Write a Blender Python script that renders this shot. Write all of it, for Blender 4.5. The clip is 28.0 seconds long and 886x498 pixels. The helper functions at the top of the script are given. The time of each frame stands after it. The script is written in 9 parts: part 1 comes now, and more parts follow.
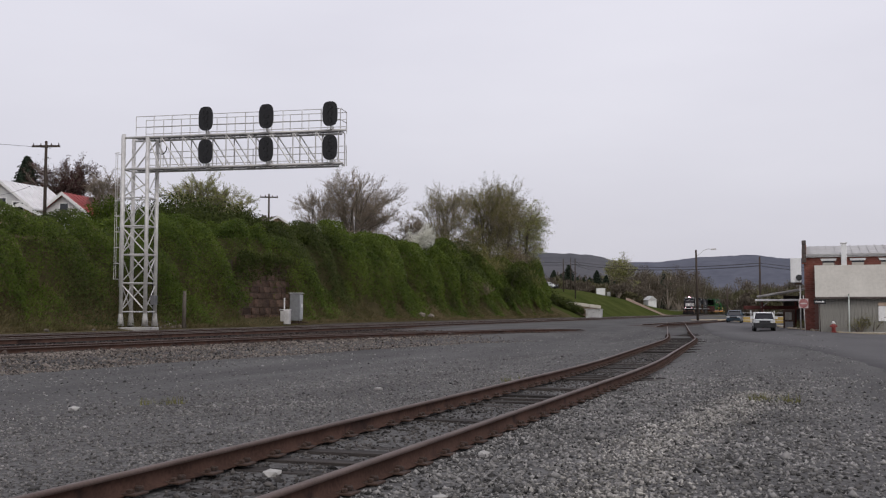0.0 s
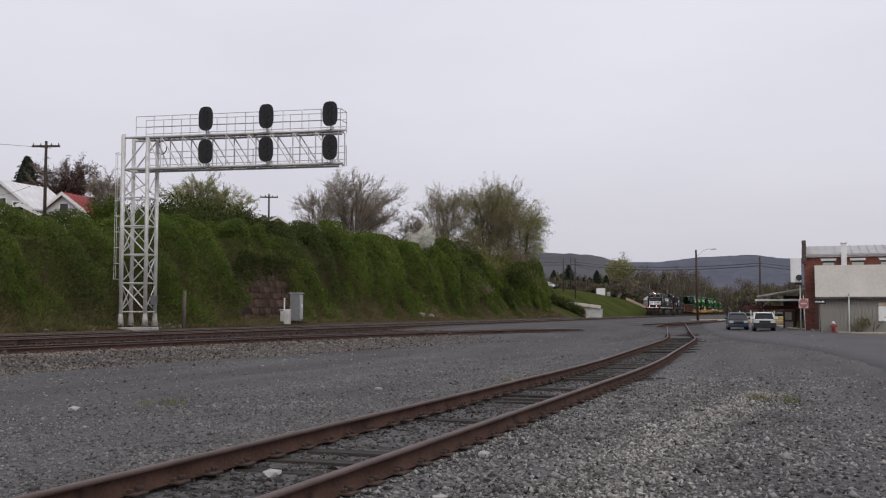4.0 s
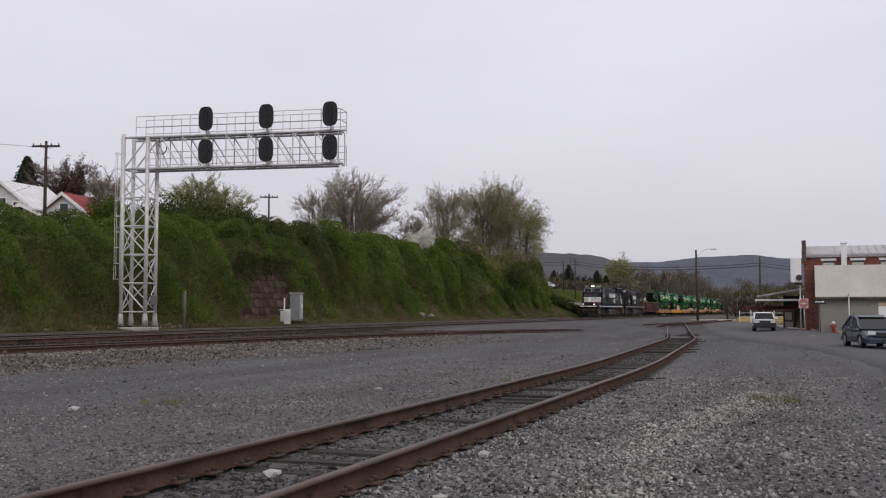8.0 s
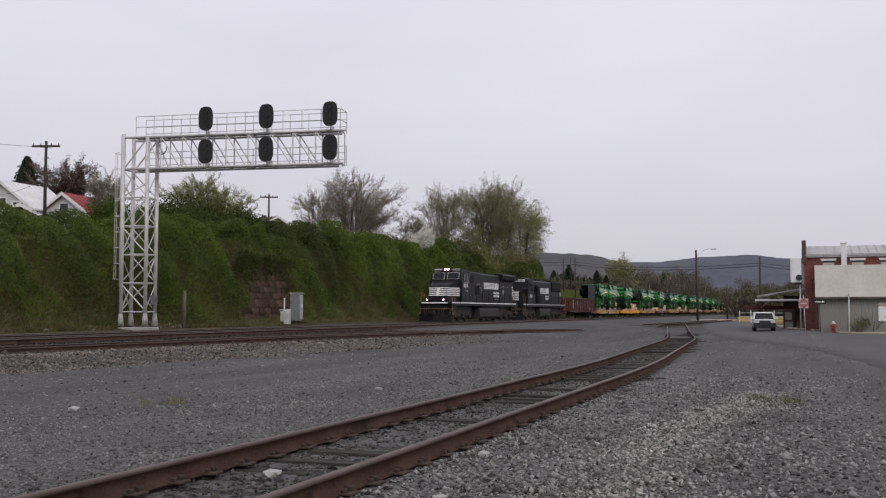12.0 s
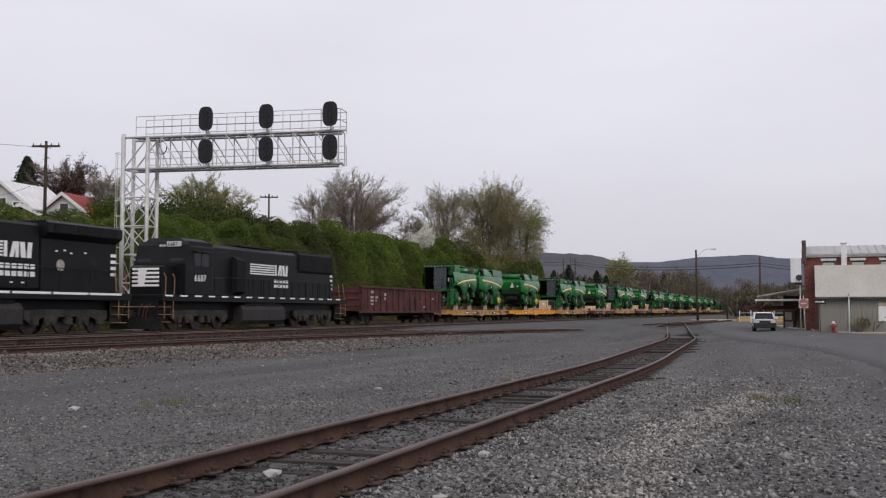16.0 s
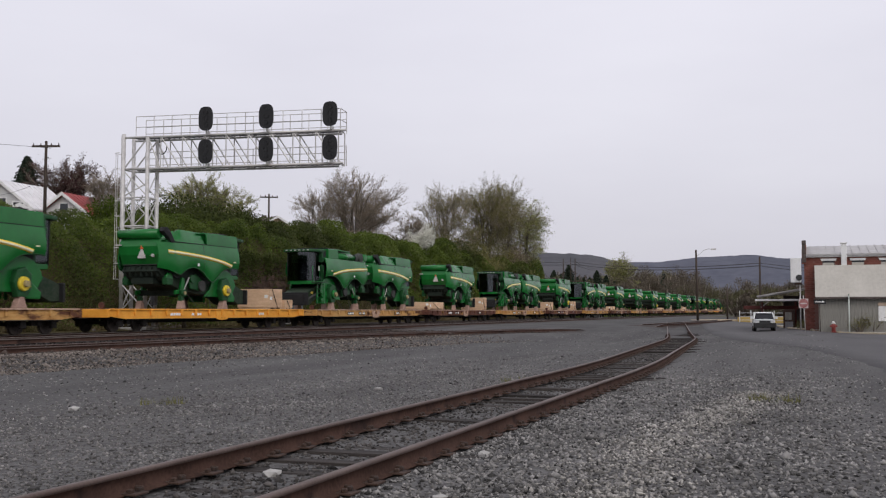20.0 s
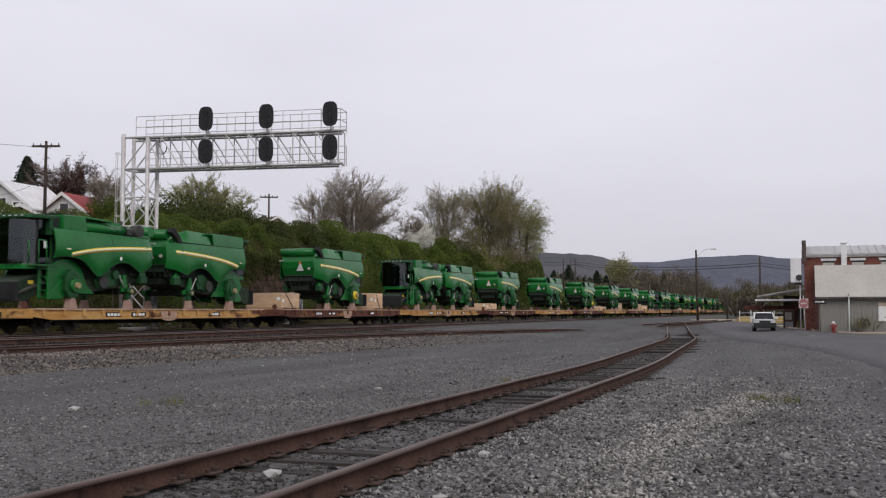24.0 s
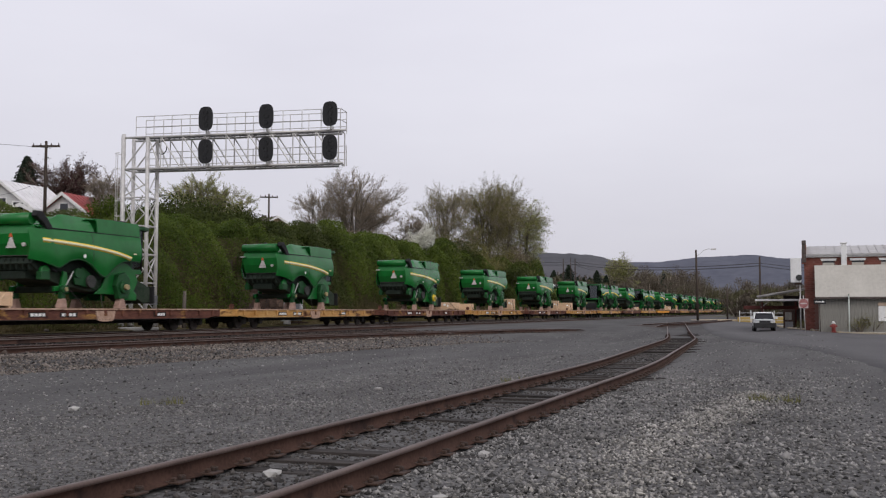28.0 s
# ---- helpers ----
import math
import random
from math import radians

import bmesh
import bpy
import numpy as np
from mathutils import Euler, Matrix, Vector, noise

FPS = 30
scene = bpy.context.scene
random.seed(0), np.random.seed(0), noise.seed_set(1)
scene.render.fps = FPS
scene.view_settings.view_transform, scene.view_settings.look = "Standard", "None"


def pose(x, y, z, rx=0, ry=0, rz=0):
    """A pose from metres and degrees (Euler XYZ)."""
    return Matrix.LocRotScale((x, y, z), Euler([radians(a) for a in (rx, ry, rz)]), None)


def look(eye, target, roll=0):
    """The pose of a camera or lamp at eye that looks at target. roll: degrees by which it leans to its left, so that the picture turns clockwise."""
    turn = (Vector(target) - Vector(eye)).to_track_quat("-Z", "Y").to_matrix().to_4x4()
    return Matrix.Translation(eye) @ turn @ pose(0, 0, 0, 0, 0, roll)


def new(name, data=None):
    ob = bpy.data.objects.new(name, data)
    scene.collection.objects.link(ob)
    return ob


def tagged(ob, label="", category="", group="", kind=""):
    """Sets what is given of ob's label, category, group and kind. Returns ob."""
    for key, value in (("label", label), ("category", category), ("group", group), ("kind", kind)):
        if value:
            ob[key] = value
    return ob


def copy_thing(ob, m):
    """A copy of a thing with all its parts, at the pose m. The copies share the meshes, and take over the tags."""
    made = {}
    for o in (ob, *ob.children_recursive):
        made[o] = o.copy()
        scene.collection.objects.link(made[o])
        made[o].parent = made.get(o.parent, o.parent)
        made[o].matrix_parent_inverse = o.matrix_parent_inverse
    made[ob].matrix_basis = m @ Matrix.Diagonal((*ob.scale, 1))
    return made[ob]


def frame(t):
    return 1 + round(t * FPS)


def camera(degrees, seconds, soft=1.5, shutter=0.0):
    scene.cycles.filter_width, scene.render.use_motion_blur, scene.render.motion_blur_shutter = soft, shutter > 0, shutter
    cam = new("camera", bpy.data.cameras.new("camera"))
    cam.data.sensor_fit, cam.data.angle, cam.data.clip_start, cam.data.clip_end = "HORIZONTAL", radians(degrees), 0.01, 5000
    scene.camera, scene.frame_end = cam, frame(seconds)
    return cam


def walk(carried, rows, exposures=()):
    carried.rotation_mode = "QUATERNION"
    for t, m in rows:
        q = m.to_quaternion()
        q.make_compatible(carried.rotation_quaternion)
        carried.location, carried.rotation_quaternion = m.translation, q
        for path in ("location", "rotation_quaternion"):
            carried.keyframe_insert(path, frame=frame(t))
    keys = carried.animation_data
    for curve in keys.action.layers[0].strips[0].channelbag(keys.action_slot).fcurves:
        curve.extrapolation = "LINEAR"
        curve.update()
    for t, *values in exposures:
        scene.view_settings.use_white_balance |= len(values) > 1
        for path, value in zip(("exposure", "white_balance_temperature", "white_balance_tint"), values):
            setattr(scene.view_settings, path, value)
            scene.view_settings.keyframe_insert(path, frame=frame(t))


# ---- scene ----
# The tracks run along +Y; the eye stands 1.4 m over the yard at the origin.
cam = camera(46.7, 28.0, soft=1.2, shutter=0.15)
EYE = (0.0, 0.0, 1.4)
VIEW = look(EYE, (-33.61, 94.18, 1.4 + 6.057))
walk(cam, [(0.0, VIEW), (28.0, VIEW)], exposures=[(0.0, -0.02, 6500, 10), (12.3, -0.03, 6500, 10), (14.8, 0.03, 6500, 10), (28.0, 0.03, 6500, 10)])

# ---- light: an overcast spring sky ----
world = bpy.data.worlds.new("overcast_sky")
scene.world = world
world.use_nodes = True


def sky_nodes():
    nt = world.node_tree
    nt.nodes.clear()
    out = nt.nodes.new("ShaderNodeOutputWorld")
    bg = nt.nodes.new("ShaderNodeBackground")
    sky = nt.nodes.new("ShaderNodeTexSky")
    sky.sky_type = "NISHITA"
    sky.sun_disc = False
    sky.sun_elevation, sky.sun_rotation = radians(36), radians(144)
    sky.dust_density = 4.0
    dim = nt.nodes.new("ShaderNodeMixRGB")
    dim.blend_type, dim.inputs[0].default_value = "MULTIPLY", 1.0
    dim.inputs[2].default_value = (0.10, 0.10, 0.10, 1)
    geo = nt.nodes.new("ShaderNodeTexCoord")
    mp = nt.nodes.new("ShaderNodeMapping")
    mp.inputs["Scale"].default_value = (1.0, 1.0, 3.2)
    n1 = nt.nodes.new("ShaderNodeTexNoise")
    n1.inputs["Scale"].default_value, n1.inputs["Detail"].default_value = 1.7, 5
    ramp = nt.nodes.new("ShaderNodeValToRGB")
    ramp.color_ramp.elements[0].position, ramp.color_ramp.elements[1].position = 0.25, 0.8
    ramp.color_ramp.elements[0].color = (0.725, 0.712, 0.80, 1)
    ramp.color_ramp.elements[1].color = (0.88, 0.868, 0.95, 1)
    mix = nt.nodes.new("ShaderNodeMixRGB")
    mix.inputs[0].default_value = 0.93
    lk = nt.links.new
    lk(sky.outputs[0], dim.inputs[1])
    lk(geo.outputs["Generated"], mp.inputs[0])
    lk(mp.outputs[0], n1.inputs["Vector"])
    lk(n1.outputs[0], ramp.inputs[0])
    lk(dim.outputs[0], mix.inputs[1])
    lk(ramp.outputs[0], mix.inputs[2])
    sep = nt.nodes.new("ShaderNodeSeparateXYZ")
    lk(geo.outputs["Generated"], sep.inputs[0])
    low = nt.nodes.new("ShaderNodeMapRange")
    low.inputs["From Min"].default_value, low.inputs["From Max"].default_value = 0.0, 0.34
    low.inputs["To Min"].default_value, low.inputs["To Max"].default_value = 0.80, 1.04
    lk(sep.outputs[2], low.inputs[0])
    grade = nt.nodes.new("ShaderNodeMixRGB")
    grade.blend_type, grade.inputs[0].default_value = "MULTIPLY", 1.0
    lk(mix.outputs[0], grade.inputs[1])
    lk(low.outputs[0], grade.inputs[2])
    lk(grade.outputs[0], bg.inputs[0])
    bg.inputs[1].default_value = 1.0
    lk(bg.outputs[0], out.inputs[0])


sky_nodes()
sun = new("sun", bpy.data.lights.new("sun", "SUN"))
sun.data.energy, sun.data.angle, sun.data.color = 1.0, radians(40), (1.0, 0.965, 0.91)
sun.matrix_world = look((45, -62, 55), (0, 0, 0))

# ---- materials ----


def surface(name, c1, c2, scale=2.0, rough=0.8, metal=0.0, bump=0.0, bscale=None, fine=8.0, island=0.0, each=0.0, spot=None, spot_at=0.62, spot_scale=1.0, coat=0.0, glow=None, stretch=(1, 1, 1), spec=0.3):
    """Two colours mixed by a coarse and a fine noise, with optional stains, relief and piece-to-piece variation."""
    m = bpy.data.materials.new(name)
    m.use_nodes = True
    nt = m.node_tree
    b = nt.nodes["Principled BSDF"]
    lk = nt.links.new
    co = nt.nodes.new("ShaderNodeTexCoord")
    mp = nt.nodes.new("ShaderNodeMapping")
    mp.inputs["Scale"].default_value = stretch
    lk(co.outputs["Object"], mp.inputs[0])
    na = nt.nodes.new("ShaderNodeTexNoise")
    na.inputs["Scale"].default_value, na.inputs["Detail"].default_value = scale, 4
    nb = nt.nodes.new("ShaderNodeTexNoise")
    nb.inputs["Scale"].default_value, nb.inputs["Detail"].default_value = scale * fine, 3
    lk(mp.outputs[0], na.inputs["Vector"])
    lk(mp.outputs[0], nb.inputs["Vector"])
    add = nt.nodes.new("ShaderNodeMath")
    add.operation = "MULTIPLY_ADD"
    add.inputs[1].default_value = 0.55
    half = nt.nodes.new("ShaderNodeMath")
    half.operation, half.inputs[1].default_value = "MULTIPLY", 0.45
    lk(nb.outputs[0], half.inputs[0])
    lk(na.outputs[0], add.inputs[0])
    lk(half.outputs[0], add.inputs[2])
    ramp = nt.nodes.new("ShaderNodeValToRGB")
    ramp.color_ramp.elements[0].position, ramp.color_ramp.elements[1].position = 0.36, 0.64
    ramp.color_ramp.elements[0].color, ramp.color_ramp.elements[1].color = (*c1, 1), (*c2, 1)
    lk(add.outputs[0], ramp.inputs[0])
    col = ramp.outputs[0]
    if spot:
        ns = nt.nodes.new("ShaderNodeTexNoise")
        ns.inputs["Scale"].default_value, ns.inputs["Detail"].default_value = spot_scale, 6
        ns.inputs["Roughness"].default_value = 0.65
        lk(mp.outputs[0], ns.inputs["Vector"])
        rs = nt.nodes.new("ShaderNodeValToRGB")
        rs.color_ramp.elements[0].position, rs.color_ramp.elements[1].position = spot_at - 0.04, spot_at + 0.05
        lk(ns.outputs[0], rs.inputs[0])
        mx = nt.nodes.new("ShaderNodeMixRGB")
        mx.inputs[2].default_value = (*spot, 1)
        lk(rs.outputs[0], mx.inputs[0])
        lk(col, mx.inputs[1])
        col = mx.outputs[0]
    for amount, node, socket in ((island, "ShaderNodeNewGeometry", "Random Per Island"), (each, "ShaderNodeObjectInfo", "Random")):
        if amount:
            src = nt.nodes.new(node)
            mr = nt.nodes.new("ShaderNodeMapRange")
            mr.inputs["To Min"].default_value, mr.inputs["To Max"].default_value = 1 - amount, 1 + amount
            lk(src.outputs[socket], mr.inputs[0])
            hs = nt.nodes.new("ShaderNodeHueSaturation")
            lk(mr.outputs[0], hs.inputs["Value"])
            lk(col, hs.inputs["Color"])
            col = hs.outputs[0]
    lk(col, b.inputs["Base Color"])
    b.inputs["Roughness"].default_value, b.inputs["Metallic"].default_value = rough, metal
    b.inputs["Specular IOR Level"].default_value = spec
    if coat:
        b.inputs["Coat Weight"].default_value, b.inputs["Coat Roughness"].default_value = coat, 0.12
    if bump:
        bn = nt.nodes.new("ShaderNodeTexNoise")
        bn.inputs["Scale"].default_value, bn.inputs["Detail"].default_value = bscale or scale * fine, 4
        lk(mp.outputs[0], bn.inputs["Vector"])
        bp = nt.nodes.new("ShaderNodeBump")
        bp.inputs["Strength"].default_value, bp.inputs["Distance"].default_value = min(1.0, bump * 12), bump
        lk(bn.outputs[0], bp.inputs["Height"])
        lk(bp.outputs[0], b.inputs["Normal"])
    if glow:
        b.inputs["Emission Color"].default_value = (*glow[:3], 1)
        b.inputs["Emission Strength"].default_value = glow[3]
    return m


def clear_glass(name, tint, rough=0.05):
    m = bpy.data.materials.new(name)
    m.use_nodes = True
    b = m.node_tree.nodes["Principled BSDF"]
    b.inputs["Base Color"].default_value = (*tint, 1)
    b.inputs["Roughness"].default_value = rough
    b.inputs["Specular IOR Level"].default_value = 0.6
    return m


def leafy(name, c1, c2, scale=0.25, trans=0.25, rough=0.65):
    """Foliage: colour drifts over metres and from leaf to leaf; light passes through a little."""
    m = surface(name, c1, c2, scale=scale, rough=rough, fine=5, island=0.2)
    b = m.node_tree.nodes["Principled BSDF"]
    b.inputs["Specular IOR Level"].default_value = 0.12
    b.inputs["Subsurface Weight"].default_value = 0.0
    tr = m.node_tree.nodes.new("ShaderNodeBsdfTranslucent")
    mx = m.node_tree.nodes.new("ShaderNodeMixShader")
    mx.inputs[0].default_value = trans
    lk = m.node_tree.links.new
    src = b.inputs["Base Color"].links[0].from_socket
    lk(src, tr.inputs[0])
    lk(b.outputs[0], mx.inputs[1])
    lk(tr.outputs[0], mx.inputs[2])
    lk(mx.outputs[0], m.node_tree.nodes["Material Output"].inputs[0])
    return m


M_ROAD = surface("road_asphalt", (0.069, 0.0665, 0.068), (0.10, 0.096, 0.0975), scale=0.25, rough=0.9, bump=0.004, bscale=60, fine=60, spot=(0.05, 0.049, 0.052), spot_at=0.62, spot_scale=0.15, stretch=(1, 0.3, 1))
M_BALLAST = surface("ballast_bed", (0.027, 0.019, 0.0155), (0.058, 0.043, 0.036), scale=1.2, rough=0.95, bump=0.03, bscale=14, fine=14)
M_SOIL = surface("grass_soil", (0.044, 0.042, 0.019), (0.105, 0.085, 0.048), scale=0.3, rough=1.0, bump=0.03, fine=12, spec=0.0)
M_LAWN = surface("lawn", (0.036, 0.050, 0.014), (0.072, 0.080, 0.026), scale=0.16, rough=1.0, spec=0.0, bump=0.03, bscale=5, fine=20, spot=(0.16, 0.13, 0.07), spot_at=0.68, spot_scale=0.2)
M_FIELD = surface("far_field", (0.05, 0.055, 0.025), (0.10, 0.09, 0.05), scale=0.02, rough=0.95, fine=20)
M_STONE = surface("gravel", (0.105, 0.101, 0.096), (0.22, 0.212, 0.203), scale=0.6, rough=0.92, fine=20, island=0.9, spot=(0.30, 0.285, 0.262), spot_at=0.64, spot_scale=0.32)
M_GRIT_DARK = surface("siding_gravel", (0.040, 0.036, 0.034), (0.090, 0.083, 0.077), scale=0.6, rough=0.92, fine=20, island=0.8)
M_STONE_PALE = surface("pale_limestone", (0.15, 0.143, 0.13), (0.32, 0.305, 0.28), scale=0.8, rough=0.92, fine=20, island=0.75)
M_GRIT = surface("yard_gravel", (0.095, 0.090, 0.086), (0.20, 0.192, 0.184), scale=0.6, rough=0.92, fine=20, island=0.65)
M_SHOULDER = surface("shoulder_ballast", (0.080, 0.066, 0.056), (0.175, 0.152, 0.133), scale=0.5, rough=0.95, fine=20, island=0.95)
M_RAIL_SIDE = surface("rusty_rail", (0.044, 0.025, 0.019), (0.084, 0.048, 0.037), scale=2.2, rough=0.9, spec=0.1, fine=14, bump=0.003, spot=(0.028, 0.018, 0.016), spot_at=0.60, spot_scale=1.3)
M_RAIL_TOP = surface("worn_railhead", (0.075, 0.050, 0.042), (0.13, 0.093, 0.08), scale=2, rough=0.55, metal=0.3, fine=20)
M_RAIL_BRIGHT = surface("bright_railhead", (0.11, 0.088, 0.076), (0.17, 0.14, 0.122), scale=2, rough=0.55, metal=0.4, fine=20)
M_TIE = surface("old_sleeper_wood", (0.011, 0.0095, 0.0095), (0.048, 0.041, 0.037), scale=1.4, rough=0.95, bump=0.012, fine=9, each=0.4, stretch=(0.5, 3, 3))
M_IRON = surface("dark_iron", (0.03, 0.022, 0.019), (0.075, 0.045, 0.033), scale=5, rough=0.85)
M_ALU = surface("galvanised_steel", (0.47, 0.455, 0.44), (0.66, 0.645, 0.63), scale=2.5, rough=0.5, metal=0.25, fine=10, spot=(0.36, 0.34, 0.325), spot_at=0.64, spot_scale=1.2)
M_CONC = surface("weathered_concrete", (0.30, 0.29, 0.275), (0.44, 0.43, 0.41), scale=1.2, rough=0.92, bump=0.008, fine=12, spot=(0.2, 0.19, 0.175), spot_scale=1.5)
M_BLACK = surface("signal_black", (0.012, 0.012, 0.013), (0.02, 0.02, 0.022), scale=3, rough=0.55)
M_POLE = surface("pole_wood", (0.036, 0.027, 0.022), (0.075, 0.057, 0.046), scale=2, rough=0.95, stretch=(4, 4, 0.4), bump=0.006)
M_WIRE = surface("cable_black", (0.02, 0.02, 0.02), (0.03, 0.03, 0.03), rough=0.7)
M_BARK = surface("bark", (0.075, 0.063, 0.053), (0.16, 0.138, 0.118), scale=2, rough=0.95, bump=0.02, stretch=(3, 3, 0.6))
M_TWIG = surface("twigs", (0.17, 0.145, 0.115), (0.33, 0.28, 0.225), scale=0.4, rough=0.95)

# ---- mesh helpers ----


def part(name, bm, material, parent=None, label="", smooth=False):
    """Links a bmesh as one mesh object, under a thing if one is given."""
    me = bpy.data.meshes.new(name)
    if smooth:
        for f in bm.faces:
            f.smooth = True
    bm.to_mesh(me)
    bm.free()
    for m in material if isinstance(material, (list, tuple)) else [material]:
        me.materials.append(m)
    ob = new(name, me)
    if parent:
        ob.parent = parent
    if label:
        ob["label"] = label
    return ob


def again(ob, parent=None, m=None):
    """One more object on the same mesh."""
    o = new(ob.name.split(".")[0], ob.data)
    o.parent = parent or ob.parent
    if "label" in ob:
        o["label"] = ob["label"]
    if m is not None:
        o.matrix_basis = m
    return o


def thing(name, label, category, m=None, group="", kind=""):
    e = new(name)
    e.empty_display_size = 0.3
    if m is not None:
        e.matrix_basis = m
    return tagged(e, label, category, group, kind)


def box(bm, x0, x1, y0, y1, z0, z1, bevel=0.0, mat=0):
    vs = [bm.verts.new((x, y, z)) for x in (x0, x1) for y in (y0, y1) for z in (z0, z1)]
    fs = [bm.faces.new([vs[i] for i in q]) for q in ((0, 1, 3, 2), (4, 6, 7, 5), (0, 4, 5, 1), (2, 3, 7, 6), (0, 2, 6, 4), (1, 5, 7, 3))]
    for f in fs:
        f.material_index = mat
    if bevel:
        r = bmesh.ops.bevel(bm, geom=list({e for f in fs for e in f.edges}), offset=bevel, segments=1, affect="EDGES", profile=0.5)
        for f in r["faces"]:
            f.material_index = mat
    return bm


def solid(x0, x1, y0, y1, z0, z1, bevel=0.0):
    return box(bmesh.new(), x0, x1, y0, y1, z0, z1, bevel)


def tube(bm, a, b, r, r2=None, seg=8, cap=True, mat=0):
    a, b = Vector(a), Vector(b)
    r2 = r if r2 is None else r2
    q = (b - a).to_track_quat("Z", "Y")
    rings = []
    for c, rad in ((a, r), (b, r2)):
        rings.append([bm.verts.new(c + q @ Vector((rad * math.cos(2 * math.pi * i / seg), rad * math.sin(2 * math.pi * i / seg), 0))) for i in range(seg)])
    for i in range(seg):
        f = bm.faces.new((rings[0][i], rings[0][(i + 1) % seg], rings[1][(i + 1) % seg], rings[1][i]))
        f.smooth, f.material_index = seg > 6, mat
    if cap:
        bm.faces.new(rings[0][::-1]).material_index = mat
        bm.faces.new(rings[1]).material_index = mat
    return bm


def rod(a, b, r, r2=None, seg=8):
    return tube(bmesh.new(), a, b, r, r2, seg)


def prism(bm, pts, axis, a, b, bevel=0.0, mat=0):
    """A closed outline pts, drawn in the plane across the axis, pushed from a to b along it."""
    def put(p, s):
        return {"x": (s, p[0], p[1]), "y": (p[0], s, p[1]), "z": (p[0], p[1], s)}[axis]
    lo = [bm.verts.new(put(p, a)) for p in pts]
    hi = [bm.verts.new(put(p, b)) for p in pts]
    n = len(pts)
    fs = [bm.faces.new(lo[::-1]), bm.faces.new(hi)]
    fs += [bm.faces.new((lo[i], lo[(i + 1) % n], hi[(i + 1) % n], hi[i])) for i in range(n)]
    for f in fs:
        f.material_index = mat
    bmesh.ops.recalc_face_normals(bm, faces=fs)
    if bevel:
        r = bmesh.ops.bevel(bm, geom=list({e for f in fs[:2] for e in f.edges}), offset=bevel, segments=2, affect="EDGES", profile=0.6)
        for f in r["faces"]:
            f.material_index = mat
    return bm


def slab(pts, axis, a, b, bevel=0.0):
    return prism(bmesh.new(), pts, axis, a, b, bevel)


def raw_mesh(name, verts, faces, material, parent=None, label="", slots=None, smooth=False):
    """A mesh object from computed arrays; faces all have the same number of corners."""
    verts, faces = np.asarray(verts, dtype=np.float32), np.asarray(faces, dtype=np.int32)
    me = bpy.data.meshes.new(name)
    me.vertices.add(len(verts))
    me.vertices.foreach_set("co", verts.ravel())
    k = faces.shape[1]
    me.loops.add(faces.size)
    me.loops.foreach_set("vertex_index", faces.ravel())
    me.polygons.add(len(faces))
    me.polygons.foreach_set("loop_start", np.arange(len(faces), dtype=np.int32) * k)
    me.polygons.foreach_set("loop_total", np.full(len(faces), k, dtype=np.int32))
    for m in material if isinstance(material, (list, tuple)) else [material]:
        me.materials.append(m)
    if slots is not None:
        me.polygons.foreach_set("material_index", np.asarray(slots, dtype=np.int32))
    if smooth:
        me.polygons.foreach_set("use_smooth", np.ones(len(faces), dtype=bool))
    me.update(calc_edges=True)
    me.validate()
    ob = new(name, me)
    if parent:
        ob.parent = parent
    if label:
        ob["label"] = label
    return ob


def leaf_arrays(centres, size, rng, flat=0.0, aspect=0.6):
    """Small four-cornered leaves at the centres, turned at random; flat presses them towards level."""
    c = np.asarray(centres)
    n = len(c)
    s = (size * rng.uniform(0.6, 1.4, n))[:, None]
    a = rng.normal(size=(n, 3))
    a[:, 2] *= 1 - flat
    a /= np.linalg.norm(a, axis=1)[:, None]
    b = np.cross(a, rng.normal(size=(n, 3)))
    b /= np.linalg.norm(b, axis=1)[:, None] + 1e-9
    b *= aspect
    v = np.stack([c - a * s, c + b * s, c + a * s, c - b * s], 1).reshape(-1, 3)
    return v, np.arange(n * 4).reshape(-1, 4)


def laid_leaves(centres, size, rng, facing, spread=0.75, aspect=0.7):
    """Leaves that lie more or less flat on a surface with the given facing."""
    c = np.asarray(centres)
    n = len(c)
    s = (size * rng.uniform(0.6, 1.4, n))[:, None]
    m = np.asarray(facing) + spread * rng.normal(size=(n, 3))
    m /= np.linalg.norm(m, axis=1)[:, None]
    a = np.cross(m, rng.normal(size=(n, 3)))
    a /= np.linalg.norm(a, axis=1)[:, None] + 1e-9
    b = np.cross(m, a) * aspect
    v = np.stack([c - a * s, c + b * s, c + a * s, c - b * s], 1).reshape(-1, 3)
    return v, np.arange(n * 4).reshape(-1, 4)


def step(a, b, x):
    t = np.clip((x - a) / (b - a), 0, 1)
    return t * t * (3 - 2 * t)
# ---- lie of the land ----
MAIN_X = (-30.42, -26.45)   # centres of the two main tracks
RAIL_Z = 0.45              # their railheads
SIDE_Z = 0.18              # railhead of the siding by the eye


def lead_x(y):
    """Centre of the yard lead, which leaves the main tracks and swings over to the siding."""
    return np.interp(y, [-60, 1, 22.7, 36.6, 46.2, 52.0, 57.4, 63, 68, 74, 78.6, 88, 100, 120, 140], [-23.2, -22.8, -22.1, -20.6, -18.6, -17.2, -15.7, -14.1, -13.1, -12.3, -11.7, -10.9, -10.2, -9.6, -9.4])


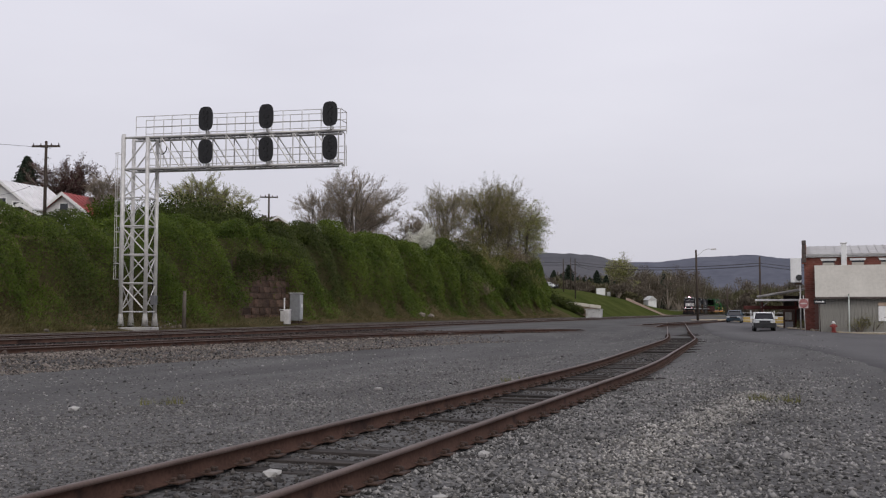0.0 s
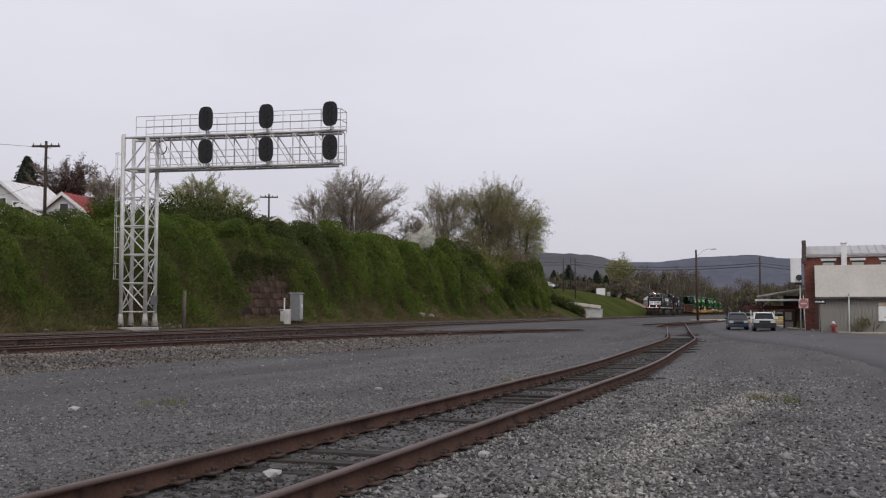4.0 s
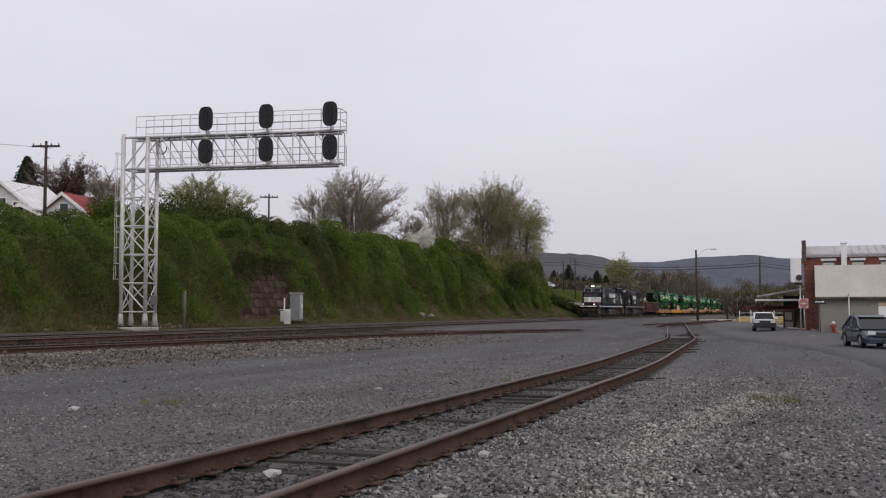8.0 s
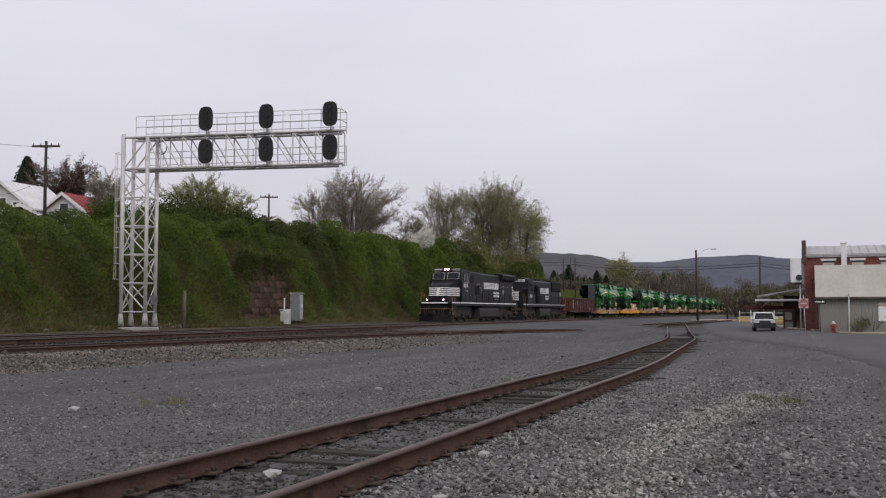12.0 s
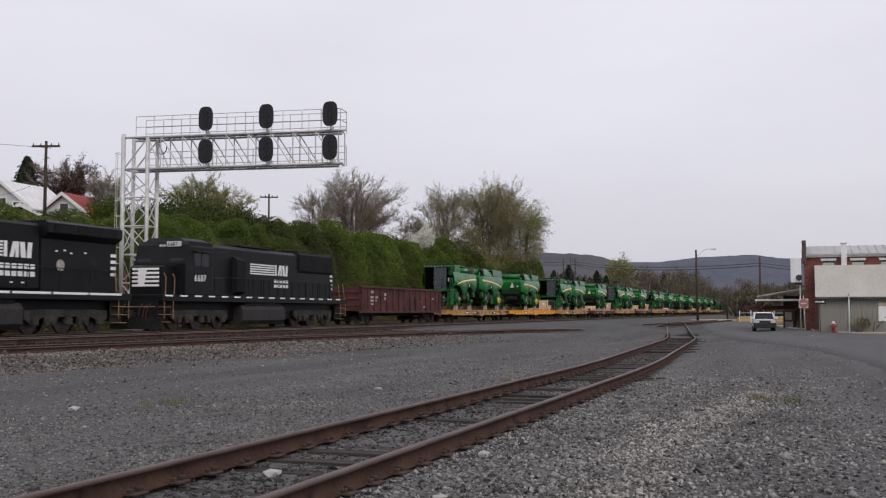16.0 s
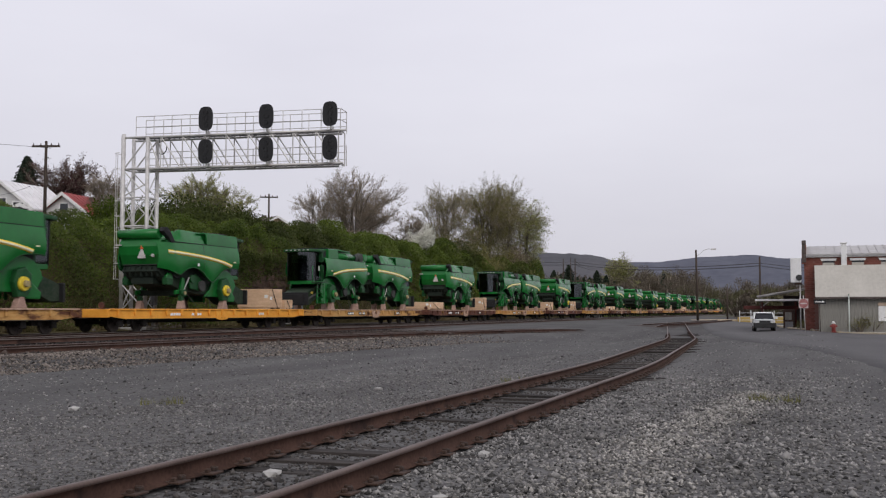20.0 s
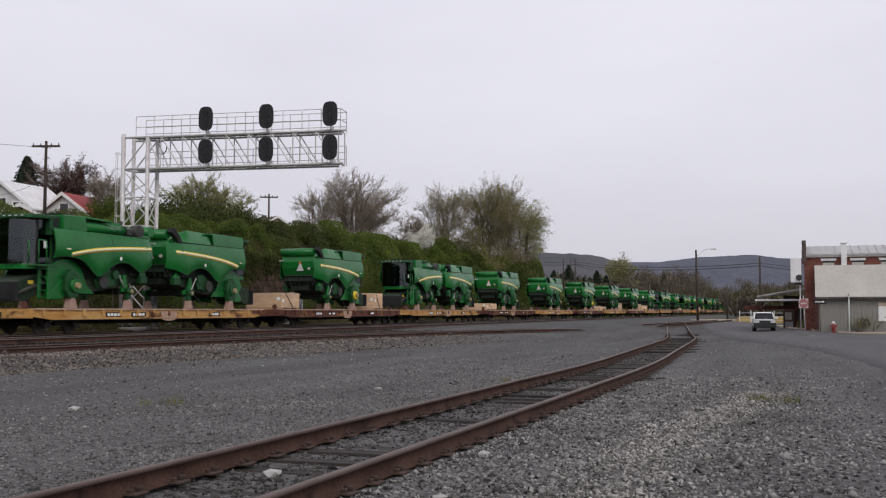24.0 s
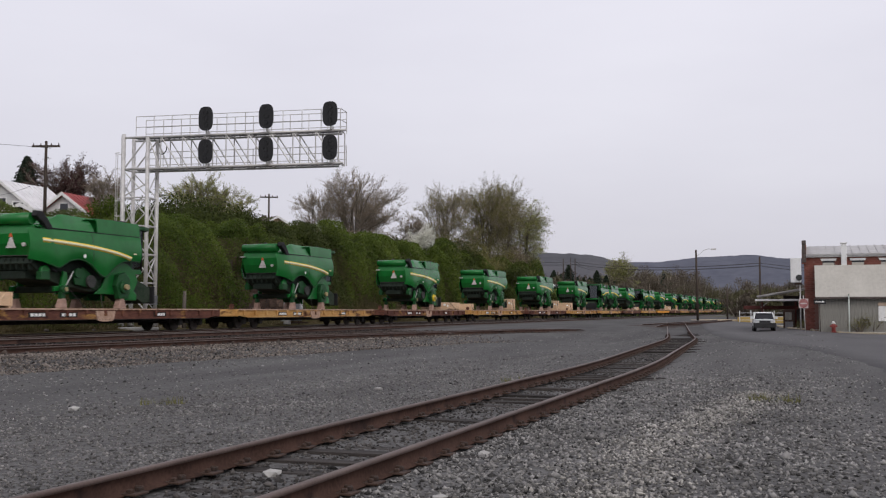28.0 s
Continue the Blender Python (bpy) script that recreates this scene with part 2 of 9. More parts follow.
def yard_edge_x(y):
    """Line along which the ground rises from the yard to the railway."""
    return np.interp(y, [-60, 1, 22.7, 36.6, 46.2, 54.7, 62.2, 71.8, 86.7, 108, 140, 216, 453], [-23.2, -22.8, -22.1, -20.6, -18.8, -17.1, -15.7, -14.3, -13.0, -12.2, -12.1, -13.6, -22.2])


def side_x(y):
    """Centre of the siding: straight, then bending over to the lead."""
    y = np.asarray(y, dtype=float)
    return -4.18 - 0.0025 * np.clip(y - 16, 0, 14) ** 2 - 0.07 * np.clip(y - 30, 0, 80) - 0.003 * np.clip(y - 52, 0, 10) ** 2 - 0.06 * np.clip(y - 62, 0, 50)


def sag(y):
    """The yard dips a little where the siding starts to bend."""
    return np.interp(y, [-100, 18, 40, 57, 75, 97, 1000], [0, 0, -0.13, -0.25, -0.18, -0.04, 0])


def rough(x, y, s, amp, seed=0.0):
    return amp * (np.sin(x * s + 1.3 * seed) * np.cos(y * s * 0.83 + seed) + 0.5 * np.sin(x * s * 2.3 + y * s * 1.7 + seed) + 0.3 * np.sin(y * s * 4.1 - x * s * 3.1))


def land(x, y):
    x, y = np.asarray(x, dtype=float), np.asarray(y, dtype=float)
    z = 0.012 * rough(x, y, 0.35, 1.0) - 0.04 * step(0.98, 0.80, np.abs(x - side_x(y)))
    z = z + sag(y) * step(9.0, 3.0, np.abs(x - side_x(y)))
    edge = yard_edge_x(y) + 3.9
    wide = np.interp(y, [-1000, 50, 63, 1000], [2.0, 2.0, 7.0, 7.0])
    top = np.interp(y, [-1000, 57, 70, 1000], [0.20, 0.20, 0.33, 0.33])
    rise = step(edge + wide * 0.5, edge - wide * 0.5, x)
    z = z * (1 - rise) + top * rise
    z = z + 0.25 * step(-32.4, -34.2, x)
    z = z - 0.17 * step(-1.0, 3.0, x)
    end = np.clip(143 + 2.8 * (-36 - x), 141, 157)
    bank = step(end + 7, end - 7, y)
    wob = rough(x * 0 + 3.0, y, 0.21, 0.8, 2.0) + rough(x, y, 0.9, 0.12, 5.0)
    cut = step(59.7, 60.7, y) * step(68.3, 67.3, y)
    ramp = step(-34.2 + 0.25 * wob, -40.6 + 0.5 * wob, x) * (1 - cut) + (0.07 * step(-34.0, -36.2, x) + 0.93 * step(-36.5, -38.6, x)) * cut
    slope = np.interp(y, [-1e3, 30, 50, 58, 72, 1e3], [4.7, 4.7, 5.0, 5.8, 6.5, 6.5]) * ramp + 0.075 * np.clip(-40.5 - x, 0, 60)
    hill = 0.5 * np.clip(-33.6 - x, 0, 8) + 0.2 * np.clip(-41.6 - x, 0, 8) + 0.05 * np.clip(-49.6 - x, 0, 200)
    hill = hill * np.interp(y, [-1e4, 130, 232, 325, 1e4], [1, 1, 1, 0.25, 0.25])
    z = z + bank * slope + (1 - bank) * hill
    return z


def ground():
    def spread(marks):
        out = [marks[0][0]]
        for (a, b, s) in marks:
            n = max(1, round((b - a) / s))
            out += list(np.linspace(a, b, n + 1)[1:])
        return np.array(out)
    xs = spread([(-4500, -600, 500), (-600, -120, 60), (-120, -46, 3), (-46, -31, 0.35), (-31, -21, 1.0), (-21, 4, 0.3), (4, 30, 2), (30, 200, 30), (200, 4500, 500)])
    ys = spread([(-400, -40, 40), (-40, 2, 3), (2, 76, 0.7), (76, 176, 1.4), (176, 344, 6), (344, 824, 40), (824, 4824, 400)])
    gx, gy = np.meshgrid(xs, ys, indexing="ij")
    gz = land(gx, gy)
    far = np.clip((np.hypot(gx, gy) - 600) / 4000, 0, 1)
    gz = gz * (1 - step(0, 0.05, far)) - 2.0 * step(0, 0.05, far)
    v = np.stack([gx, gy, gz], -1).reshape(-1, 3)
    nx, ny = len(xs), len(ys)
    i = np.arange(nx * ny).reshape(nx, ny)
    f = np.stack([i[:-1, :-1], i[1:, :-1], i[1:, 1:], i[:-1, 1:]], -1).reshape(-1, 4)
    cx, cy = v[f].mean(1)[:, 0], v[f].mean(1)[:, 1]
    slot = np.zeros(len(f), dtype=int)
    slot[(cx < yard_edge_x(cy) + 1.9) & (cy < 50)] = 1
    slot[(np.abs(cx - lead_x(cy)) < 1.7) & (cy < 62)] = 1
    slot[(np.abs(cx - lead_x(cy)) < 1.5) & (cy > 78) & (cy < 128)] = 1
    slot[(cx < -24)] = 1
    slot[(cx < -33.6)] = 2
    slot[(cx < -33) & (cy > 152)] = 3
    slot[(np.hypot(cx, cy) > 280) & (cx < -40)] = 4
    slot[(cy > 200) & (cx > -20)] = 4
    slot[cx > 60] = 4
    ob = raw_mesh("ground", v, f, [M_YARD, M_BALLAST, M_SOIL, M_LAWN, M_FIELD], slots=slot, smooth=True)
    tagged(ob, "worn grey asphalt and gravel railway yard ground", "ground", kind="structure")
    return ob


def yard_material():
    """Old asphalt, worn through to gravel in strips that follow the tracks."""
    m = surface("yard", (0.040, 0.0385, 0.038), (0.086, 0.083, 0.0815), scale=0.42, rough=0.93, fine=30, bump=0.014, bscale=22, spot=(0.15, 0.145, 0.142), spot_at=0.66, spot_scale=14, stretch=(1, 0.4, 1))
    nt = m.node_tree
    b = nt.nodes["Principled BSDF"]
    lk = nt.links.new
    old = b.inputs["Base Color"].links[0].from_socket
    co = nt.nodes.new("ShaderNodeTexCoord")
    sep = nt.nodes.new("ShaderNodeSeparateXYZ")
    wob = nt.nodes.new("ShaderNodeTexNoise")
    wob.inputs["Scale"].default_value, wob.inputs["Detail"].default_value = 0.22, 6
    lk(co.outputs["Object"], sep.inputs[0])
    lk(co.outputs["Object"], wob.inputs["Vector"])
    ma = nt.nodes.new("ShaderNodeMath")
    ma.operation = "MULTIPLY_ADD"
    ma.inputs[1].default_value = 7.0
    lk(wob.outputs[0], ma.inputs[0])
    lk(sep.outputs[0], ma.inputs[2])
    mr = nt.nodes.new("ShaderNodeMapRange")
    mr.inputs["From Min"].default_value, mr.inputs["From Max"].default_value = -24 + 3.5, 6 + 3.5
    lk(ma.outputs[0], mr.inputs[0])
    ramp = nt.nodes.new("ShaderNodeValToRGB")
    r = ramp.color_ramp
    r.elements[0].position, r.elements[0].color = 0.0, (1, 1, 1, 1)
    r.elements[1].position, r.elements[1].color = 1.0, (0, 0, 0, 1)
    for p, g in ((0.12, 0.8), (0.20, 0.35), (0.40, 0.4), (0.48, 0.75), (0.68, 0.95), (0.80, 0.8), (0.86, 0.45)):
        e = r.elements.new(p)
        e.color = (g, g, g, 1)
    lk(mr.outputs[0], ramp.inputs[0])
    grit = nt.nodes.new("ShaderNodeTexVoronoi")
    grit.inputs["Scale"].default_value = 22
    lk(co.outputs["Object"], grit.inputs["Vector"])
    gr = nt.nodes.new("ShaderNodeValToRGB")
    gr.color_ramp.elements[0].color, gr.color_ramp.elements[1].color = (0.022, 0.021, 0.021, 1), (0.15, 0.145, 0.141, 1)
    lk(grit.outputs["Color"], gr.inputs[0])
    mx = nt.nodes.new("ShaderNodeMixRGB")
    near = nt.nodes.new("ShaderNodeMapRange")
    near.inputs["From Min"].default_value, near.inputs["From Max"].default_value = 75.0, 12.0
    lk(sep.outputs[1], near.inputs[0])
    west = nt.nodes.new("ShaderNodeMapRange")
    west.inputs["From Min"].default_value, west.inputs["From Max"].default_value = -60.0, -70.0
    lk(sep.outputs[0], west.inputs[0])
    either = nt.nodes.new("ShaderNodeMath")
    either.operation = "MAXIMUM"
    lk(near.outputs[0], either.inputs[0])
    lk(west.outputs[0], either.inputs[1])
    both = nt.nodes.new("ShaderNodeMath")
    both.operation = "MULTIPLY"
    lk(ramp.outputs[0], both.inputs[0])
    lk(either.outputs[0], both.inputs[1])
    lk(both.outputs[0], mx.inputs[0])
    lk(old, mx.inputs[1])
    lk(gr.outputs[0], mx.inputs[2])
    # wear in long streaks along the yard
    long = nt.nodes.new("ShaderNodeMapping")
    long.inputs["Scale"].default_value = (0.75, 0.07, 1.0)
    lk(co.outputs["Object"], long.inputs[0])
    wear = nt.nodes.new("ShaderNodeTexNoise")
    wear.inputs["Scale"].default_value, wear.inputs["Detail"].default_value = 1.0, 5
    lk(long.outputs[0], wear.inputs["Vector"])
    span = nt.nodes.new("ShaderNodeMapRange")
    span.inputs["From Min"].default_value, span.inputs["From Max"].default_value = 0.3, 0.7
    span.inputs["To Min"].default_value, span.inputs["To Max"].default_value = 0.70, 1.28
    lk(wear.outputs[0], span.inputs[0])
    hs = nt.nodes.new("ShaderNodeHueSaturation")
    lk(span.outputs[0], hs.inputs["Value"])
    lk(mx.outputs[0], hs.inputs["Color"])
    lk(hs.outputs[0], b.inputs["Base Color"])
    return m


M_YARD = yard_material()
ground()


def road():
    """The street: comes along the yard, passes the brick building and runs on to the crossing."""
    ys = np.concatenate([np.arange(-60, 20, 8.0), np.arange(20, 75, 1.5), np.arange(75, 146, 4.0)])
    left = np.interp(ys, [-64.64, 10.65, 24.0, 29.9, 32.7, 36.5, 41.0, 46.8, 53.9, 59.4, 66, 81.06, 108.11, 145.8], [2.6, 2.4, 2.1, 1.87, 1.63, 1.14, 0.3, -0.79, -2.35, -3.9, -5.3, -7.58, -10.61, -11.62])
    left = left + 0.12 * np.sin(ys * 1.7) + 0.08 * np.sin(ys * 4.3)
    right = np.interp(ys, [-65.24, 53.03, 70.43, 77.21, 83.9, 92.61, 102.34, 145.4], [13.13, 13.13, 9.6, 3.64, -0.61, -2.63, -3.54, -4.54])
    v, n = [], len(ys)
    for k in range(9):
        x = left + (right - left) * k / 8
        z = land(x, ys) + 0.008 + 0.02 * math.sin(math.pi * k / 8)
        v.append(np.stack([x, ys, z], -1))
    low = [np.stack([left - 0.02, ys, land(left, ys) - 0.15], -1)]
    v = np.concatenate(low + v)
    i = np.arange(10 * n).reshape(10, n)
    f = np.stack([i[:-1, :-1], i[1:, :-1], i[1:, 1:], i[:-1, 1:]], -1).reshape(-1, 4)
    tagged(raw_mesh("road", v, f, M_ROAD, smooth=True), "grey asphalt street with a ragged edge", "road", kind="structure")


road()

# ---- tracks ----
RAIL_SECTION = ((-0.07, 0.0), (0.07, 0.0), (0.07, 0.012), (0.014, 0.035), (0.009, 0.125), (0.036, 0.14), (0.036, 0.163), (0.028, 0.172), (-0.028, 0.172), (-0.036, 0.163), (-0.036, 0.14), (-0.009, 0.125), (-0.014, 0.035), (-0.07, 0.012))


def rail(name, ys, centre, offset, top, parent, head, label):
    x = centre(ys)
    dx = np.gradient(x, ys)
    n = np.stack([np.ones_like(ys), -dx], -1) / np.hypot(1, dx)[:, None]
    z = top(ys) if callable(top) else np.full_like(ys, top)
    rings = []
    for a, h in RAIL_SECTION:
        rings.append(np.stack([x + n[:, 0] * (offset + a), ys + n[:, 1] * (offset + a), z - 0.172 + h], -1))
    v = np.concatenate(rings)
    k, m = len(RAIL_SECTION), len(ys)
    i = np.arange(k * m).reshape(k, m)
    j = np.roll(i, -1, 0)
    f = np.stack([i[:, :-1], j[:, :-1], j[:, 1:], i[:, 1:]], -1)
    slots = np.zeros(f.shape[:2], dtype=int)
    slots[5:9] = 1
    return raw_mesh(name, v, f.reshape(-1, 4), [M_RAIL_SIDE, head], parent, label, slots.reshape(-1))


def tie_mesh(rng, w=0.23, length=2.6, h=0.18):
    bm = solid(-length / 2, length / 2, -w / 2, w / 2, -h, 0, 0.015)
    for v in bm.verts:
        v.co += Vector((rng.uniform(-0.03, 0.03), rng.uniform(-0.015, 0.015), rng.uniform(-0.012, 0.004)))
    return bm


def track(name, label, ys, centre, top, head, tie_top, ties, far_ties=None, plates=False, seed=3):
    rng = random.Random(seed)
    t = thing(name, label, "railway track", kind="structure")
    for off in (-0.753, 0.753):
        rail("rail", ys, centre, off, top, t, head, "rusty steel rail with a worn head")
    first = [part("sleeper", tie_mesh(rng), M_TIE, t) for _ in range(4)]
    plate = part("tie_plate", solid(-0.17, 0.17, -0.09, 0.09, 0, 0.02, 0.005), M_IRON, t) if plates else None
    spike = None
    if plates:
        bm = bmesh.new()
        for sx in (-0.095, 0.095):
            for sy in (-0.05, 0.05):
                box(bm, sx - 0.022, sx + 0.022, sy - 0.02, sy + 0.02, 0.018, 0.05, 0.006)
        box(bm, -0.078, 0.078, 0.115, 0.155, -0.01, 0.045, 0.008)
        spike = part("rail_anchor", bm, M_IRON, t)
    used = [0, 0]
    for k, y in enumerate(ties):
        y = y + rng.uniform(-0.06, 0.06)
        x = float(centre(np.array([y]))[0])
        dx = float(centre(np.array([y + 0.5]))[0]) - x
        m = pose(x + rng.uniform(-0.06, 0.06), y, tie_top + (float(side_top(y)) - SIDE_Z + rng.uniform(-0.10, 0.004) if plates else rng.uniform(-0.012, 0.012)), 0, 0, -math.degrees(math.atan(dx * 2)) + rng.uniform(-2.0, 2.0))
        if k < 4:
            first[k].matrix_basis = m
        else:
            again(first[rng.randrange(4)], t, m)
        if plates:
            for off in (-0.753, 0.753):
                for q, src in enumerate((plate, spike)):
                    pm = pose(x + off, y, tie_top + float(side_top(y)) - SIDE_Z + 0.003, 0, 0, -math.degrees(math.atan(dx * 2)))
                    if not used[q]:
                        src.matrix_basis = pm
                        used[q] = 1
                    else:
                        again(src, t, pm)
    if far_ties is not None:
        v, f = [], []
        cube = np.array([(a, b, c) for a in (-1.3, 1.3) for b in (-0.115, 0.115) for c in (-0.15, 0.0)])
        quad = np.array([(0, 1, 3, 2), (4, 6, 7, 5), (0, 4, 5, 1), (2, 3, 7, 6), (1, 5, 7, 3)])
        for k, y in enumerate(far_ties):
            v.append(cube + (float(centre(np.array([y]))[0]), y, tie_top - 0.005))
            f.append(quad + 8 * k)
        o = raw_mesh("far_sleepers", np.concatenate(v), np.concatenate(f), M_TIE, t, "dark wooden sleepers farther off")
        o["kind"] = "stuff"
    return t


def straight(x):
    return lambda y: np.full_like(np.asarray(y, dtype=float), x)


long_y = np.concatenate([np.arange(-60, 160, 4.0), np.arange(160, 900, 20.0)])
for mx in MAIN_X:
    track("main_track", "straight main railway track with polished rails on brown ballast", long_y, straight(mx), RAIL_Z, M_RAIL_BRIGHT, RAIL_Z - 0.165, np.arange(13, 75, 0.56), np.arange(75, 215, 0.56), seed=int(-mx))
lead_y = np.concatenate([np.arange(-60, 20, 4.0), np.arange(20, 138, 1.0)])


def lead_top(y):
    return np.interp(y, [-100, 54, 60, 63, 65, 77, 81, 100, 119, 1000], [0.36, 0.36, 0.35, 0.29, 0.12, 0.12, 0.41, 0.41, 0.40, 0.40])


def smooth_lead(y):
    y = np.asarray(y, dtype=float)
    return (lead_x(y - 4) + lead_x(y - 2) + lead_x(y) + lead_x(y + 2) + lead_x(y + 4)) / 5


track("yard_lead_track", "rusty curving yard track sunk into the asphalt", lead_y, smooth_lead, lead_top, M_RAIL_TOP, 0.36 - 0.165, np.arange(13, 61, 0.56), seed=9)
side_y = np.concatenate([np.arange(-8, 30, 1.0), np.arange(30, 101, 1.0)])


def side_top(y):
    y = np.asarray(y, dtype=float)
    low = [np.maximum(SIDE_Z + sag(y + d), land(side_x(y + d), y + d) + 0.10 * step(64, 74, y + d)) for d in (-9, -6, -3, 0, 3, 6, 9)]
    return np.where(y < 45, SIDE_Z + sag(y), sum(low) / 7)


track("siding_track", "rusty siding track with half-buried black sleepers", side_y, side_x, side_top, M_RAIL_TOP, SIDE_Z - 0.168, np.arange(1.0, 74, 0.56), plates=True, seed=4)


# ---- loose stones ----


def stones(name, label, x, y, size, seed, material, lift=0.0):
    """Angular stones, each a jittered eight-sided lump, half sunk into the ground."""
    nr = np.random.default_rng(seed)
    n = len(x)
    base = np.array([(1, 0, 0), (-1, 0, 0), (0, 1, 0), (0, -1, 0), (0, 0, 1), (0, 0, -1)], dtype=float)
    tri = np.array([(0, 2, 4), (2, 1, 4), (1, 3, 4), (3, 0, 4), (2, 0, 5), (1, 2, 5), (3, 1, 5), (0, 3, 5)])
    s = size * np.exp(nr.normal(scale=0.32, size=n))
    v = base[None] * nr.uniform(0.65, 1.3, (n, 6, 1)) + nr.normal(scale=0.2, size=(n, 6, 3))
    v *= (s[:, None] * nr.uniform(0.6, 1.2, (n, 3)))[:, None, :]
    v[:, :, 2] *= 0.75
    a = nr.uniform(0, 6.28, n)
    c, q = np.cos(a)[:, None], np.sin(a)[:, None]
    vx, vy = v[:, :, 0] * c - v[:, :, 1] * q, v[:, :, 0] * q + v[:, :, 1] * c
    v = np.stack([vx + x[:, None], vy + y[:, None], v[:, :, 2] + (land(x, y) + s * 0.22 + lift)[:, None]], -1)
    f = tri[None] + (np.arange(n) * 6)[:, None, None]
    o = raw_mesh(name, v.reshape(-1, 3), f.reshape(-1, 3), material)
    tagged(o, label, "gravel", kind="stuff")


def yard_stones():
    nr = np.random.default_rng(14)

    def field(n, x0, x1, y0, y1, power):
        return nr.uniform(x0, x1, n), y0 + (y1 - y0) * nr.random(n) ** power

    def patch(x, y, cell, seed):
        rs = np.random.RandomState(seed).rand(128, 128)
        return rs[(x / cell + 500).astype(int) % 128, (y / cell + 500).astype(int) % 128]

    x, y = field(84000, -3.35, 2.2, 3.2, 27, 1.7)
    keep = nr.random(len(x)) < np.interp(x, [-3, -0.2, 0.8, 2.2], [1, 0.95, 0.35, 0.1]) * np.interp(y, [3, 13, 20, 27], [1, 0.9, 0.4, 0.06])
    keep &= nr.random(len(x)) < 0.55 + 0.45 * patch(x, y, 0.9, 3)
    stones("gravel_foreground", "loose grey gravel stones beside the siding", x[keep], y[keep], 0.0175, 1, M_STONE)
    x, y = field(150000, -15.5, -5.2, 4.0, 40, 1.6)
    keep = nr.random(len(x)) < np.interp(x, [-15.5, -11, -9.0, -7, -5.2], [0.04, 0.08, 0.6, 0.85, 0.9]) * (0.5 + 0.5 * patch(x, y, 1.3, 4)) * np.interp(y, [4, 16, 26, 40], [1, 0.9, 0.35, 0.04])
    stones("gravel_yard", "scattered grey gravel over old asphalt", x[keep], y[keep], 0.0145, 2, M_GRIT)
    x, y = field(11000, -0.72, 0.72, 3.0, 60, 1.5)
    x = x + side_x(y)
    stones("gravel_siding", "dark grey gravel between the siding rails", x, y, 0.02, 3, M_GRIT_DARK)
    # a spill of paler stone beside the siding
    n = 9000
    y = 6.0 + 13.0 * nr.random(n) ** 1.1
    x = np.interp(y, [6, 8.5, 10.6, 12.8, 16, 19], [-1.75, -1.45, -1.6, -1.35, -1.0, -0.8]) + nr.normal(size=n) * np.interp(y, [6, 10, 19], [0.36, 0.30, 0.22])
    keep = (x > side_x(y) + 1.0) & (nr.random(n) < 0.25 + 0.75 * patch(x, y, 0.35, 9))
    stones("pale_gravel", "pale crushed limestone spilt beside the siding", x[keep], y[keep], 0.0165, 6, M_STONE_PALE, 0.004)
    y = 16 + 36 * nr.random(30000) ** 1.2
    x = lead_x(y) + 1.55 + 4.2 * nr.random(len(y)) ** 1.9
    keep = nr.random(len(x)) < np.interp(y, [36, 50], [1, 0])
    x, y = x[keep], y[keep]
    stones("ballast_shoulder", "pale crushed-stone ballast along the main tracks", x, y, 0.029, 4, M_SHOULDER)
    y = 9 + 66 * nr.random(36000) ** 1.3
    x = 1.5 - 22.5 * nr.random(len(y))
    keep = (x > yard_edge_x(y) + 3.5) & (np.abs(x - side_x(y)) > 1.0) & ((x < -7) | (y > 16)) & (nr.random(len(x)) < 0.15 + 0.85 * patch(x, y, 2.3, 7) ** 2)
    stones("asphalt_grit", "loose pale grit scattered over the asphalt", x[keep], y[keep], 0.019, 8, M_STONE)
    y = 16 + 42 * nr.random(14000)
    x = lead_x(y) + 1.6 - 10.3 * nr.random(len(y))
    stones("ballast_between_tracks", "brown dusty ballast between the tracks", x, y, 0.05, 5, M_BALLAST_STONE)
    for k, (sx, sy, r) in enumerate([(-9.9, 12.1, 0.10), (-4.45, 8.0, 0.10), (-7.3, 17.0, 0.09), (-3.0, 9.6, 0.08), (-2.6, 7.2, 0.07), (-6.4, 6.2, 0.08)]):
        bm = bmesh.new()
        bmesh.ops.create_icosphere(bm, subdivisions=1, radius=r)
        rng = random.Random(k)
        for v in bm.verts:
            v.co *= rng.uniform(0.7, 1.2)
            v.co.z *= 0.45
        o = part("pale_stone", bm, M_CONC)
        o.matrix_basis = pose(sx, sy, float(land(sx, sy)) + r * 0.2, 0, 0, 40 * k)
        tagged(o, "larger pale stone lying in the yard", "stone", "pale stones in the yard")


M_BALLAST_STONE = surface("dusty_ballast", (0.030, 0.021, 0.017), (0.066, 0.050, 0.042), scale=0.6, rough=0.95, fine=20, island=0.5)
yard_stones()


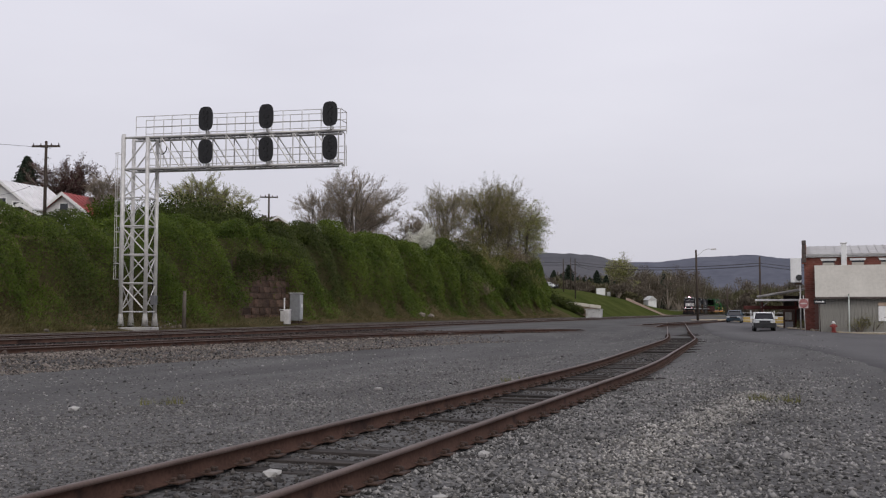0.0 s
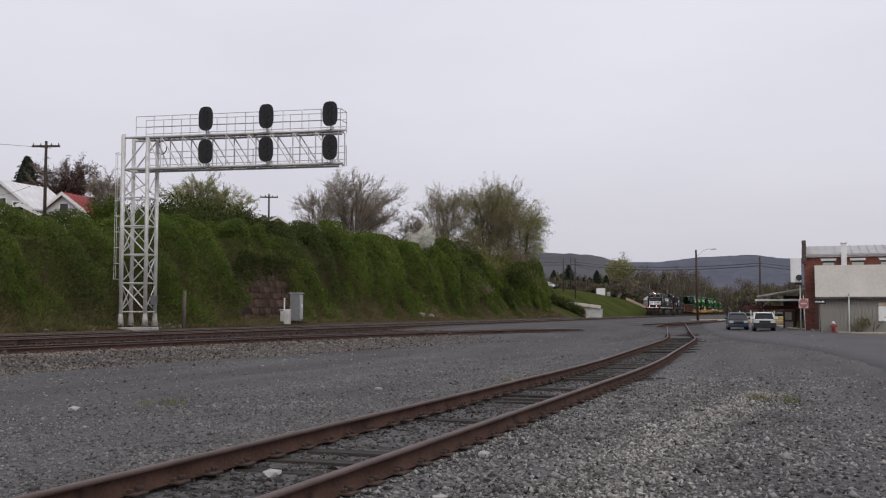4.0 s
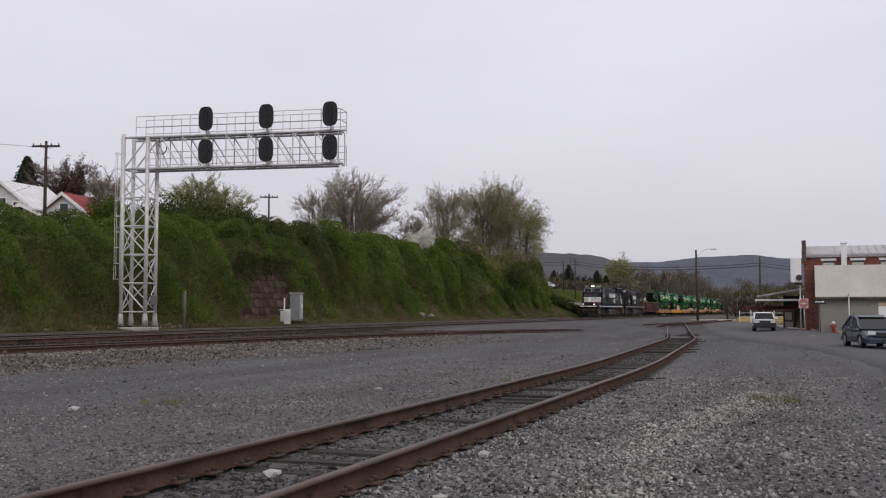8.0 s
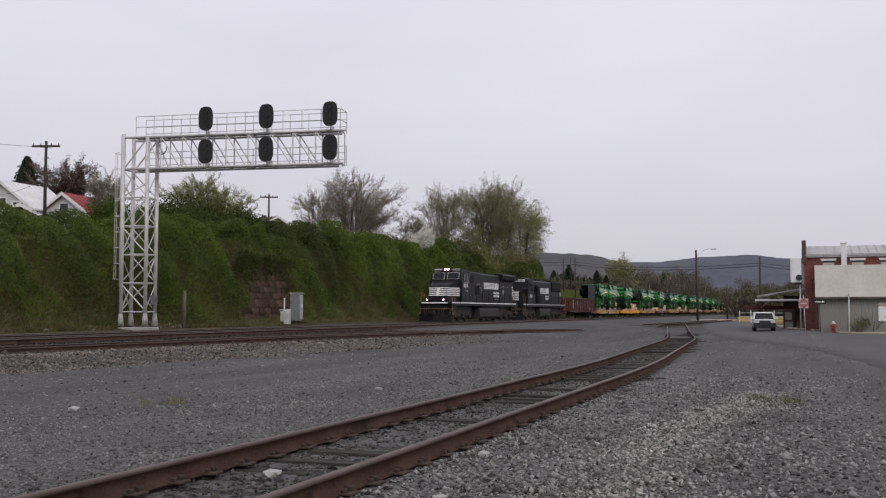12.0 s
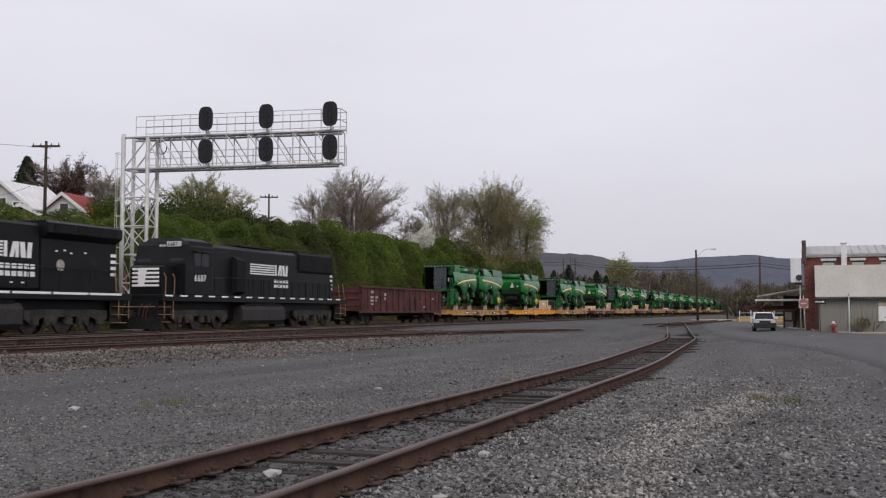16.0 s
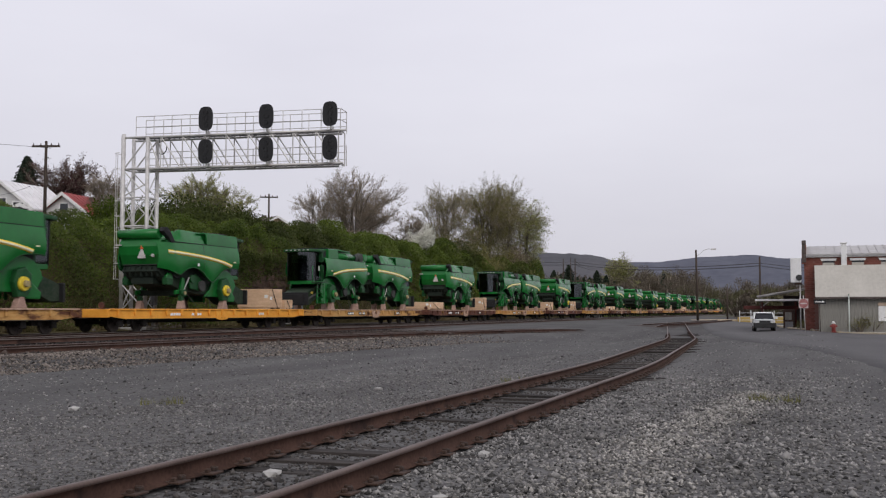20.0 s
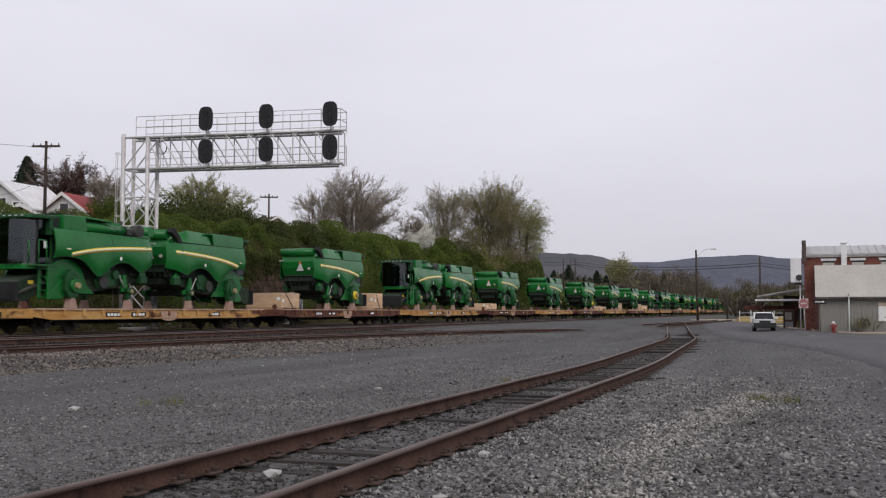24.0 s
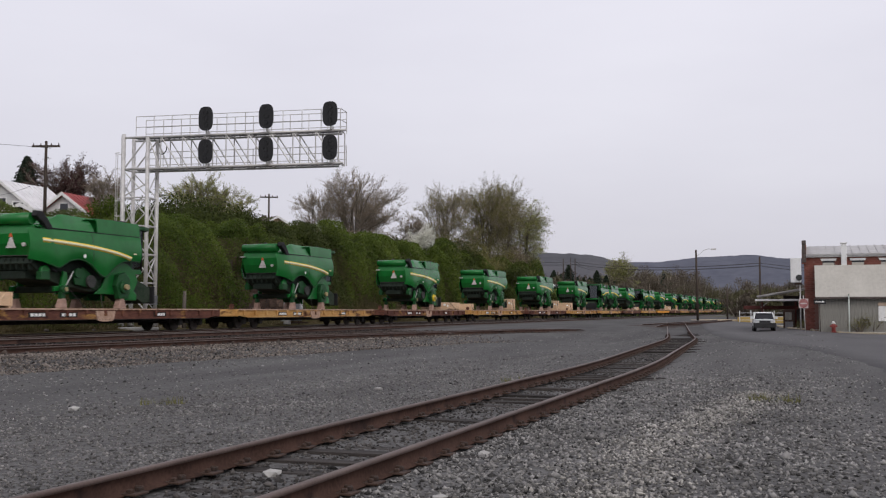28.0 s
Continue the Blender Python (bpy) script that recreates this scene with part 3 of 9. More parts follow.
def weed_tufts():
    nr = np.random.default_rng(9)
    for k, (wx, wy, wr, n) in enumerate([(-0.55, 17.0, 0.4, 120), (-9.2, 13.2, 0.35, 60), (-5.6, 20.0, 0.3, 50)]):
        a, q = nr.uniform(0, 6.28, n), np.sqrt(nr.random(n)) * wr
        x, y = wx + q * np.cos(a), wy + q * np.sin(a)
        h = nr.uniform(0.03, 0.14, n)
        root = np.stack([x, y, land(x, y)], -1)
        tip = root + np.stack([nr.normal(scale=0.04, size=n), nr.normal(scale=0.04, size=n), h], -1)
        side = np.stack([np.cos(a), np.sin(a), 0 * a], -1) * 0.008
        v = np.stack([root - side, root + side, tip + side * 0.2, tip - side * 0.2], 1).reshape(-1, 3)
        tagged(raw_mesh("weed_tuft", v, np.arange(4 * n).reshape(-1, 4), M_WEED), "sparse yellow-green weeds in the gravel", "weeds", kind="stuff")


M_WEED = surface("yellow_weeds", (0.10, 0.10, 0.035), (0.17, 0.16, 0.06), scale=3, rough=0.8, island=0.3)
weed_tufts()
# ---- value noise for scattering ----


def vnoise(x, y, cell, seed=0):
    rs = np.random.RandomState(seed)
    grid = rs.rand(256, 256)
    u, w = np.asarray(x) / cell + 1000.0, np.asarray(y) / cell + 1000.0
    i, j = np.floor(u).astype(int), np.floor(w).astype(int)
    a, b = u - i, w - j
    a, b = a * a * (3 - 2 * a), b * b * (3 - 2 * b)
    g = lambda p, q: grid[p % 256, q % 256]
    return (g(i, j) * (1 - a) + g(i + 1, j) * a) * (1 - b) + (g(i, j + 1) * (1 - a) + g(i + 1, j + 1) * a) * b


# ---- signal gantry ----


def oval(w, h, n=24, power=2.5):
    pts = []
    for k in range(n):
        a = 2 * math.pi * k / n
        c, s = math.cos(a), math.sin(a)
        pts.append((w / 2 * math.copysign(abs(c) ** (2 / power), c), h / 2 * math.copysign(abs(s) ** (2 / power), s)))
    return pts


# The walkway's underside shade is put into this grey; the junction box shares it.
M_GRATE = surface("dull_steel_grating", (0.10, 0.10, 0.105), (0.17, 0.17, 0.175), scale=3, rough=0.8)


def signal_head(parent, x, y, z):
    """Dark oval backing plate with three hooded lamps, on a bracket."""
    h = part("signal_head", slab(oval(0.80, 1.27, 28, 3.0), "y", -0.02, 0.02), M_BLACK, parent, "black oval signal head with hooded lamps")
    h.matrix_basis = pose(x, y, z)
    part("housing", slab(oval(0.56, 0.95, 16), "y", 0.02, 0.30, 0.02), M_BLACK, h)
    for k in range(3):
        lz = 0.34 - 0.34 * k
        arc = np.linspace(-0.15 * math.pi, 1.15 * math.pi, 9)
        bm = slab([(0.135 * math.cos(a), lz + 0.135 * math.sin(a)) for a in arc] + [(0.125 * math.cos(a), lz + 0.125 * math.sin(a)) for a in arc[::-1]], "y", -0.06, -0.02)
        part("hood", bm, M_BLACK, h)
        part("lens", rod((0, -0.025, lz), (0, -0.05, lz), 0.105, seg=16), M_BLACK, h, "unlit dark signal lens")
    part("bracket", solid(-0.05, 0.05, 0.1, 0.5, -0.78, -0.60, 0.01), M_ALU, h, "grey mounting bracket")
    return h


def gantry():
    g = thing("signal_gantry", "tall silver lattice cantilever signal gantry beside the tracks", "signal gantry", pose(-33.84, 46.29, 0.52, 0, 0, 8.0))
    bm = bmesh.new()
    box(bm, -0.88, 0.88, -0.72, 0.72, -0.4, 0.03, 0.04)
    part("footing", bm, M_CONC, g, "low concrete footing")
    W, D, TOP = 0.70, 0.545, 10.35
    for sx in (-W, W):
        for sy in (-D, D):
            part("leg", rod((sx, sy, 0.1), (sx, sy, TOP if sx < 0 else TOP - 0.2), 0.105, seg=10), M_ALU, g)
            part("leg_shoe", rod((sx, sy, 0.1), (sx, sy, 0.75), 0.19, 0.11, seg=8), M_CONC, g, "flared pale leg shoe")
    lv = np.linspace(0.85, 8.45, 6)
    for k, z in enumerate(lv):
        for a, b in (((-W, -D), (W, -D)), ((W, -D), (W, D)), ((W, D), (-W, D)), ((-W, D), (-W, -D))):
            part("strut", rod((*a, z), (*b, z), 0.042, seg=6), M_ALU, g)
    # crossed braces, on the front and one side in turn with the back and the other side
    odd = (((-W, -D), (W, -D)), ((-W, D), (-W, -D)))
    even = (((W, D), (-W, D)), ((W, -D), (W, D)))
    for k in range(5):
        z0, z1 = lv[k] + 0.06, lv[k + 1] - 0.06
        for a, b in odd if k % 2 == 0 else even:
            part("brace", rod((*a, z1), (*b, z0), 0.036, seg=6), M_ALU, g)
            part("brace", rod((*b, z1 if k < 4 else z0 + 0.7), (*a, z0), 0.036, seg=6), M_ALU, g)
        for a, b in even if k % 2 == 0 else odd:
            part("brace", rod((*b, z1), (*a, z0), 0.03, seg=6), M_ALU, g)
    L0, L1, ZL, ZU = -W - 0.1, 11.55, 8.45, 10.15
    for sy in (-D, D):
        for z, e in ((ZL, 0.0), (ZU, 0.15)):
            part("chord", rod((L0, sy, z), (L1 + e - (0.55 if sy > 0 else 0), sy, z), 0.062, seg=8), M_ALU, g)
    xs = np.linspace(W + 0.75, 11.3, 9)
    for k, x in enumerate(xs):
        for sy in (-D, D):
            part("strut", rod((x, sy, ZL), (x, sy, ZU), 0.034, seg=6), M_ALU, g)
            if k < 8:
                part("brace", rod((x, sy, ZU), (xs[k + 1] - 0.1, sy, ZL), 0.036, seg=6), M_ALU, g)
        for z in (ZL, ZU):
            part("cross_strut", rod((x, -D, z), (x, D, z), 0.03, seg=6), M_ALU, g)
    for sy in (-D, D):
        part("brace", rod((W, sy, ZU), (xs[0], sy, ZL), 0.036, seg=6), M_ALU, g)
        part("brace", rod((-W, sy, ZL), (W, sy, ZU), 0.04, seg=6), M_ALU, g)
    # walkways: open steel planks with handrails
    for z in (ZL + 0.08, ZU + 0.08):
        bm = bmesh.new()
        for k in range(6):
            y = -0.42 + 0.168 * k
            box(bm, -0.4, 11.3, y - 0.03, y + 0.03, z - 0.03, z)
        for k in range(40):
            x = -0.3 + k * 0.29
            box(bm, x, x + 0.03, -0.45, 0.45, z - 0.05, z - 0.032)
        part("walkway", bm, M_GRATE, g, "open steel walkway grating")
    for sy, z, hs in ((-D, ZU, (0.55, 1.12)), (D, ZU, (0.37, 0.74, 1.12)), (D, ZL, (0.35, 0.7, 1.05))):
        for h in hs:
            part("handrail", rod((0.0, sy, z + h), (11.4, sy, z + h), 0.02, seg=6), M_ALU, g)
        for k in range(12):
            x = 0.0 + k * 1.036
            part("handrail_post", rod((x, sy, z), (x, sy, z + hs[-1]), 0.022, seg=6), M_ALU, g)
    for h in (0.55, 1.12):
        part("handrail", rod((11.4, -D, ZU + h), (11.4, D, ZU + h), 0.02, seg=6), M_ALU, g)
    for sy in (-0.2, 0.15):
        part("ladder_rail", rod((-1.02, sy, 2.2), (-1.02, sy, TOP), 0.022, seg=6), M_ALU, g)
    for k in range(27):
        part("rung", rod((-1.02, -0.2, 2.3 + k * 0.3), (-1.02, 0.15, 2.3 + k * 0.3), 0.014, seg=6), M_ALU, g)
    for k in range(9):
        z = 2.6 + k * 0.85
        bm = bmesh.new()
        ring = [(-1.02 - 0.42 * math.sin(a), -0.025 + 0.32 * math.cos(a), z) for a in np.linspace(0, math.pi, 8)]
        for a, b in zip(ring[:-1], ring[1:]):
            tube(bm, a, b, 0.016, seg=5)
        part("ladder_hoop", bm, M_ALU, g)
    for a in (0.35, 1.57, 2.79):
        x, y = -1.02 - 0.42 * math.sin(a), -0.025 + 0.32 * math.cos(a)
        part("cage_strap", rod((x, y, 2.6), (x, y, 9.4), 0.016, seg=5), M_ALU, g)
    for x in (4.15, 7.5, 10.95):
        signal_head(g, x, -D - 0.35, 10.95)
        signal_head(g, x, -D - 0.35, 9.22)
    part("junction_box", solid(W + 0.12, W + 0.38, -0.25, 0.1, 1.2, 1.72, 0.02), M_GRATE, g, "grey junction box on the mast")
    bm = bmesh.new()
    loop = [(1.5 + 0.28 * math.sin(a), -D, 9.9 - 0.35 * (1 - math.cos(a))) for a in np.linspace(-0.6, 3.6, 12)]
    for a, b in zip(loop[:-1], loop[1:]):
        tube(bm, a, b, 0.025, seg=6)
    part("cable", bm, M_WIRE, g, "slack black cable loop")
    for sx in (W - 0.1,):
        bm = bmesh.new()
        for k in range(4):
            tube(bm, (sx, D, ZL), (sx - 0.02 * k, D, 0.3), 0.02, seg=5)
        part("cable", bm, M_WIRE, g)


gantry()


def relay_cabinet():
    c = thing("relay_cabinet", "grey steel relay cabinet on legs below the bank", "cabinet", pose(-34.24, 65.02, 0.5, 0, 0, 8))
    part("body", solid(-0.36, 0.36, -0.35, 0.35, 0.22, 2.15, 0.03), surface("cabinet_grey", (0.16, 0.165, 0.17), (0.23, 0.235, 0.24), rough=0.6, scale=3), c)
    part("door", solid(0.365, 0.41, -0.30, 0.30, 0.34, 2.05, 0.02), surface("cabinet_door", (0.33, 0.34, 0.35), (0.43, 0.44, 0.45), rough=0.5, scale=3), c, "pale grey steel door")
    part("roof", solid(-0.41, 0.45, -0.4, 0.4, 2.15, 2.2, 0.015), M_ALU, c)
    part("label_plate", solid(0.412, 0.418, -0.05, 0.16, 1.15, 1.42), surface("label_white", (0.7, 0.7, 0.7), (0.78, 0.78, 0.78)), c, "small white label plate")
    for sx in (-0.28, 0.28):
        for sy in (-0.25, 0.25):
            part("leg", solid(sx - 0.04, sx + 0.04, sy - 0.04, sy + 0.04, -0.2, 0.22), M_IRON, c)
    part("step_board", solid(-0.1, 1.1, -0.9, -0.5, 0.06, 0.13, 0.01), M_IRON, c)
    b = thing("signal_case", "small white cable post with two boxes at trackside", "junction box", pose(-33.94, 62.74, 0.45, 0, 0, 8))
    part("post", rod((0, 0, -0.3), (0, 0, 1.85), 0.05), M_ALU, b)
    part("case", solid(0.04, 0.42, -0.25, 0.15, 0.05, 1.0, 0.03), M_ALU, b, "white metal case")
    part("arm", solid(-0.35, 0.5, -0.03, 0.03, 1.0, 1.08, 0.01), M_ALU, b)
    part("box", solid(-0.25, 0.02, -0.12, 0.12, 0.25, 0.95, 0.02), M_ALU, b)


relay_cabinet()


def trackside_post():
    p = thing("trackside_post", "old weathered wooden post beside the tracks", "post", pose(-33.84, 50.59, 0.3))
    part("post", rod((0, 0, 0), (0.03, 0, 2.25), 0.12, 0.10, seg=9), M_BARK, p)


trackside_post()

M_WALLSTONE = surface("old_masonry", (0.040, 0.026, 0.020), (0.135, 0.085, 0.062), scale=1.3, rough=0.95, bump=0.03, fine=8, each=0.45, spot=(0.18, 0.155, 0.135), spot_at=0.70, spot_scale=1.6)
M_MORTAR = surface("crumbling_mortar", (0.055, 0.042, 0.034), (0.13, 0.105, 0.088), scale=2, rough=0.95, bump=0.02)


def stone_wall():
    """What shows of the old abutment between the vines."""
    rng = random.Random(12)
    w = thing("stone_abutment", "old dark stone abutment wall showing between the vines", "stone wall", pose(-36.9, 64.3, 0.4), kind="structure")
    part("core", slab([(-0.9, -0.5), (0.44, -0.5), (0.26, 4.5), (-0.9, 4.5)], "y", -3.5, 3.4), M_MORTAR, w)
    shapes = []
    for k in range(6):
        bm = solid(-0.5, 0.5, -0.5, 0.5, -0.5, 0.5, 0.06)
        for v in bm.verts:
            v.co += Vector((rng.uniform(-0.05, 0.05), rng.uniform(-0.05, 0.05), rng.uniform(-0.06, 0.06)))
        me = part("stone", bm, M_WALLSTONE, w)
        shapes.append(me)
    z, n = -0.1, 0
    while z < 4.2:
        h = rng.uniform(0.38, 0.62)
        y = -3.6
        while y < 3.4:
            l = rng.uniform(0.6, 1.3)
            m = Matrix.LocRotScale((0.36 - 0.035 * z + rng.uniform(-0.06, 0.05), y + l / 2, z + h / 2), Euler((0, rng.uniform(-0.03, 0.03), rng.uniform(-0.04, 0.04))), (0.30, l * 0.93, h * 0.89))
            if n < 6:
                shapes[n].matrix_basis = m
            else:
                again(shapes[rng.randrange(6)], w, m)
            n += 1
            y += l
        z += h


stone_wall()

# ---- vines and brush on the bank ----
M_IVY = leafy("ivy_leaves", (0.041, 0.067, 0.0095), (0.110, 0.149, 0.0235), scale=0.35, trans=0.22)
M_IVY_DARK = leafy("brush_leaves", (0.032, 0.044, 0.012), (0.080, 0.098, 0.026), scale=0.35, trans=0.22)
M_STRAW = leafy("dead_grass", (0.085, 0.080, 0.030), (0.23, 0.18, 0.105), scale=0.6)
M_SPRING = leafy("spring_leaves", (0.20, 0.225, 0.06), (0.34, 0.35, 0.12), scale=0.5, trans=0.4)
M_OLIVE = leafy("budding_leaves", (0.125, 0.118, 0.043), (0.24, 0.22, 0.088), scale=0.4, trans=0.3)
M_BROWN = leafy("brown_buds", (0.165, 0.128, 0.092), (0.33, 0.265, 0.195), scale=0.4)
M_PURPLE = leafy("reddish_buds", (0.055, 0.03, 0.03), (0.10, 0.055, 0.05), scale=0.4)
M_BLOSSOM = leafy("white_blossom", (0.78, 0.78, 0.70), (0.88, 0.88, 0.80), scale=0.8, trans=0.4)
M_FIR = leafy("fir_needles", (0.020, 0.030, 0.021), (0.040, 0.054, 0.034), scale=0.5, trans=0.1)


def heap_map():
    """Domes of climbing vines heaped over one another, taller than they are wide, with gaps between."""
    rng = random.Random(77)
    s = 0.1
    nx, ny = 180, 1420
    m = np.zeros((nx, ny))
    gx, gy = np.meshgrid(np.arange(nx) * s, np.arange(ny) * s, indexing="ij")
    for k in range(620):
        r = rng.choice((0.5, 0.8, 1.1, 1.4, 1.9)) * rng.uniform(0.8, 1.2)
        cx, cy, tall, out = rng.uniform(0.6, 17.5), rng.uniform(0.5, 141), rng.uniform(0.9, 1.5), rng.uniform(0.65, 1.0)
        i0, i1 = max(0, int((cx - r * tall) / s)), min(nx, int((cx + r * tall) / s) + 2)
        j0, j1 = max(0, int((cy - r) / s)), min(ny, int((cy + r) / s) + 2)
        d = ((gx[i0:i1, j0:j1] - cx) / (r * tall)) ** 2 + ((gy[i0:i1, j0:j1] - cy) / r) ** 2
        m[i0:i1, j0:j1] = np.maximum(m[i0:i1, j0:j1], out * r * np.sqrt(np.clip(1 - d, 0, 1)))
    return m


HEAPS = heap_map()


def lumps(x, y):
    i = np.clip(((-34.0 - np.asarray(x)) / 0.1).astype(int), 0, 179)
    j = np.clip(((np.asarray(y) - 19.5) / 0.1).astype(int), 0, 1419)
    return 0.9 * HEAPS[i, j] + 0.8 * vnoise(x * 0.6, y, 2.4, 1) + 0.3 * vnoise(x, y, 0.6, 3)


def bank_cover():
    rng = np.random.default_rng(5)
    n = 640000
    x = np.where(rng.random(n) < 0.88, -34.5 - 7.8 * rng.random(n), -34.5 - 15.0 * rng.random(n))
    y = 20 + 134 * rng.random(n) ** 1.25
    wallgap = (np.abs(y - 63.9 + 1.3 * (x + 36.5)) < 2.5 + vnoise(x, y, 1.1, 8) * 1.5) & (x > -37.9 + vnoise(x, y, 0.7, 9))
    foot = step(-35.2, -37.4, x) + 0.75 * (vnoise(x, y, 2.2, 4) - 0.45)
    end = np.clip(143 + 2.8 * (-36 - x), 141, 157)
    keep = ~wallgap & (foot > rng.random(n) * 0.9) & (y < end + 3)
    x, y = x[keep], y[keep]
    lump = lumps(x, y)
    up = lump * np.clip((-34.6 - x) / 2.5, 0.15, 1)
    depth = rng.random(len(x)) ** 2
    z = land(x, y) + up * (1 - 0.5 * depth) * 0.9
    x2 = x + 0.75 * up * (1 - 0.5 * depth) * (x > -41)
    c = np.stack([x2, y, z], -1) + rng.normal(scale=0.05, size=(len(x), 3))
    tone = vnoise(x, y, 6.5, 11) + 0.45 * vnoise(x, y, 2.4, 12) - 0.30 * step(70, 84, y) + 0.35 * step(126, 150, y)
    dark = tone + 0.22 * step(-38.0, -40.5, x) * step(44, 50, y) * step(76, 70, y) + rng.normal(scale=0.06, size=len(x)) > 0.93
    size = np.interp(y, [20, 66, 162], [0.042, 0.054, 0.094])
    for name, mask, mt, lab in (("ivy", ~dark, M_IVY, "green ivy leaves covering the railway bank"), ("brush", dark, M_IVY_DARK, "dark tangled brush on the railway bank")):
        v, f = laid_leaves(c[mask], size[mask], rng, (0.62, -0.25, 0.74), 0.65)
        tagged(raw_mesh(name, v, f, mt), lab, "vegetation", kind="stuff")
    # strands that hang over the old stone wall
    n = 60
    sy, st, sl = 60.6 + 7.6 * rng.random(n), 5.2 - 0.5 * rng.random(n), rng.uniform(0.4, 2.4, n)
    k = 75
    t = rng.random((n, k))
    hx = -36.35 + 0.12 * rng.normal(size=(n, k)) + 0.08 * (1 - t)
    hy = sy[:, None] + 0.16 * rng.normal(size=(n, k))
    hz = 0.5 + st[:, None] - sl[:, None] * t
    v, f = leaf_arrays(np.stack([hx, hy, hz], -1).reshape(-1, 3), 0.06, rng, 0.2, 0.7)
    tagged(raw_mesh("hanging_vines", v, f, M_IVY_DARK), "dark vines hanging over the old stone wall", "vegetation", kind="stuff")
    # dry stems that hang through the green
    n = 5000
    x = -35.6 - 5.6 * rng.random(n)
    y = 21 + 124 * rng.random(n) ** 1.2
    keep = vnoise(x, y, 3.0, 31) + 0.25 * rng.random(n) > 0.55
    x, y = x[keep], y[keep]
    up = lumps(x, y) * np.clip((-34.6 - x) / 2.5, 0.15, 1)
    top = np.stack([x + 0.72 * up, y, land(x, y) + 0.93 * up], -1)
    drop = rng.uniform(0.15, 0.55, len(x))
    end = top + np.stack([0.75 * drop, rng.normal(scale=0.3, size=len(x)), -0.62 * drop], -1)
    side = np.stack([np.zeros(len(x)), np.ones(len(x)), np.zeros(len(x))], -1) * np.interp(y, [20, 145], [0.007, 0.02])[:, None]
    v = np.stack([top - side, top + side, end + side * 0.5, end - side * 0.5], 1).reshape(-1, 3)
    tagged(raw_mesh("dry_vines", v, np.arange(len(v)).reshape(-1, 4), M_STRAW), "dry tan vine stems over the green bank", "vegetation", kind="stuff")
    # dead grass along the foot
    n = 60000
    x = -33.9 - 3.4 * rng.random(n) ** 1.2
    y = 22 + 124 * rng.random(n)
    keep = vnoise(x, y, 2.0, 21) + 0.3 * rng.random(n) > 0.45
    keep &= ~((np.abs(y - 63.9 + 1.3 * (x + 36.5)) < 3.2) & (x < -34.0) & (rng.random(n) < 0.92))
    keep &= ~((np.abs(x + 33.8) < 1.2) & (np.abs(y - 46.3) < 1.4))
    x, y = x[keep], y[keep]
    h = rng.uniform(0.06, 0.30, len(x))
    a = rng.normal(scale=0.5, size=(len(x), 2))
    z = land(x, y)
    root = np.stack([x, y, z - 0.03], -1)
    tip = root + np.stack([a[:, 0] * h + 0.1, a[:, 1] * h, h], -1)
    side = np.stack([rng.normal(size=len(x)), rng.normal(size=len(x)), np.zeros(len(x))], -1)
    side /= np.linalg.norm(side, axis=1)[:, None]
    v = np.stack([root - side * 0.03, root + side * 0.03, tip + side * 0.008, tip - side * 0.008], 1).reshape(-1, 3)
    tagged(raw_mesh("dead_grass", v, np.arange(len(v)).reshape(-1, 4), M_STRAW), "dry tan grass along the foot of the bank", "grass", kind="stuff")


bank_cover()


M_RUBBLE = surface("dirty_rubble", (0.10, 0.085, 0.07), (0.24, 0.205, 0.175), scale=2.5, rough=0.95, each=0.4)


def rubble():
    rng = random.Random(8)
    for k in range(44):
        if k < 34:
            x, y, s = rng.uniform(-35.2, -34.1), rng.uniform(47.6, 51.6), rng.uniform(0.08, 0.2)
        elif k < 38:
            x, y, s = rng.uniform(-35.2, -34.6), rng.uniform(91.5, 95.5), rng.uniform(0.25, 0.5)
        else:
            x, y, s = rng.uniform(-34.6, -33.6), rng.uniform(34, 88), rng.uniform(0.1, 0.22)
        bm = bmesh.new()
        bmesh.ops.create_icosphere(bm, subdivisions=1, radius=s)
        for v in bm.verts:
            v.co *= rng.uniform(0.7, 1.2)
            v.co.z *= 0.7
        o = part("rubble_stone", bm, M_RUBBLE)
        o.matrix_basis = pose(x, y, float(land(x, y)) + s * 0.3, 0, 0, rng.uniform(0, 360))
        tagged(o, "broken brownish lump of rubble below the bank", "stone", "rubble below the bank")


rubble()

# ---- trees ----


def tubes_mesh(name, segs, material, parent, sides, label=""):
    """Tapered limbs from rows of start, end and the two radii."""
    s = np.asarray(segs)
    a, b, ra, rb = s[:, 0:3], s[:, 3:6], s[:, 6], s[:, 7]
    d = b - a
    d /= np.linalg.norm(d, axis=1)[:, None] + 1e-9
    ref = np.where(np.abs(d[:, 2:3]) > 0.9, np.array([[1.0, 0, 0]]), np.array([[0, 0, 1.0]]))
    u = np.cross(d, ref)
    u /= np.linalg.norm(u, axis=1)[:, None]
    w = np.cross(d, u)
    v = []
    for c, r in ((a, ra), (b, rb)):
        for k in range(sides):
            t = 2 * math.pi * k / sides
            v.append(c + r[:, None] * (u * math.cos(t) + w * math.sin(t)))
    v = np.stack(v, 1)
    base = np.arange(len(s))[:, None, None] * 2 * sides
    k = np.arange(sides)
    q = np.stack([k, (k + 1) % sides, (k + 1) % sides + sides, k + sides], -1)[None]
    return raw_mesh(name, v.reshape(-1, 3), (base + q).reshape(-1, 4), material, parent, label, smooth=True)


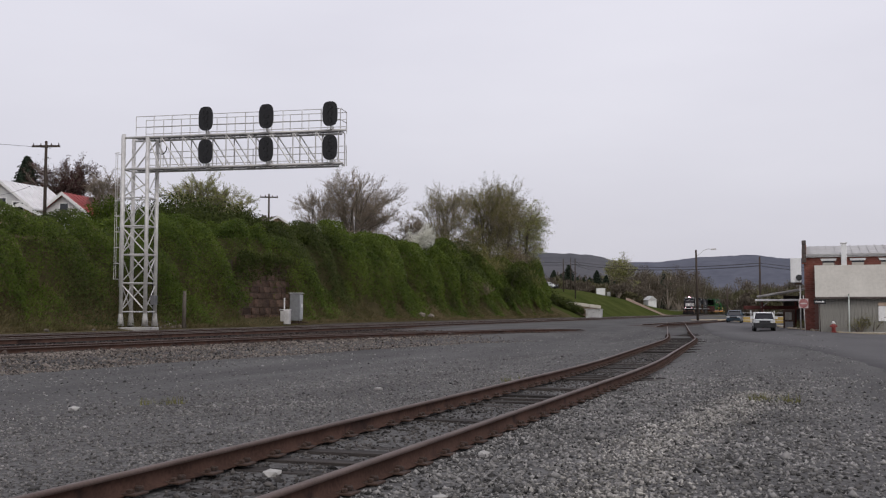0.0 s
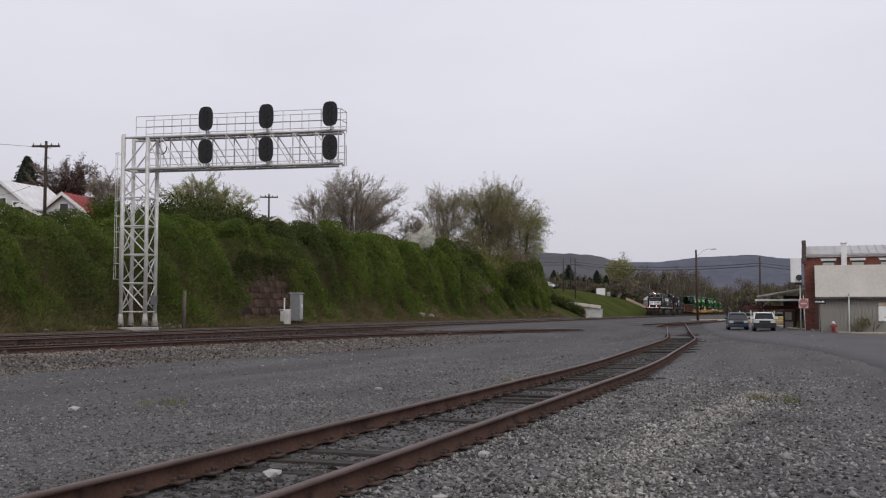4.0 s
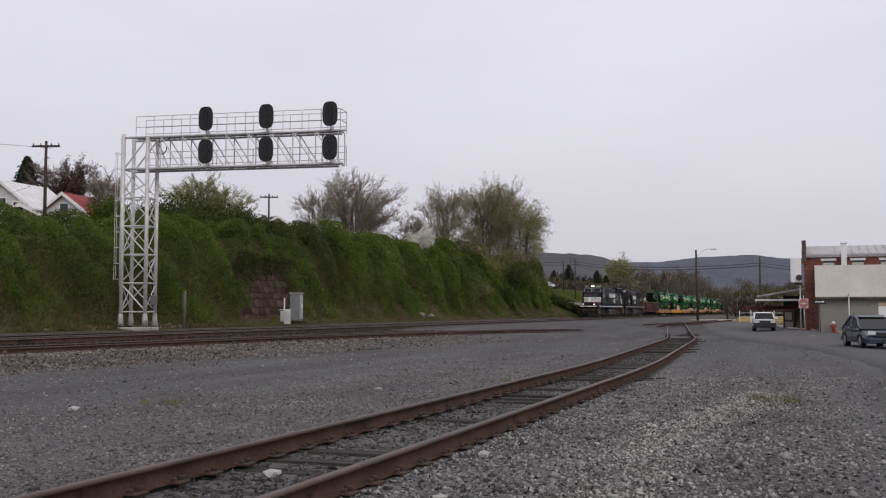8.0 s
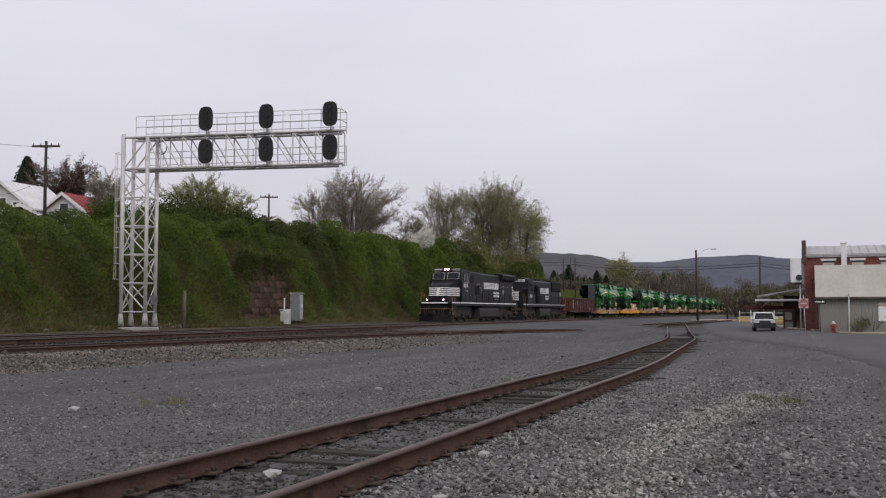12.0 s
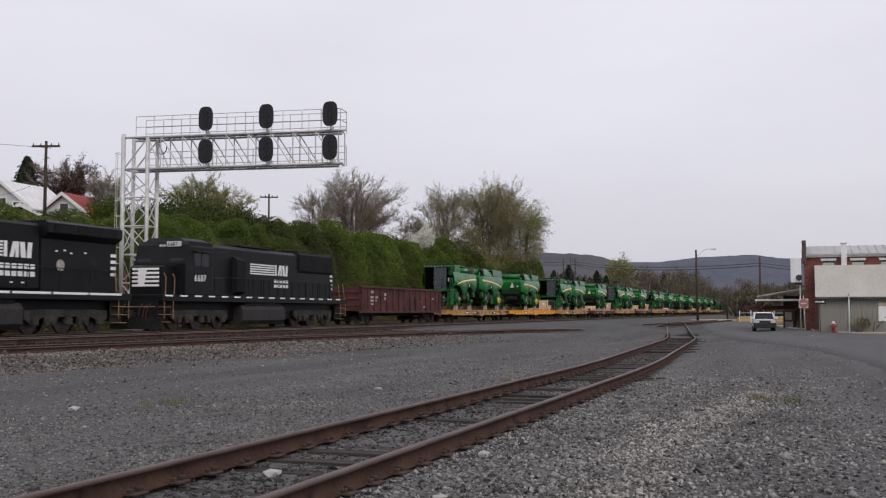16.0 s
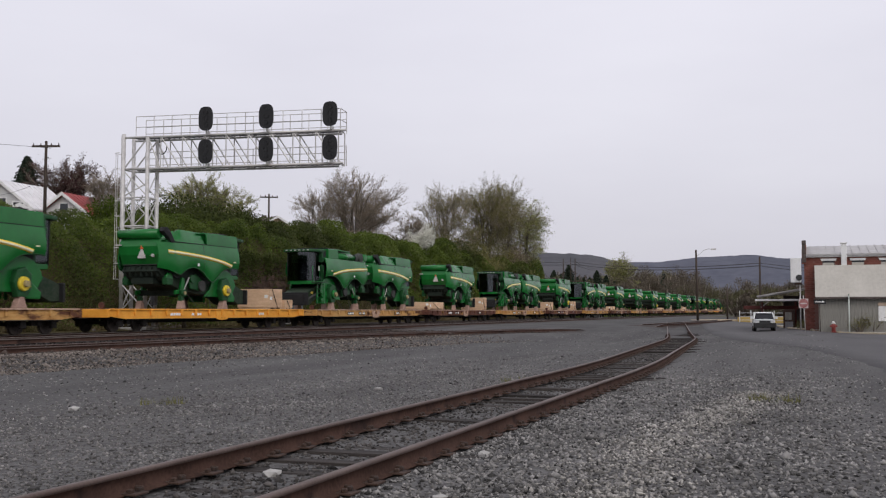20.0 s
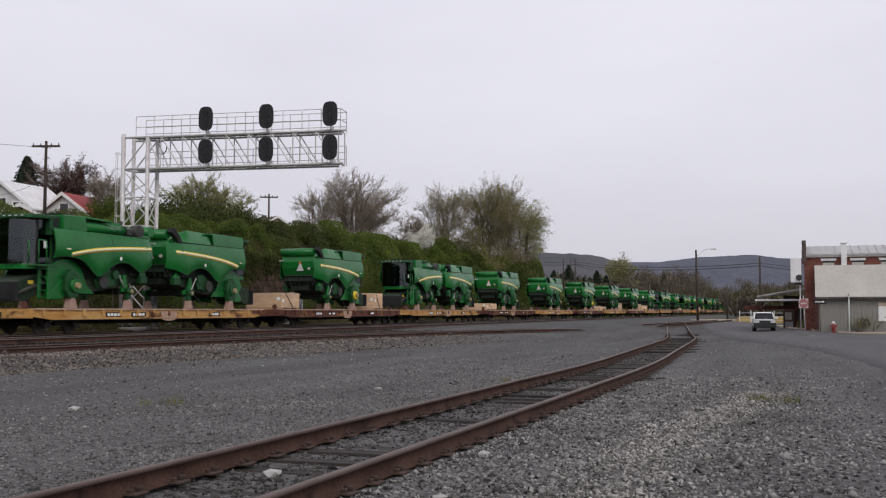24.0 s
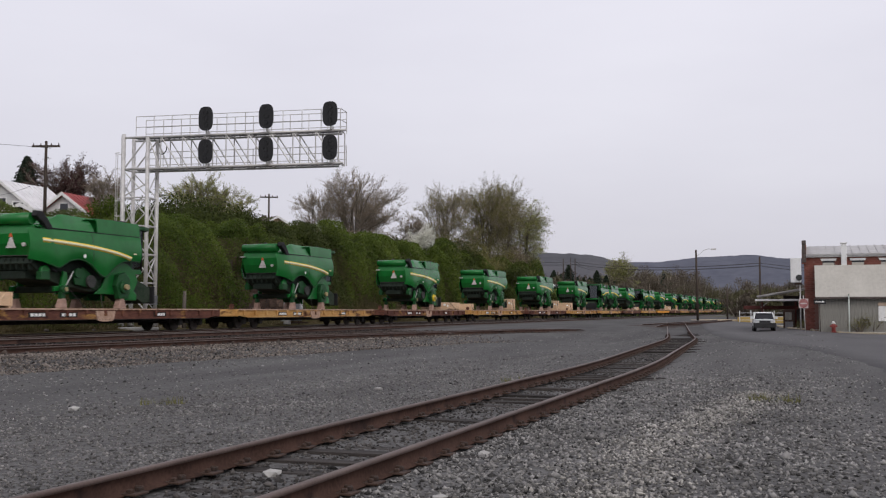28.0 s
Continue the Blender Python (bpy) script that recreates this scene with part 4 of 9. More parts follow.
def tree(label, x, y, h, r, leaf, per_tip, size, seed, low=0.04, trunk_r=0.16, droop=0.0, twig=0.009, stems=3, limbs=11, z=None, crown="crown", full=1.0):
    """Stems that part near the ground, limbs spread through an uneven crown, branches on the limbs and a haze of twigs."""
    rng = random.Random(seed)
    nr = np.random.default_rng(seed)
    t = thing("tree", label, "tree", pose(x, y, (float(land(x, y)) if z is None else z) - 0.15))
    thick, thin, tips = [], [], []
    lobes = [(rng.uniform(0, 6.28), rng.uniform(0.75, 1.15)) for _ in range(5)]

    def reach(az):
        return r * (0.8 + 0.25 * sum(g * max(0.0, math.cos(az - a)) ** 4 for a, g in lobes))

    def limb(p, q, ra, rb, n, store, bow):
        p, q = Vector(p), Vector(q)
        side = Vector((rng.uniform(-1, 1), rng.uniform(-1, 1), rng.uniform(-0.2, 1.0))) * bow * (q - p).length
        pts = [p.lerp(q, k / n) + side * (4 * (k / n) * (1 - k / n)) for k in range(n + 1)]
        for k in range(n):
            store.append((*pts[k], *pts[k + 1], ra + (rb - ra) * k / n, ra + (rb - ra) * (k + 1) / n))
        return pts

    for s in range(stems):
        az = 6.28 * s / stems + rng.uniform(-0.5, 0.5)
        lean = 0.0 if stems == 1 else rng.uniform(0.10, 0.30) * r
        head = Vector((math.cos(az) * lean, math.sin(az) * lean, h * rng.uniform(0.62, 0.8)))
        stem = limb((math.cos(az) * 0.12 * stems, math.sin(az) * 0.12 * stems, 0), head, trunk_r, trunk_r * 0.35, 5, thick, 0.05)
        for k in range(max(3, int(limbs * 3 / stems))):
            f = rng.uniform(low, 1.0)
            at = stem[0].lerp(stem[-1], f)
            a2 = az + rng.uniform(-1.9, 1.9) if stems > 1 else rng.uniform(0, 6.28)
            rise = rng.uniform(0.12, 0.95)
            zz = at.z + (h - at.z) * rise
            prof = math.sqrt(max(0.04, 1 - ((zz / h - 0.52) / 0.52) ** 2))
            out = reach(a2) * prof * rng.uniform(0.55, 1.05)
            tip = Vector((math.cos(a2) * out, math.sin(a2) * out, min(zz, h)))
            lp = limb(at, tip, trunk_r * 0.26, 0.018, 4, thick, 0.10)
            for j in range(11):
                g = rng.uniform(0.12, 1.0)
                b0 = lp[0].lerp(lp[-1], g)
                d = (tip - at).normalized() + Vector((rng.uniform(-1, 1), rng.uniform(-1, 1), rng.uniform(-0.35, 1.0) - droop)) * 0.95
                b1 = b0 + d.normalized() * h * rng.uniform(0.10, 0.24)
                bp = limb(b0, b1, 0.018, twig, 2, thin, 0.08)
                for q in range(int(10 * full)):
                    c0 = bp[0].lerp(bp[-1], rng.uniform(0.2, 1.0))
                    d2 = d.normalized() + Vector((rng.uniform(-1, 1), rng.uniform(-1, 1), rng.uniform(-0.5, 1.1) - droop * 1.3)) * 0.9
                    c1 = c0 + d2.normalized() * h * rng.uniform(0.05, 0.12)
                    thin.append((*c0, *c1, twig, twig * 0.5))
                    tips.append((c0.lerp(c1, 0.55), c1))
    tubes_mesh("trunk", thick, M_BARK, t, 6, "grey-brown trunk and limbs")
    tubes_mesh("twig_work", thin, M_TWIG, t, 3, "fine haze of bare twigs")["kind"] = "stuff"
    if per_tip:
        pts = np.array([tuple(p) for pair in tips for p in pair])
        n = int(len(pts) * per_tip)
        c = pts[nr.integers(0, len(pts), n)] + nr.normal(scale=size * 1.6, size=(n, 3))
        v, fc = leaf_arrays(c, size, nr, 0.0, 0.55)
        raw_mesh(crown, v, fc, leaf, t, "sparse spring foliage" if leaf is not M_BLOSSOM else "white blossom")
    return t


def bush(label, x, y, h, r, leaf, count, size, seed, sink=0.3, name="bush"):
    """A thicket: stems under an uneven heap of leaf clumps."""
    nr = np.random.default_rng(seed)
    rng = random.Random(seed)
    b = thing(name, label, "bush", pose(x, y, float(land(x, y)) - sink))
    stems, c = [], []
    for k in range(14):
        a, q = rng.uniform(0, 6.28), math.sqrt(rng.random())
        tip = Vector((math.cos(a) * r * q, math.sin(a) * r * q, h * (1 - 0.55 * q * q) * rng.uniform(0.75, 1.0)))
        mid = Vector((tip.x * 0.4, tip.y * 0.4, tip.z * 0.5))
        stems += [(0, 0, 0, *mid, 0.05, 0.035), (*mid, *tip, 0.035, 0.012)]
        m = count // 14
        t = nr.random(m)[:, None] ** 0.6
        pts = np.array(mid)[None] * (1 - t) + np.array(tip)[None] * t
        c.append(pts + nr.normal(size=(m, 3)) * (r * 0.22, r * 0.22, h * 0.10))
    tubes_mesh("stems", stems, M_BARK, b, 5)["kind"] = "stuff"
    v, f = leaf_arrays(np.concatenate(c), size, nr, 0.1, 0.6)
    raw_mesh("foliage", v, f, leaf, b)
    return b


def conifer(x, y, h, r, seed, z=None):
    nr = np.random.default_rng(seed)
    t = thing("conifer", "dark green conifer with a pointed top", "tree", pose(x, y, (float(land(x, y)) if z is None else z) - 0.2), "dark conifers")
    part("trunk", rod((0, 0, 0), (0, 0, h * 0.95), h * 0.018 + 0.05, 0.02, 7), M_BARK, t)
    n = 5200
    k = nr.random(n) ** 0.8
    layer = np.floor(k * 14) / 14
    rr = r * (1 - k) ** 0.72 * (0.75 + 0.45 * np.sin(nr.integers(0, 7, n) * 0.9 + seed) ** 2) * (0.3 + 0.65 * nr.random(n)) * (1.15 - 0.5 * (k - layer) * 14) * nr.uniform(0.7, 1.1, n)
    a = nr.uniform(0, 6.28, n)
    c = np.stack([rr * np.cos(a), rr * np.sin(a), h * (0.08 + 0.92 * k) - 0.12 * rr], -1)
    v, f = leaf_arrays(c + nr.normal(scale=0.012 * h, size=c.shape), 0.10 + h * 0.012, nr, 0.3, 0.45)
    raw_mesh("needles", v, f, M_FIR, t)
    return t


tree("broad bare tree in brown bud on top of the bank", -46.3, 100.5, 8.1, 4.6, M_BROWN, 1.9, 0.045, 31, stems=4, trunk_r=0.18, limbs=16)
tree("bare bushy tree in grey bud on top of the bank", -48.8, 97.2, 6.0, 2.9, M_BROWN, 0.6, 0.045, 32, stems=3, trunk_r=0.1)
tree("bare tree with thin grey branches on the bank", -42.0, 107.6, 4.6, 1.9, M_BROWN, 0.4, 0.045, 33, stems=3, trunk_r=0.09)
tree("bare tree with many fine upright branches", -43.0, 120.7, 9.1, 4.0, M_OLIVE, 2.6, 0.045, 34, stems=4, trunk_r=0.14, limbs=13)
tree("tall tree in olive bud at the end of the bank", -40.8, 131.6, 10.4, 4.6, M_OLIVE, 4.6, 0.055, 35, stems=3, trunk_r=0.2, limbs=16)
tree("budding tree with drooping yellow-green twigs", -40.2, 148.0, 10.6, 3.9, M_SPRING, 3.4, 0.06, 36, stems=2, trunk_r=0.16, droop=0.8, limbs=13)
tree("small tree in reddish-brown bud", -41.5, 142.5, 11.9, 3.8, M_OLIVE, 4.2, 0.055, 37, stems=3, trunk_r=0.14)
tree("shrub covered with white blossom", -39.7, 104.0, 3.7, 1.5, M_BLOSSOM, 3.2, 0.05, 38, stems=6, trunk_r=0.06, crown='blossom', limbs=9)
tree("light green tree coming into leaf behind the bank", -44.6, 68.7, 4.4, 3.6, M_SPRING, 4.0, 0.034, 39, stems=4, trunk_r=0.1)
tree("light green spring tree on top of the bank", -46.0, 74.6, 3.6, 2.2, M_SPRING, 4.0, 0.034, 40, stems=3, trunk_r=0.09)
tree("dark tree in reddish bud behind the houses", -61.6, 73.6, 5.7, 2.7, M_PURPLE, 4.0, 0.055, 41, stems=3, trunk_r=0.12)
tree("thin pale bare tree beside the red roof", -53.0, 68.2, 4.4, 1.6, M_BROWN, 0.5, 0.04, 42, stems=3, trunk_r=0.06)
tree("bare grey tree among the trees on the bank", -46.4, 104.2, 6.6, 2.6, M_BROWN, 1.0, 0.045, 43, stems=3, trunk_r=0.1)
conifer(-70.0, 78.2, 6.9, 3.1, 51)
for k, (bx, by, bh, br, ml) in enumerate([(-41.0, 98, 2.6, 2.4, M_IVY_DARK), (-42.5, 103, 2.4, 2.2, M_BROWN), (-39.8, 107, 2.8, 2.4, M_IVY_DARK), (-41.0, 112, 3.0, 2.6, M_OLIVE), (-39.5, 117, 3.6, 2.6, M_IVY_DARK), (-38.6, 124, 4.4, 2.8, M_OLIVE), (-37.4, 134, 4.6, 3.0, M_IVY_DARK), (-40.5, 92, 2.0, 2.2, M_IVY), (-43.0, 96, 2.4, 2.0, M_BROWN), (-40.91, 66.79, 2.6, 2.0, M_IVY_DARK), (-41.91, 74.91, 1.7, 2.0, M_IVY), (-39.9, 83.94, 1.4, 1.8, M_IVY_DARK), (-41.21, 93.68, 2.0, 2.0, M_IVY_DARK), (-39.39, 122.61, 3.4, 2.6, M_OLIVE),
                                         (-37.77, 132.2, 4.2, 2.8, M_IVY_DARK), (-37.6, 139.5, 4.2, 2.4, M_OLIVE), (-41.41, 58.75, 2.4, 2.0, M_IVY), (-41.41, 63.59, 2.6, 2.0, M_IVY_DARK), (-42.42, 52.89, 1.4, 1.8, M_IVY), (-36.66, 124.61, 2.6, 2.0, M_IVY_DARK), (-36.87, 113.87, 2.0, 1.8, M_BROWN), (-44.2, 63.0, 3.2, 2.6, M_IVY_DARK), (-45.0, 67.5, 3.0, 2.6, M_IVY_DARK), (-44.0, 72.5, 2.2, 2.4, M_OLIVE), (-41.8, 61.0, 3.6, 2.4, M_IVY_DARK), (-42.6, 66.5, 3.4, 2.4, M_IVY_DARK), (-45.5, 59.5, 2.8, 2.2, M_IVY), (-40.9, 71.6, 1.9, 2.0, M_IVY_DARK), (-41.4, 77.5, 1.5, 2.0, M_IVY), (-40.6, 68.6, 2.6, 2.0, M_IVY_DARK), (-43.5, 101, 3.0, 2.6, M_BROWN), (-45.5, 96, 2.8, 2.4, M_BROWN), (-42.2, 109, 3.4, 2.6, M_BROWN), (-42.0, 116, 3.8, 2.8, M_OLIVE), (-41.8, 122, 4.2, 2.8, M_BROWN), (-41.0, 128, 4.6, 3.0, M_OLIVE), (-40.4, 136, 4.8, 3.0, M_OLIVE), (-40.2, 144, 4.6, 2.8, M_BROWN), (-40.3, 79.8, 1.5, 1.8, M_IVY_DARK), (-41.3, 81.8, 1.4, 1.8, M_IVY)]):
    bush("tangled bush growing on the railway bank", bx, by, bh, br, ml, 3600, 0.085, 60 + k)
# ---- distance: ridges, woods, houses ----
TURN = radians(19.638)


def across(d, u):
    """The point d metres ahead of the yard's edge of view and u metres to its right, on the ground plan."""
    return -d * math.sin(TURN) + u * math.cos(TURN), d * math.cos(TURN) + u * math.sin(TURN)


# Distance haze is painted into both ridge colours as blue-grey.
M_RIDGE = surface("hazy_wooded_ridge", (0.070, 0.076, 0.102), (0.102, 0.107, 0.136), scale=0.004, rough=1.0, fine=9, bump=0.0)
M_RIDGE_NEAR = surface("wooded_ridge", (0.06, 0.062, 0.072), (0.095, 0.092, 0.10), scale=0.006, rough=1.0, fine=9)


def ridge(name, d, us, tops, material, label, seed):
    n, m = 240, 14
    u = np.linspace(us[0], us[-1], n)
    rs = np.random.RandomState(seed)
    top = np.interp(u, us, tops) + 3.0 * np.sin(u / 97 + seed) + 1.6 * np.sin(u / 31.0) + rs.normal(scale=0.9, size=n)
    v = []
    for k in range(m):
        t = k / (m - 1)
        dd = d - 900 * (1 - t) + 40 * np.sin(u / 140 + k) * (1 - t)
        z = -3 + (top + 3) * (t ** 1.35) + (4 * np.sin(u / 60 + k * 1.7) * t * (1 - t))
        x, y = across(dd, u)
        v.append(np.stack([x, y, z], -1))
    x, y = across(d + 500, u)
    v.append(np.stack([x, y, np.full(n, -5.0)], -1))
    v = np.concatenate(v)
    i = np.arange((m + 1) * n).reshape(m + 1, n)
    f = np.stack([i[:-1, :-1], i[:-1, 1:], i[1:, 1:], i[1:, :-1]], -1).reshape(-1, 4)
    tagged(raw_mesh(name, v, f, material, smooth=True), label, "hill", kind="structure")


ridge("backdrop_ridge", 3400, [-1500, -200, 300, 560, 650, 760, 890, 1020, 1150, 1400, 2600], [150, 160, 170, 160, 163, 172, 185, 184, 174, 182, 150], M_RIDGE, "long wooded ridge on the horizon with blue-grey haze in its colour", 3)
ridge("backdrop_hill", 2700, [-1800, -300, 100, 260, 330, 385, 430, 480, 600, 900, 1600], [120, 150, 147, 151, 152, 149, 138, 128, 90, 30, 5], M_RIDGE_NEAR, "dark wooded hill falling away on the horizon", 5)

M_WOOD_BROWN = leafy("bare_woods", (0.08, 0.066, 0.05), (0.13, 0.108, 0.082), scale=0.03)
M_WOOD_OLIVE = leafy("budding_woods", (0.078, 0.074, 0.04), (0.13, 0.118, 0.063), scale=0.03)


def woods(name, label, spots, material, size, per, seed):
    """Crowns and stems of a far wood as one mass; spots: x, y, ground, height, radius."""
    nr = np.random.default_rng(seed)
    c, segs = [], []
    for x, y, z, h, r in spots:
        blobs = np.clip(nr.normal(size=(9, 3)), -1.3, 1.3) * (r * 0.5, r * 0.5, h * 0.19) + (x, y, z + h * 0.58)
        for b in blobs:
            way = nr.normal(size=(per, 3))
            way *= (nr.random(per) ** 0.4 / np.linalg.norm(way, axis=1))[:, None]
            c.append(b + way * (r * 0.52, r * 0.52, h * 0.17))
            segs.append((x, y, z, *b, 0.14, 0.05))
        segs.append((x, y, z - 0.5, x, y, z + h * 0.9, 0.22, 0.06))
    v, f = leaf_arrays(np.concatenate(c), size, nr, -1.2, 0.24)
    t = thing(name, label, "woods", kind="stuff")
    raw_mesh("crowns", v, f, material, t)["kind"] = "stuff"
    tubes_mesh("stems", segs, M_TWIG, t, 4)["kind"] = "stuff"


def far_woods():
    rng = random.Random(77)
    rows = {"b": [], "o": [], "d": []}
    for k in range(150):
        u, d = rng.uniform(60, 260), rng.uniform(400, 520)
        x, y = across(d, u)
        h = rng.uniform(9, 14) * (1.0 if u > 110 else 1.2)
        rows["b" if rng.random() < 0.6 else "o"].append((x, y, 1.0, h, rng.uniform(3.0, 5.0)))
    for k in range(60):
        u, d = rng.uniform(26, 90), rng.uniform(300, 390)
        x, y = across(d, u)
        rows["b" if rng.random() < 0.7 else "o"].append((x, y, float(land(x, y)), rng.uniform(8, 12), rng.uniform(3, 4.5)))
    for k in range(70):
        d = rng.uniform(262, 360)
        u = d * rng.uniform(0.30, 0.42)
        x, y = across(d, u)
        rows["b" if rng.random() < 0.6 else "o"].append((x, y, 0.0, rng.uniform(4.5, 8.5), rng.uniform(2.2, 3.6)))
    for k in range(26):
        d = rng.uniform(205, 250)
        u = d * rng.uniform(0.315, 0.40)
        x, y = across(d, u)
        rows["b"].append((x, y, -0.2, rng.uniform(2.5, 4.5), rng.uniform(1.8, 3.0)))
    for k in range(40):
        d = rng.uniform(255, 300)
        u = d * rng.uniform(0.17, 0.262)
        x, y = across(d, u)
        if x < -39 and not 0.188 < u / d < 0.214:
            rows["o" if rng.random() < 0.5 else "b"].append((x, y, float(land(x, y)), rng.uniform(2.5, 5.0), rng.uniform(1.8, 3.0)))
    for k in range(60):
        d = rng.uniform(395, 475)
        u = d * rng.uniform(0.18, 0.272)
        x, y = across(d, u)
        rows["b" if rng.random() < 0.65 else "o"].append((x, y, 1.0, rng.uniform(14, 20), rng.uniform(3.5, 5.5)))
    for k in range(46):
        d = rng.uniform(266, 300)
        u = d * rng.uniform(0.098, 0.185)
        x, y = across(d, u)
        rows["o" if rng.random() < 0.35 else "b"].append((x, y, float(land(x, y)), rng.uniform(3.2, 5.6), rng.uniform(2.0, 3.2)))
    for k in range(34):
        d = rng.uniform(165, 255)
        u = d * rng.uniform(0.2835, 0.322)
        x, y = across(d, u)
        rows["o" if rng.random() < 0.4 else "b"].append((x, y, -0.2, rng.uniform(4.0, 5.8), rng.uniform(2.0, 3.0)))
    for name in rows:   # none on the railway itself
        rows[name] = [r for r in rows[name] if not -42 < r[0] < -17.5]
    for k in range(46):
        d = rng.uniform(520, 640)
        x, y = across(d, d * rng.uniform(0.245, 0.345))
        rows["b" if rng.random() < 0.6 else "o"].append((x, y, -1.0, rng.uniform(14, 20), rng.uniform(4.5, 7.0)))
    woods("bare_woods", "brown leafless woods beyond the railway", rows["b"], M_WOOD_BROWN, 0.40, 105, 91)
    woods("budding_woods", "olive-green budding woods beyond the railway", rows["o"], M_WOOD_OLIVE, 0.40, 105, 92)


far_woods()
for k, (px, d, h) in enumerate([(0.108, 285, 9.5), (0.1225, 290, 12), (0.131, 300, 9), (0.150, 300, 11.5), (0.159, 295, 9.5), (0.167, 310, 9.0), (0.176, 300, 7.5), (0.183, 320, 8.5), (0.215, 385, 15.5), (0.221, 390, 12.5), (0.115, 292, 9.0), (0.137, 295, 8.5), (0.143, 305, 9.5), (0.126, 300, 8.0)]):
    cx, cy = across(d, px * d)
    conifer(cx, cy, h * 0.86, h * 0.36, 120 + k)
tree("pale yellow-green tree standing above the far woods", *across(330, 0.1705 * 330), 15.5, 5.0, M_SPRING, 2.0, 0.16, 131, trunk_r=0.25, twig=0.04)

# ---- lawn slope beyond the bank: wall, boxes, poles ----
M_WHITEPAINT = surface("white_paint", (0.62, 0.62, 0.61), (0.78, 0.78, 0.77), scale=1.5, rough=0.6)
M_CONC_LIGHT = surface("pale_concrete", (0.45, 0.41, 0.35), (0.60, 0.56, 0.49), scale=1.2, rough=0.9)
M_CONC_PALE = surface("bleached_concrete", (0.40, 0.40, 0.39), (0.56, 0.56, 0.55), scale=1.2, rough=0.9, spot=(0.30, 0.29, 0.27), spot_scale=1.5)
M_SOIL_CUT = surface("bare_earth", (0.16, 0.11, 0.075), (0.26, 0.19, 0.14), scale=0.6, rough=0.95, bump=0.02)


def lawn_things():
    w = thing("concrete_bunker", "pale weathered concrete block at the foot of the lawn", "concrete block", pose(-27.97, 139.9, 0.25))
    w.location = (*across(160, 0.147 * 160), 0.15)
    part("block", solid(-1.1, 1.1, -1.2, 1.2, -0.4, 1.5, 0.05), M_CONC_PALE, w)
    part("cap", solid(-1.2, 1.2, -1.3, 1.3, 1.5, 1.6, 0.03), M_CONC_PALE, w)
    p0, p1 = Vector((*across(163, 0.095 * 163), 3.1)), Vector((*across(163, 0.1535 * 163), 1.85))
    run = p1 - p0
    b = thing("retaining_wall", "pale slanting timber and stone retaining wall on the lawn", "wall", pose(p0.x, p0.y, p0.z, 0, math.degrees(math.atan2(-run.z, run.xy.length)), math.degrees(math.atan2(run.y, run.x))))
    for k in range(5):
        l = run.length / 5
        part("beam", solid(l * k + 0.03, l * (k + 1) - 0.03, -0.25, 0.25, -0.1 + 0.03 * (k % 2), 0.42, 0.05), M_CONC_LIGHT if k > 1 else M_POLE, b)
    part("wall_face", solid(0.1, run.length - 0.1, -0.1, 0.2, -1.6, -0.1), M_SOIL_CUT, b)
    for k, (u, d, w2, h2) in enumerate([(0.1535, 262, 2.2, 2.3), (0.1612, 264, 0.8, 1.7)]):
        x, y = across(d, u * d)
        s = thing("utility_box", "white utility box on the lawn", "utility box", pose(x, y, float(land(x, y)) - 0.1, 0, 0, 20))
        part("cabinet", solid(-w2 / 2, w2 / 2, -0.5, 0.5, 0.0, h2, 0.05), M_WHITEPAINT, s)
        part("lid", solid(-w2 / 2 - 0.05, w2 / 2 + 0.05, -0.55, 0.55, h2, h2 + 0.1, 0.03), M_WHITEPAINT, s)
    x, y = across(300, 0.2015 * 300)
    hs = thing("small_house", "small white house with a pale roof among the trees", "house", pose(x, y, float(land(x, y)) + 0.5, 0, 0, 35))
    part("wall", solid(-1.3, 1.3, -1.5, 1.5, -0.9, 1.7), M_WHITEPAINT, hs, "white clapboard walls")
    part("roof", slab([(-1.6, 1.6), (1.6, 1.6), (0, 2.8)], "y", -1.7, 1.7), M_CONC_PALE, hs, "pale grey gable roof")
    for yy in (-0.7, 0.6):
        part("window", solid(1.29, 1.34, yy - 0.3, yy + 0.3, 0.5, 1.3), M_WINDOW, hs, "dark window")
    # earth cut on the lower lawn
    v, f = [], []
    us = np.linspace(0, 1, 16)
    for a, t in enumerate(us):
        u = 0.178 + 0.050 * t
        for q in (0, 1):
            d = 246 - 2 * t + q * 5
            x, y = across(d, u * d)
            v.append((x, y, float(land(x, y)) + 0.06 + 0.55 * (1 - t) * q))
    f = [(2 * k, 2 * k + 2, 2 * k + 3, 2 * k + 1) for k in range(15)]
    tagged(raw_mesh("earth_bank", v, f, M_SOIL_CUT), "strip of bare brown earth on the lawn", "ground", kind="structure")


M_LOCO_GREY_ROOF = surface("grey_shingles", (0.16, 0.16, 0.165), (0.26, 0.26, 0.27), scale=2, rough=0.9)
M_WINDOW = clear_glass("house_window", (0.02, 0.022, 0.026), 0.08)
lawn_things()


for k, (u, d, bh, br) in enumerate([(0.112, 160, 1.9, 1.7), (0.122, 161, 1.9, 1.6), (0.131, 161, 1.7, 1.5), (0.102, 158, 2.2, 1.6)]):
    bx, by = across(d, u * d)
    bush("dark bush below the retaining wall", bx, by, bh, br, M_IVY_DARK, 1800, 0.10, 240 + k)


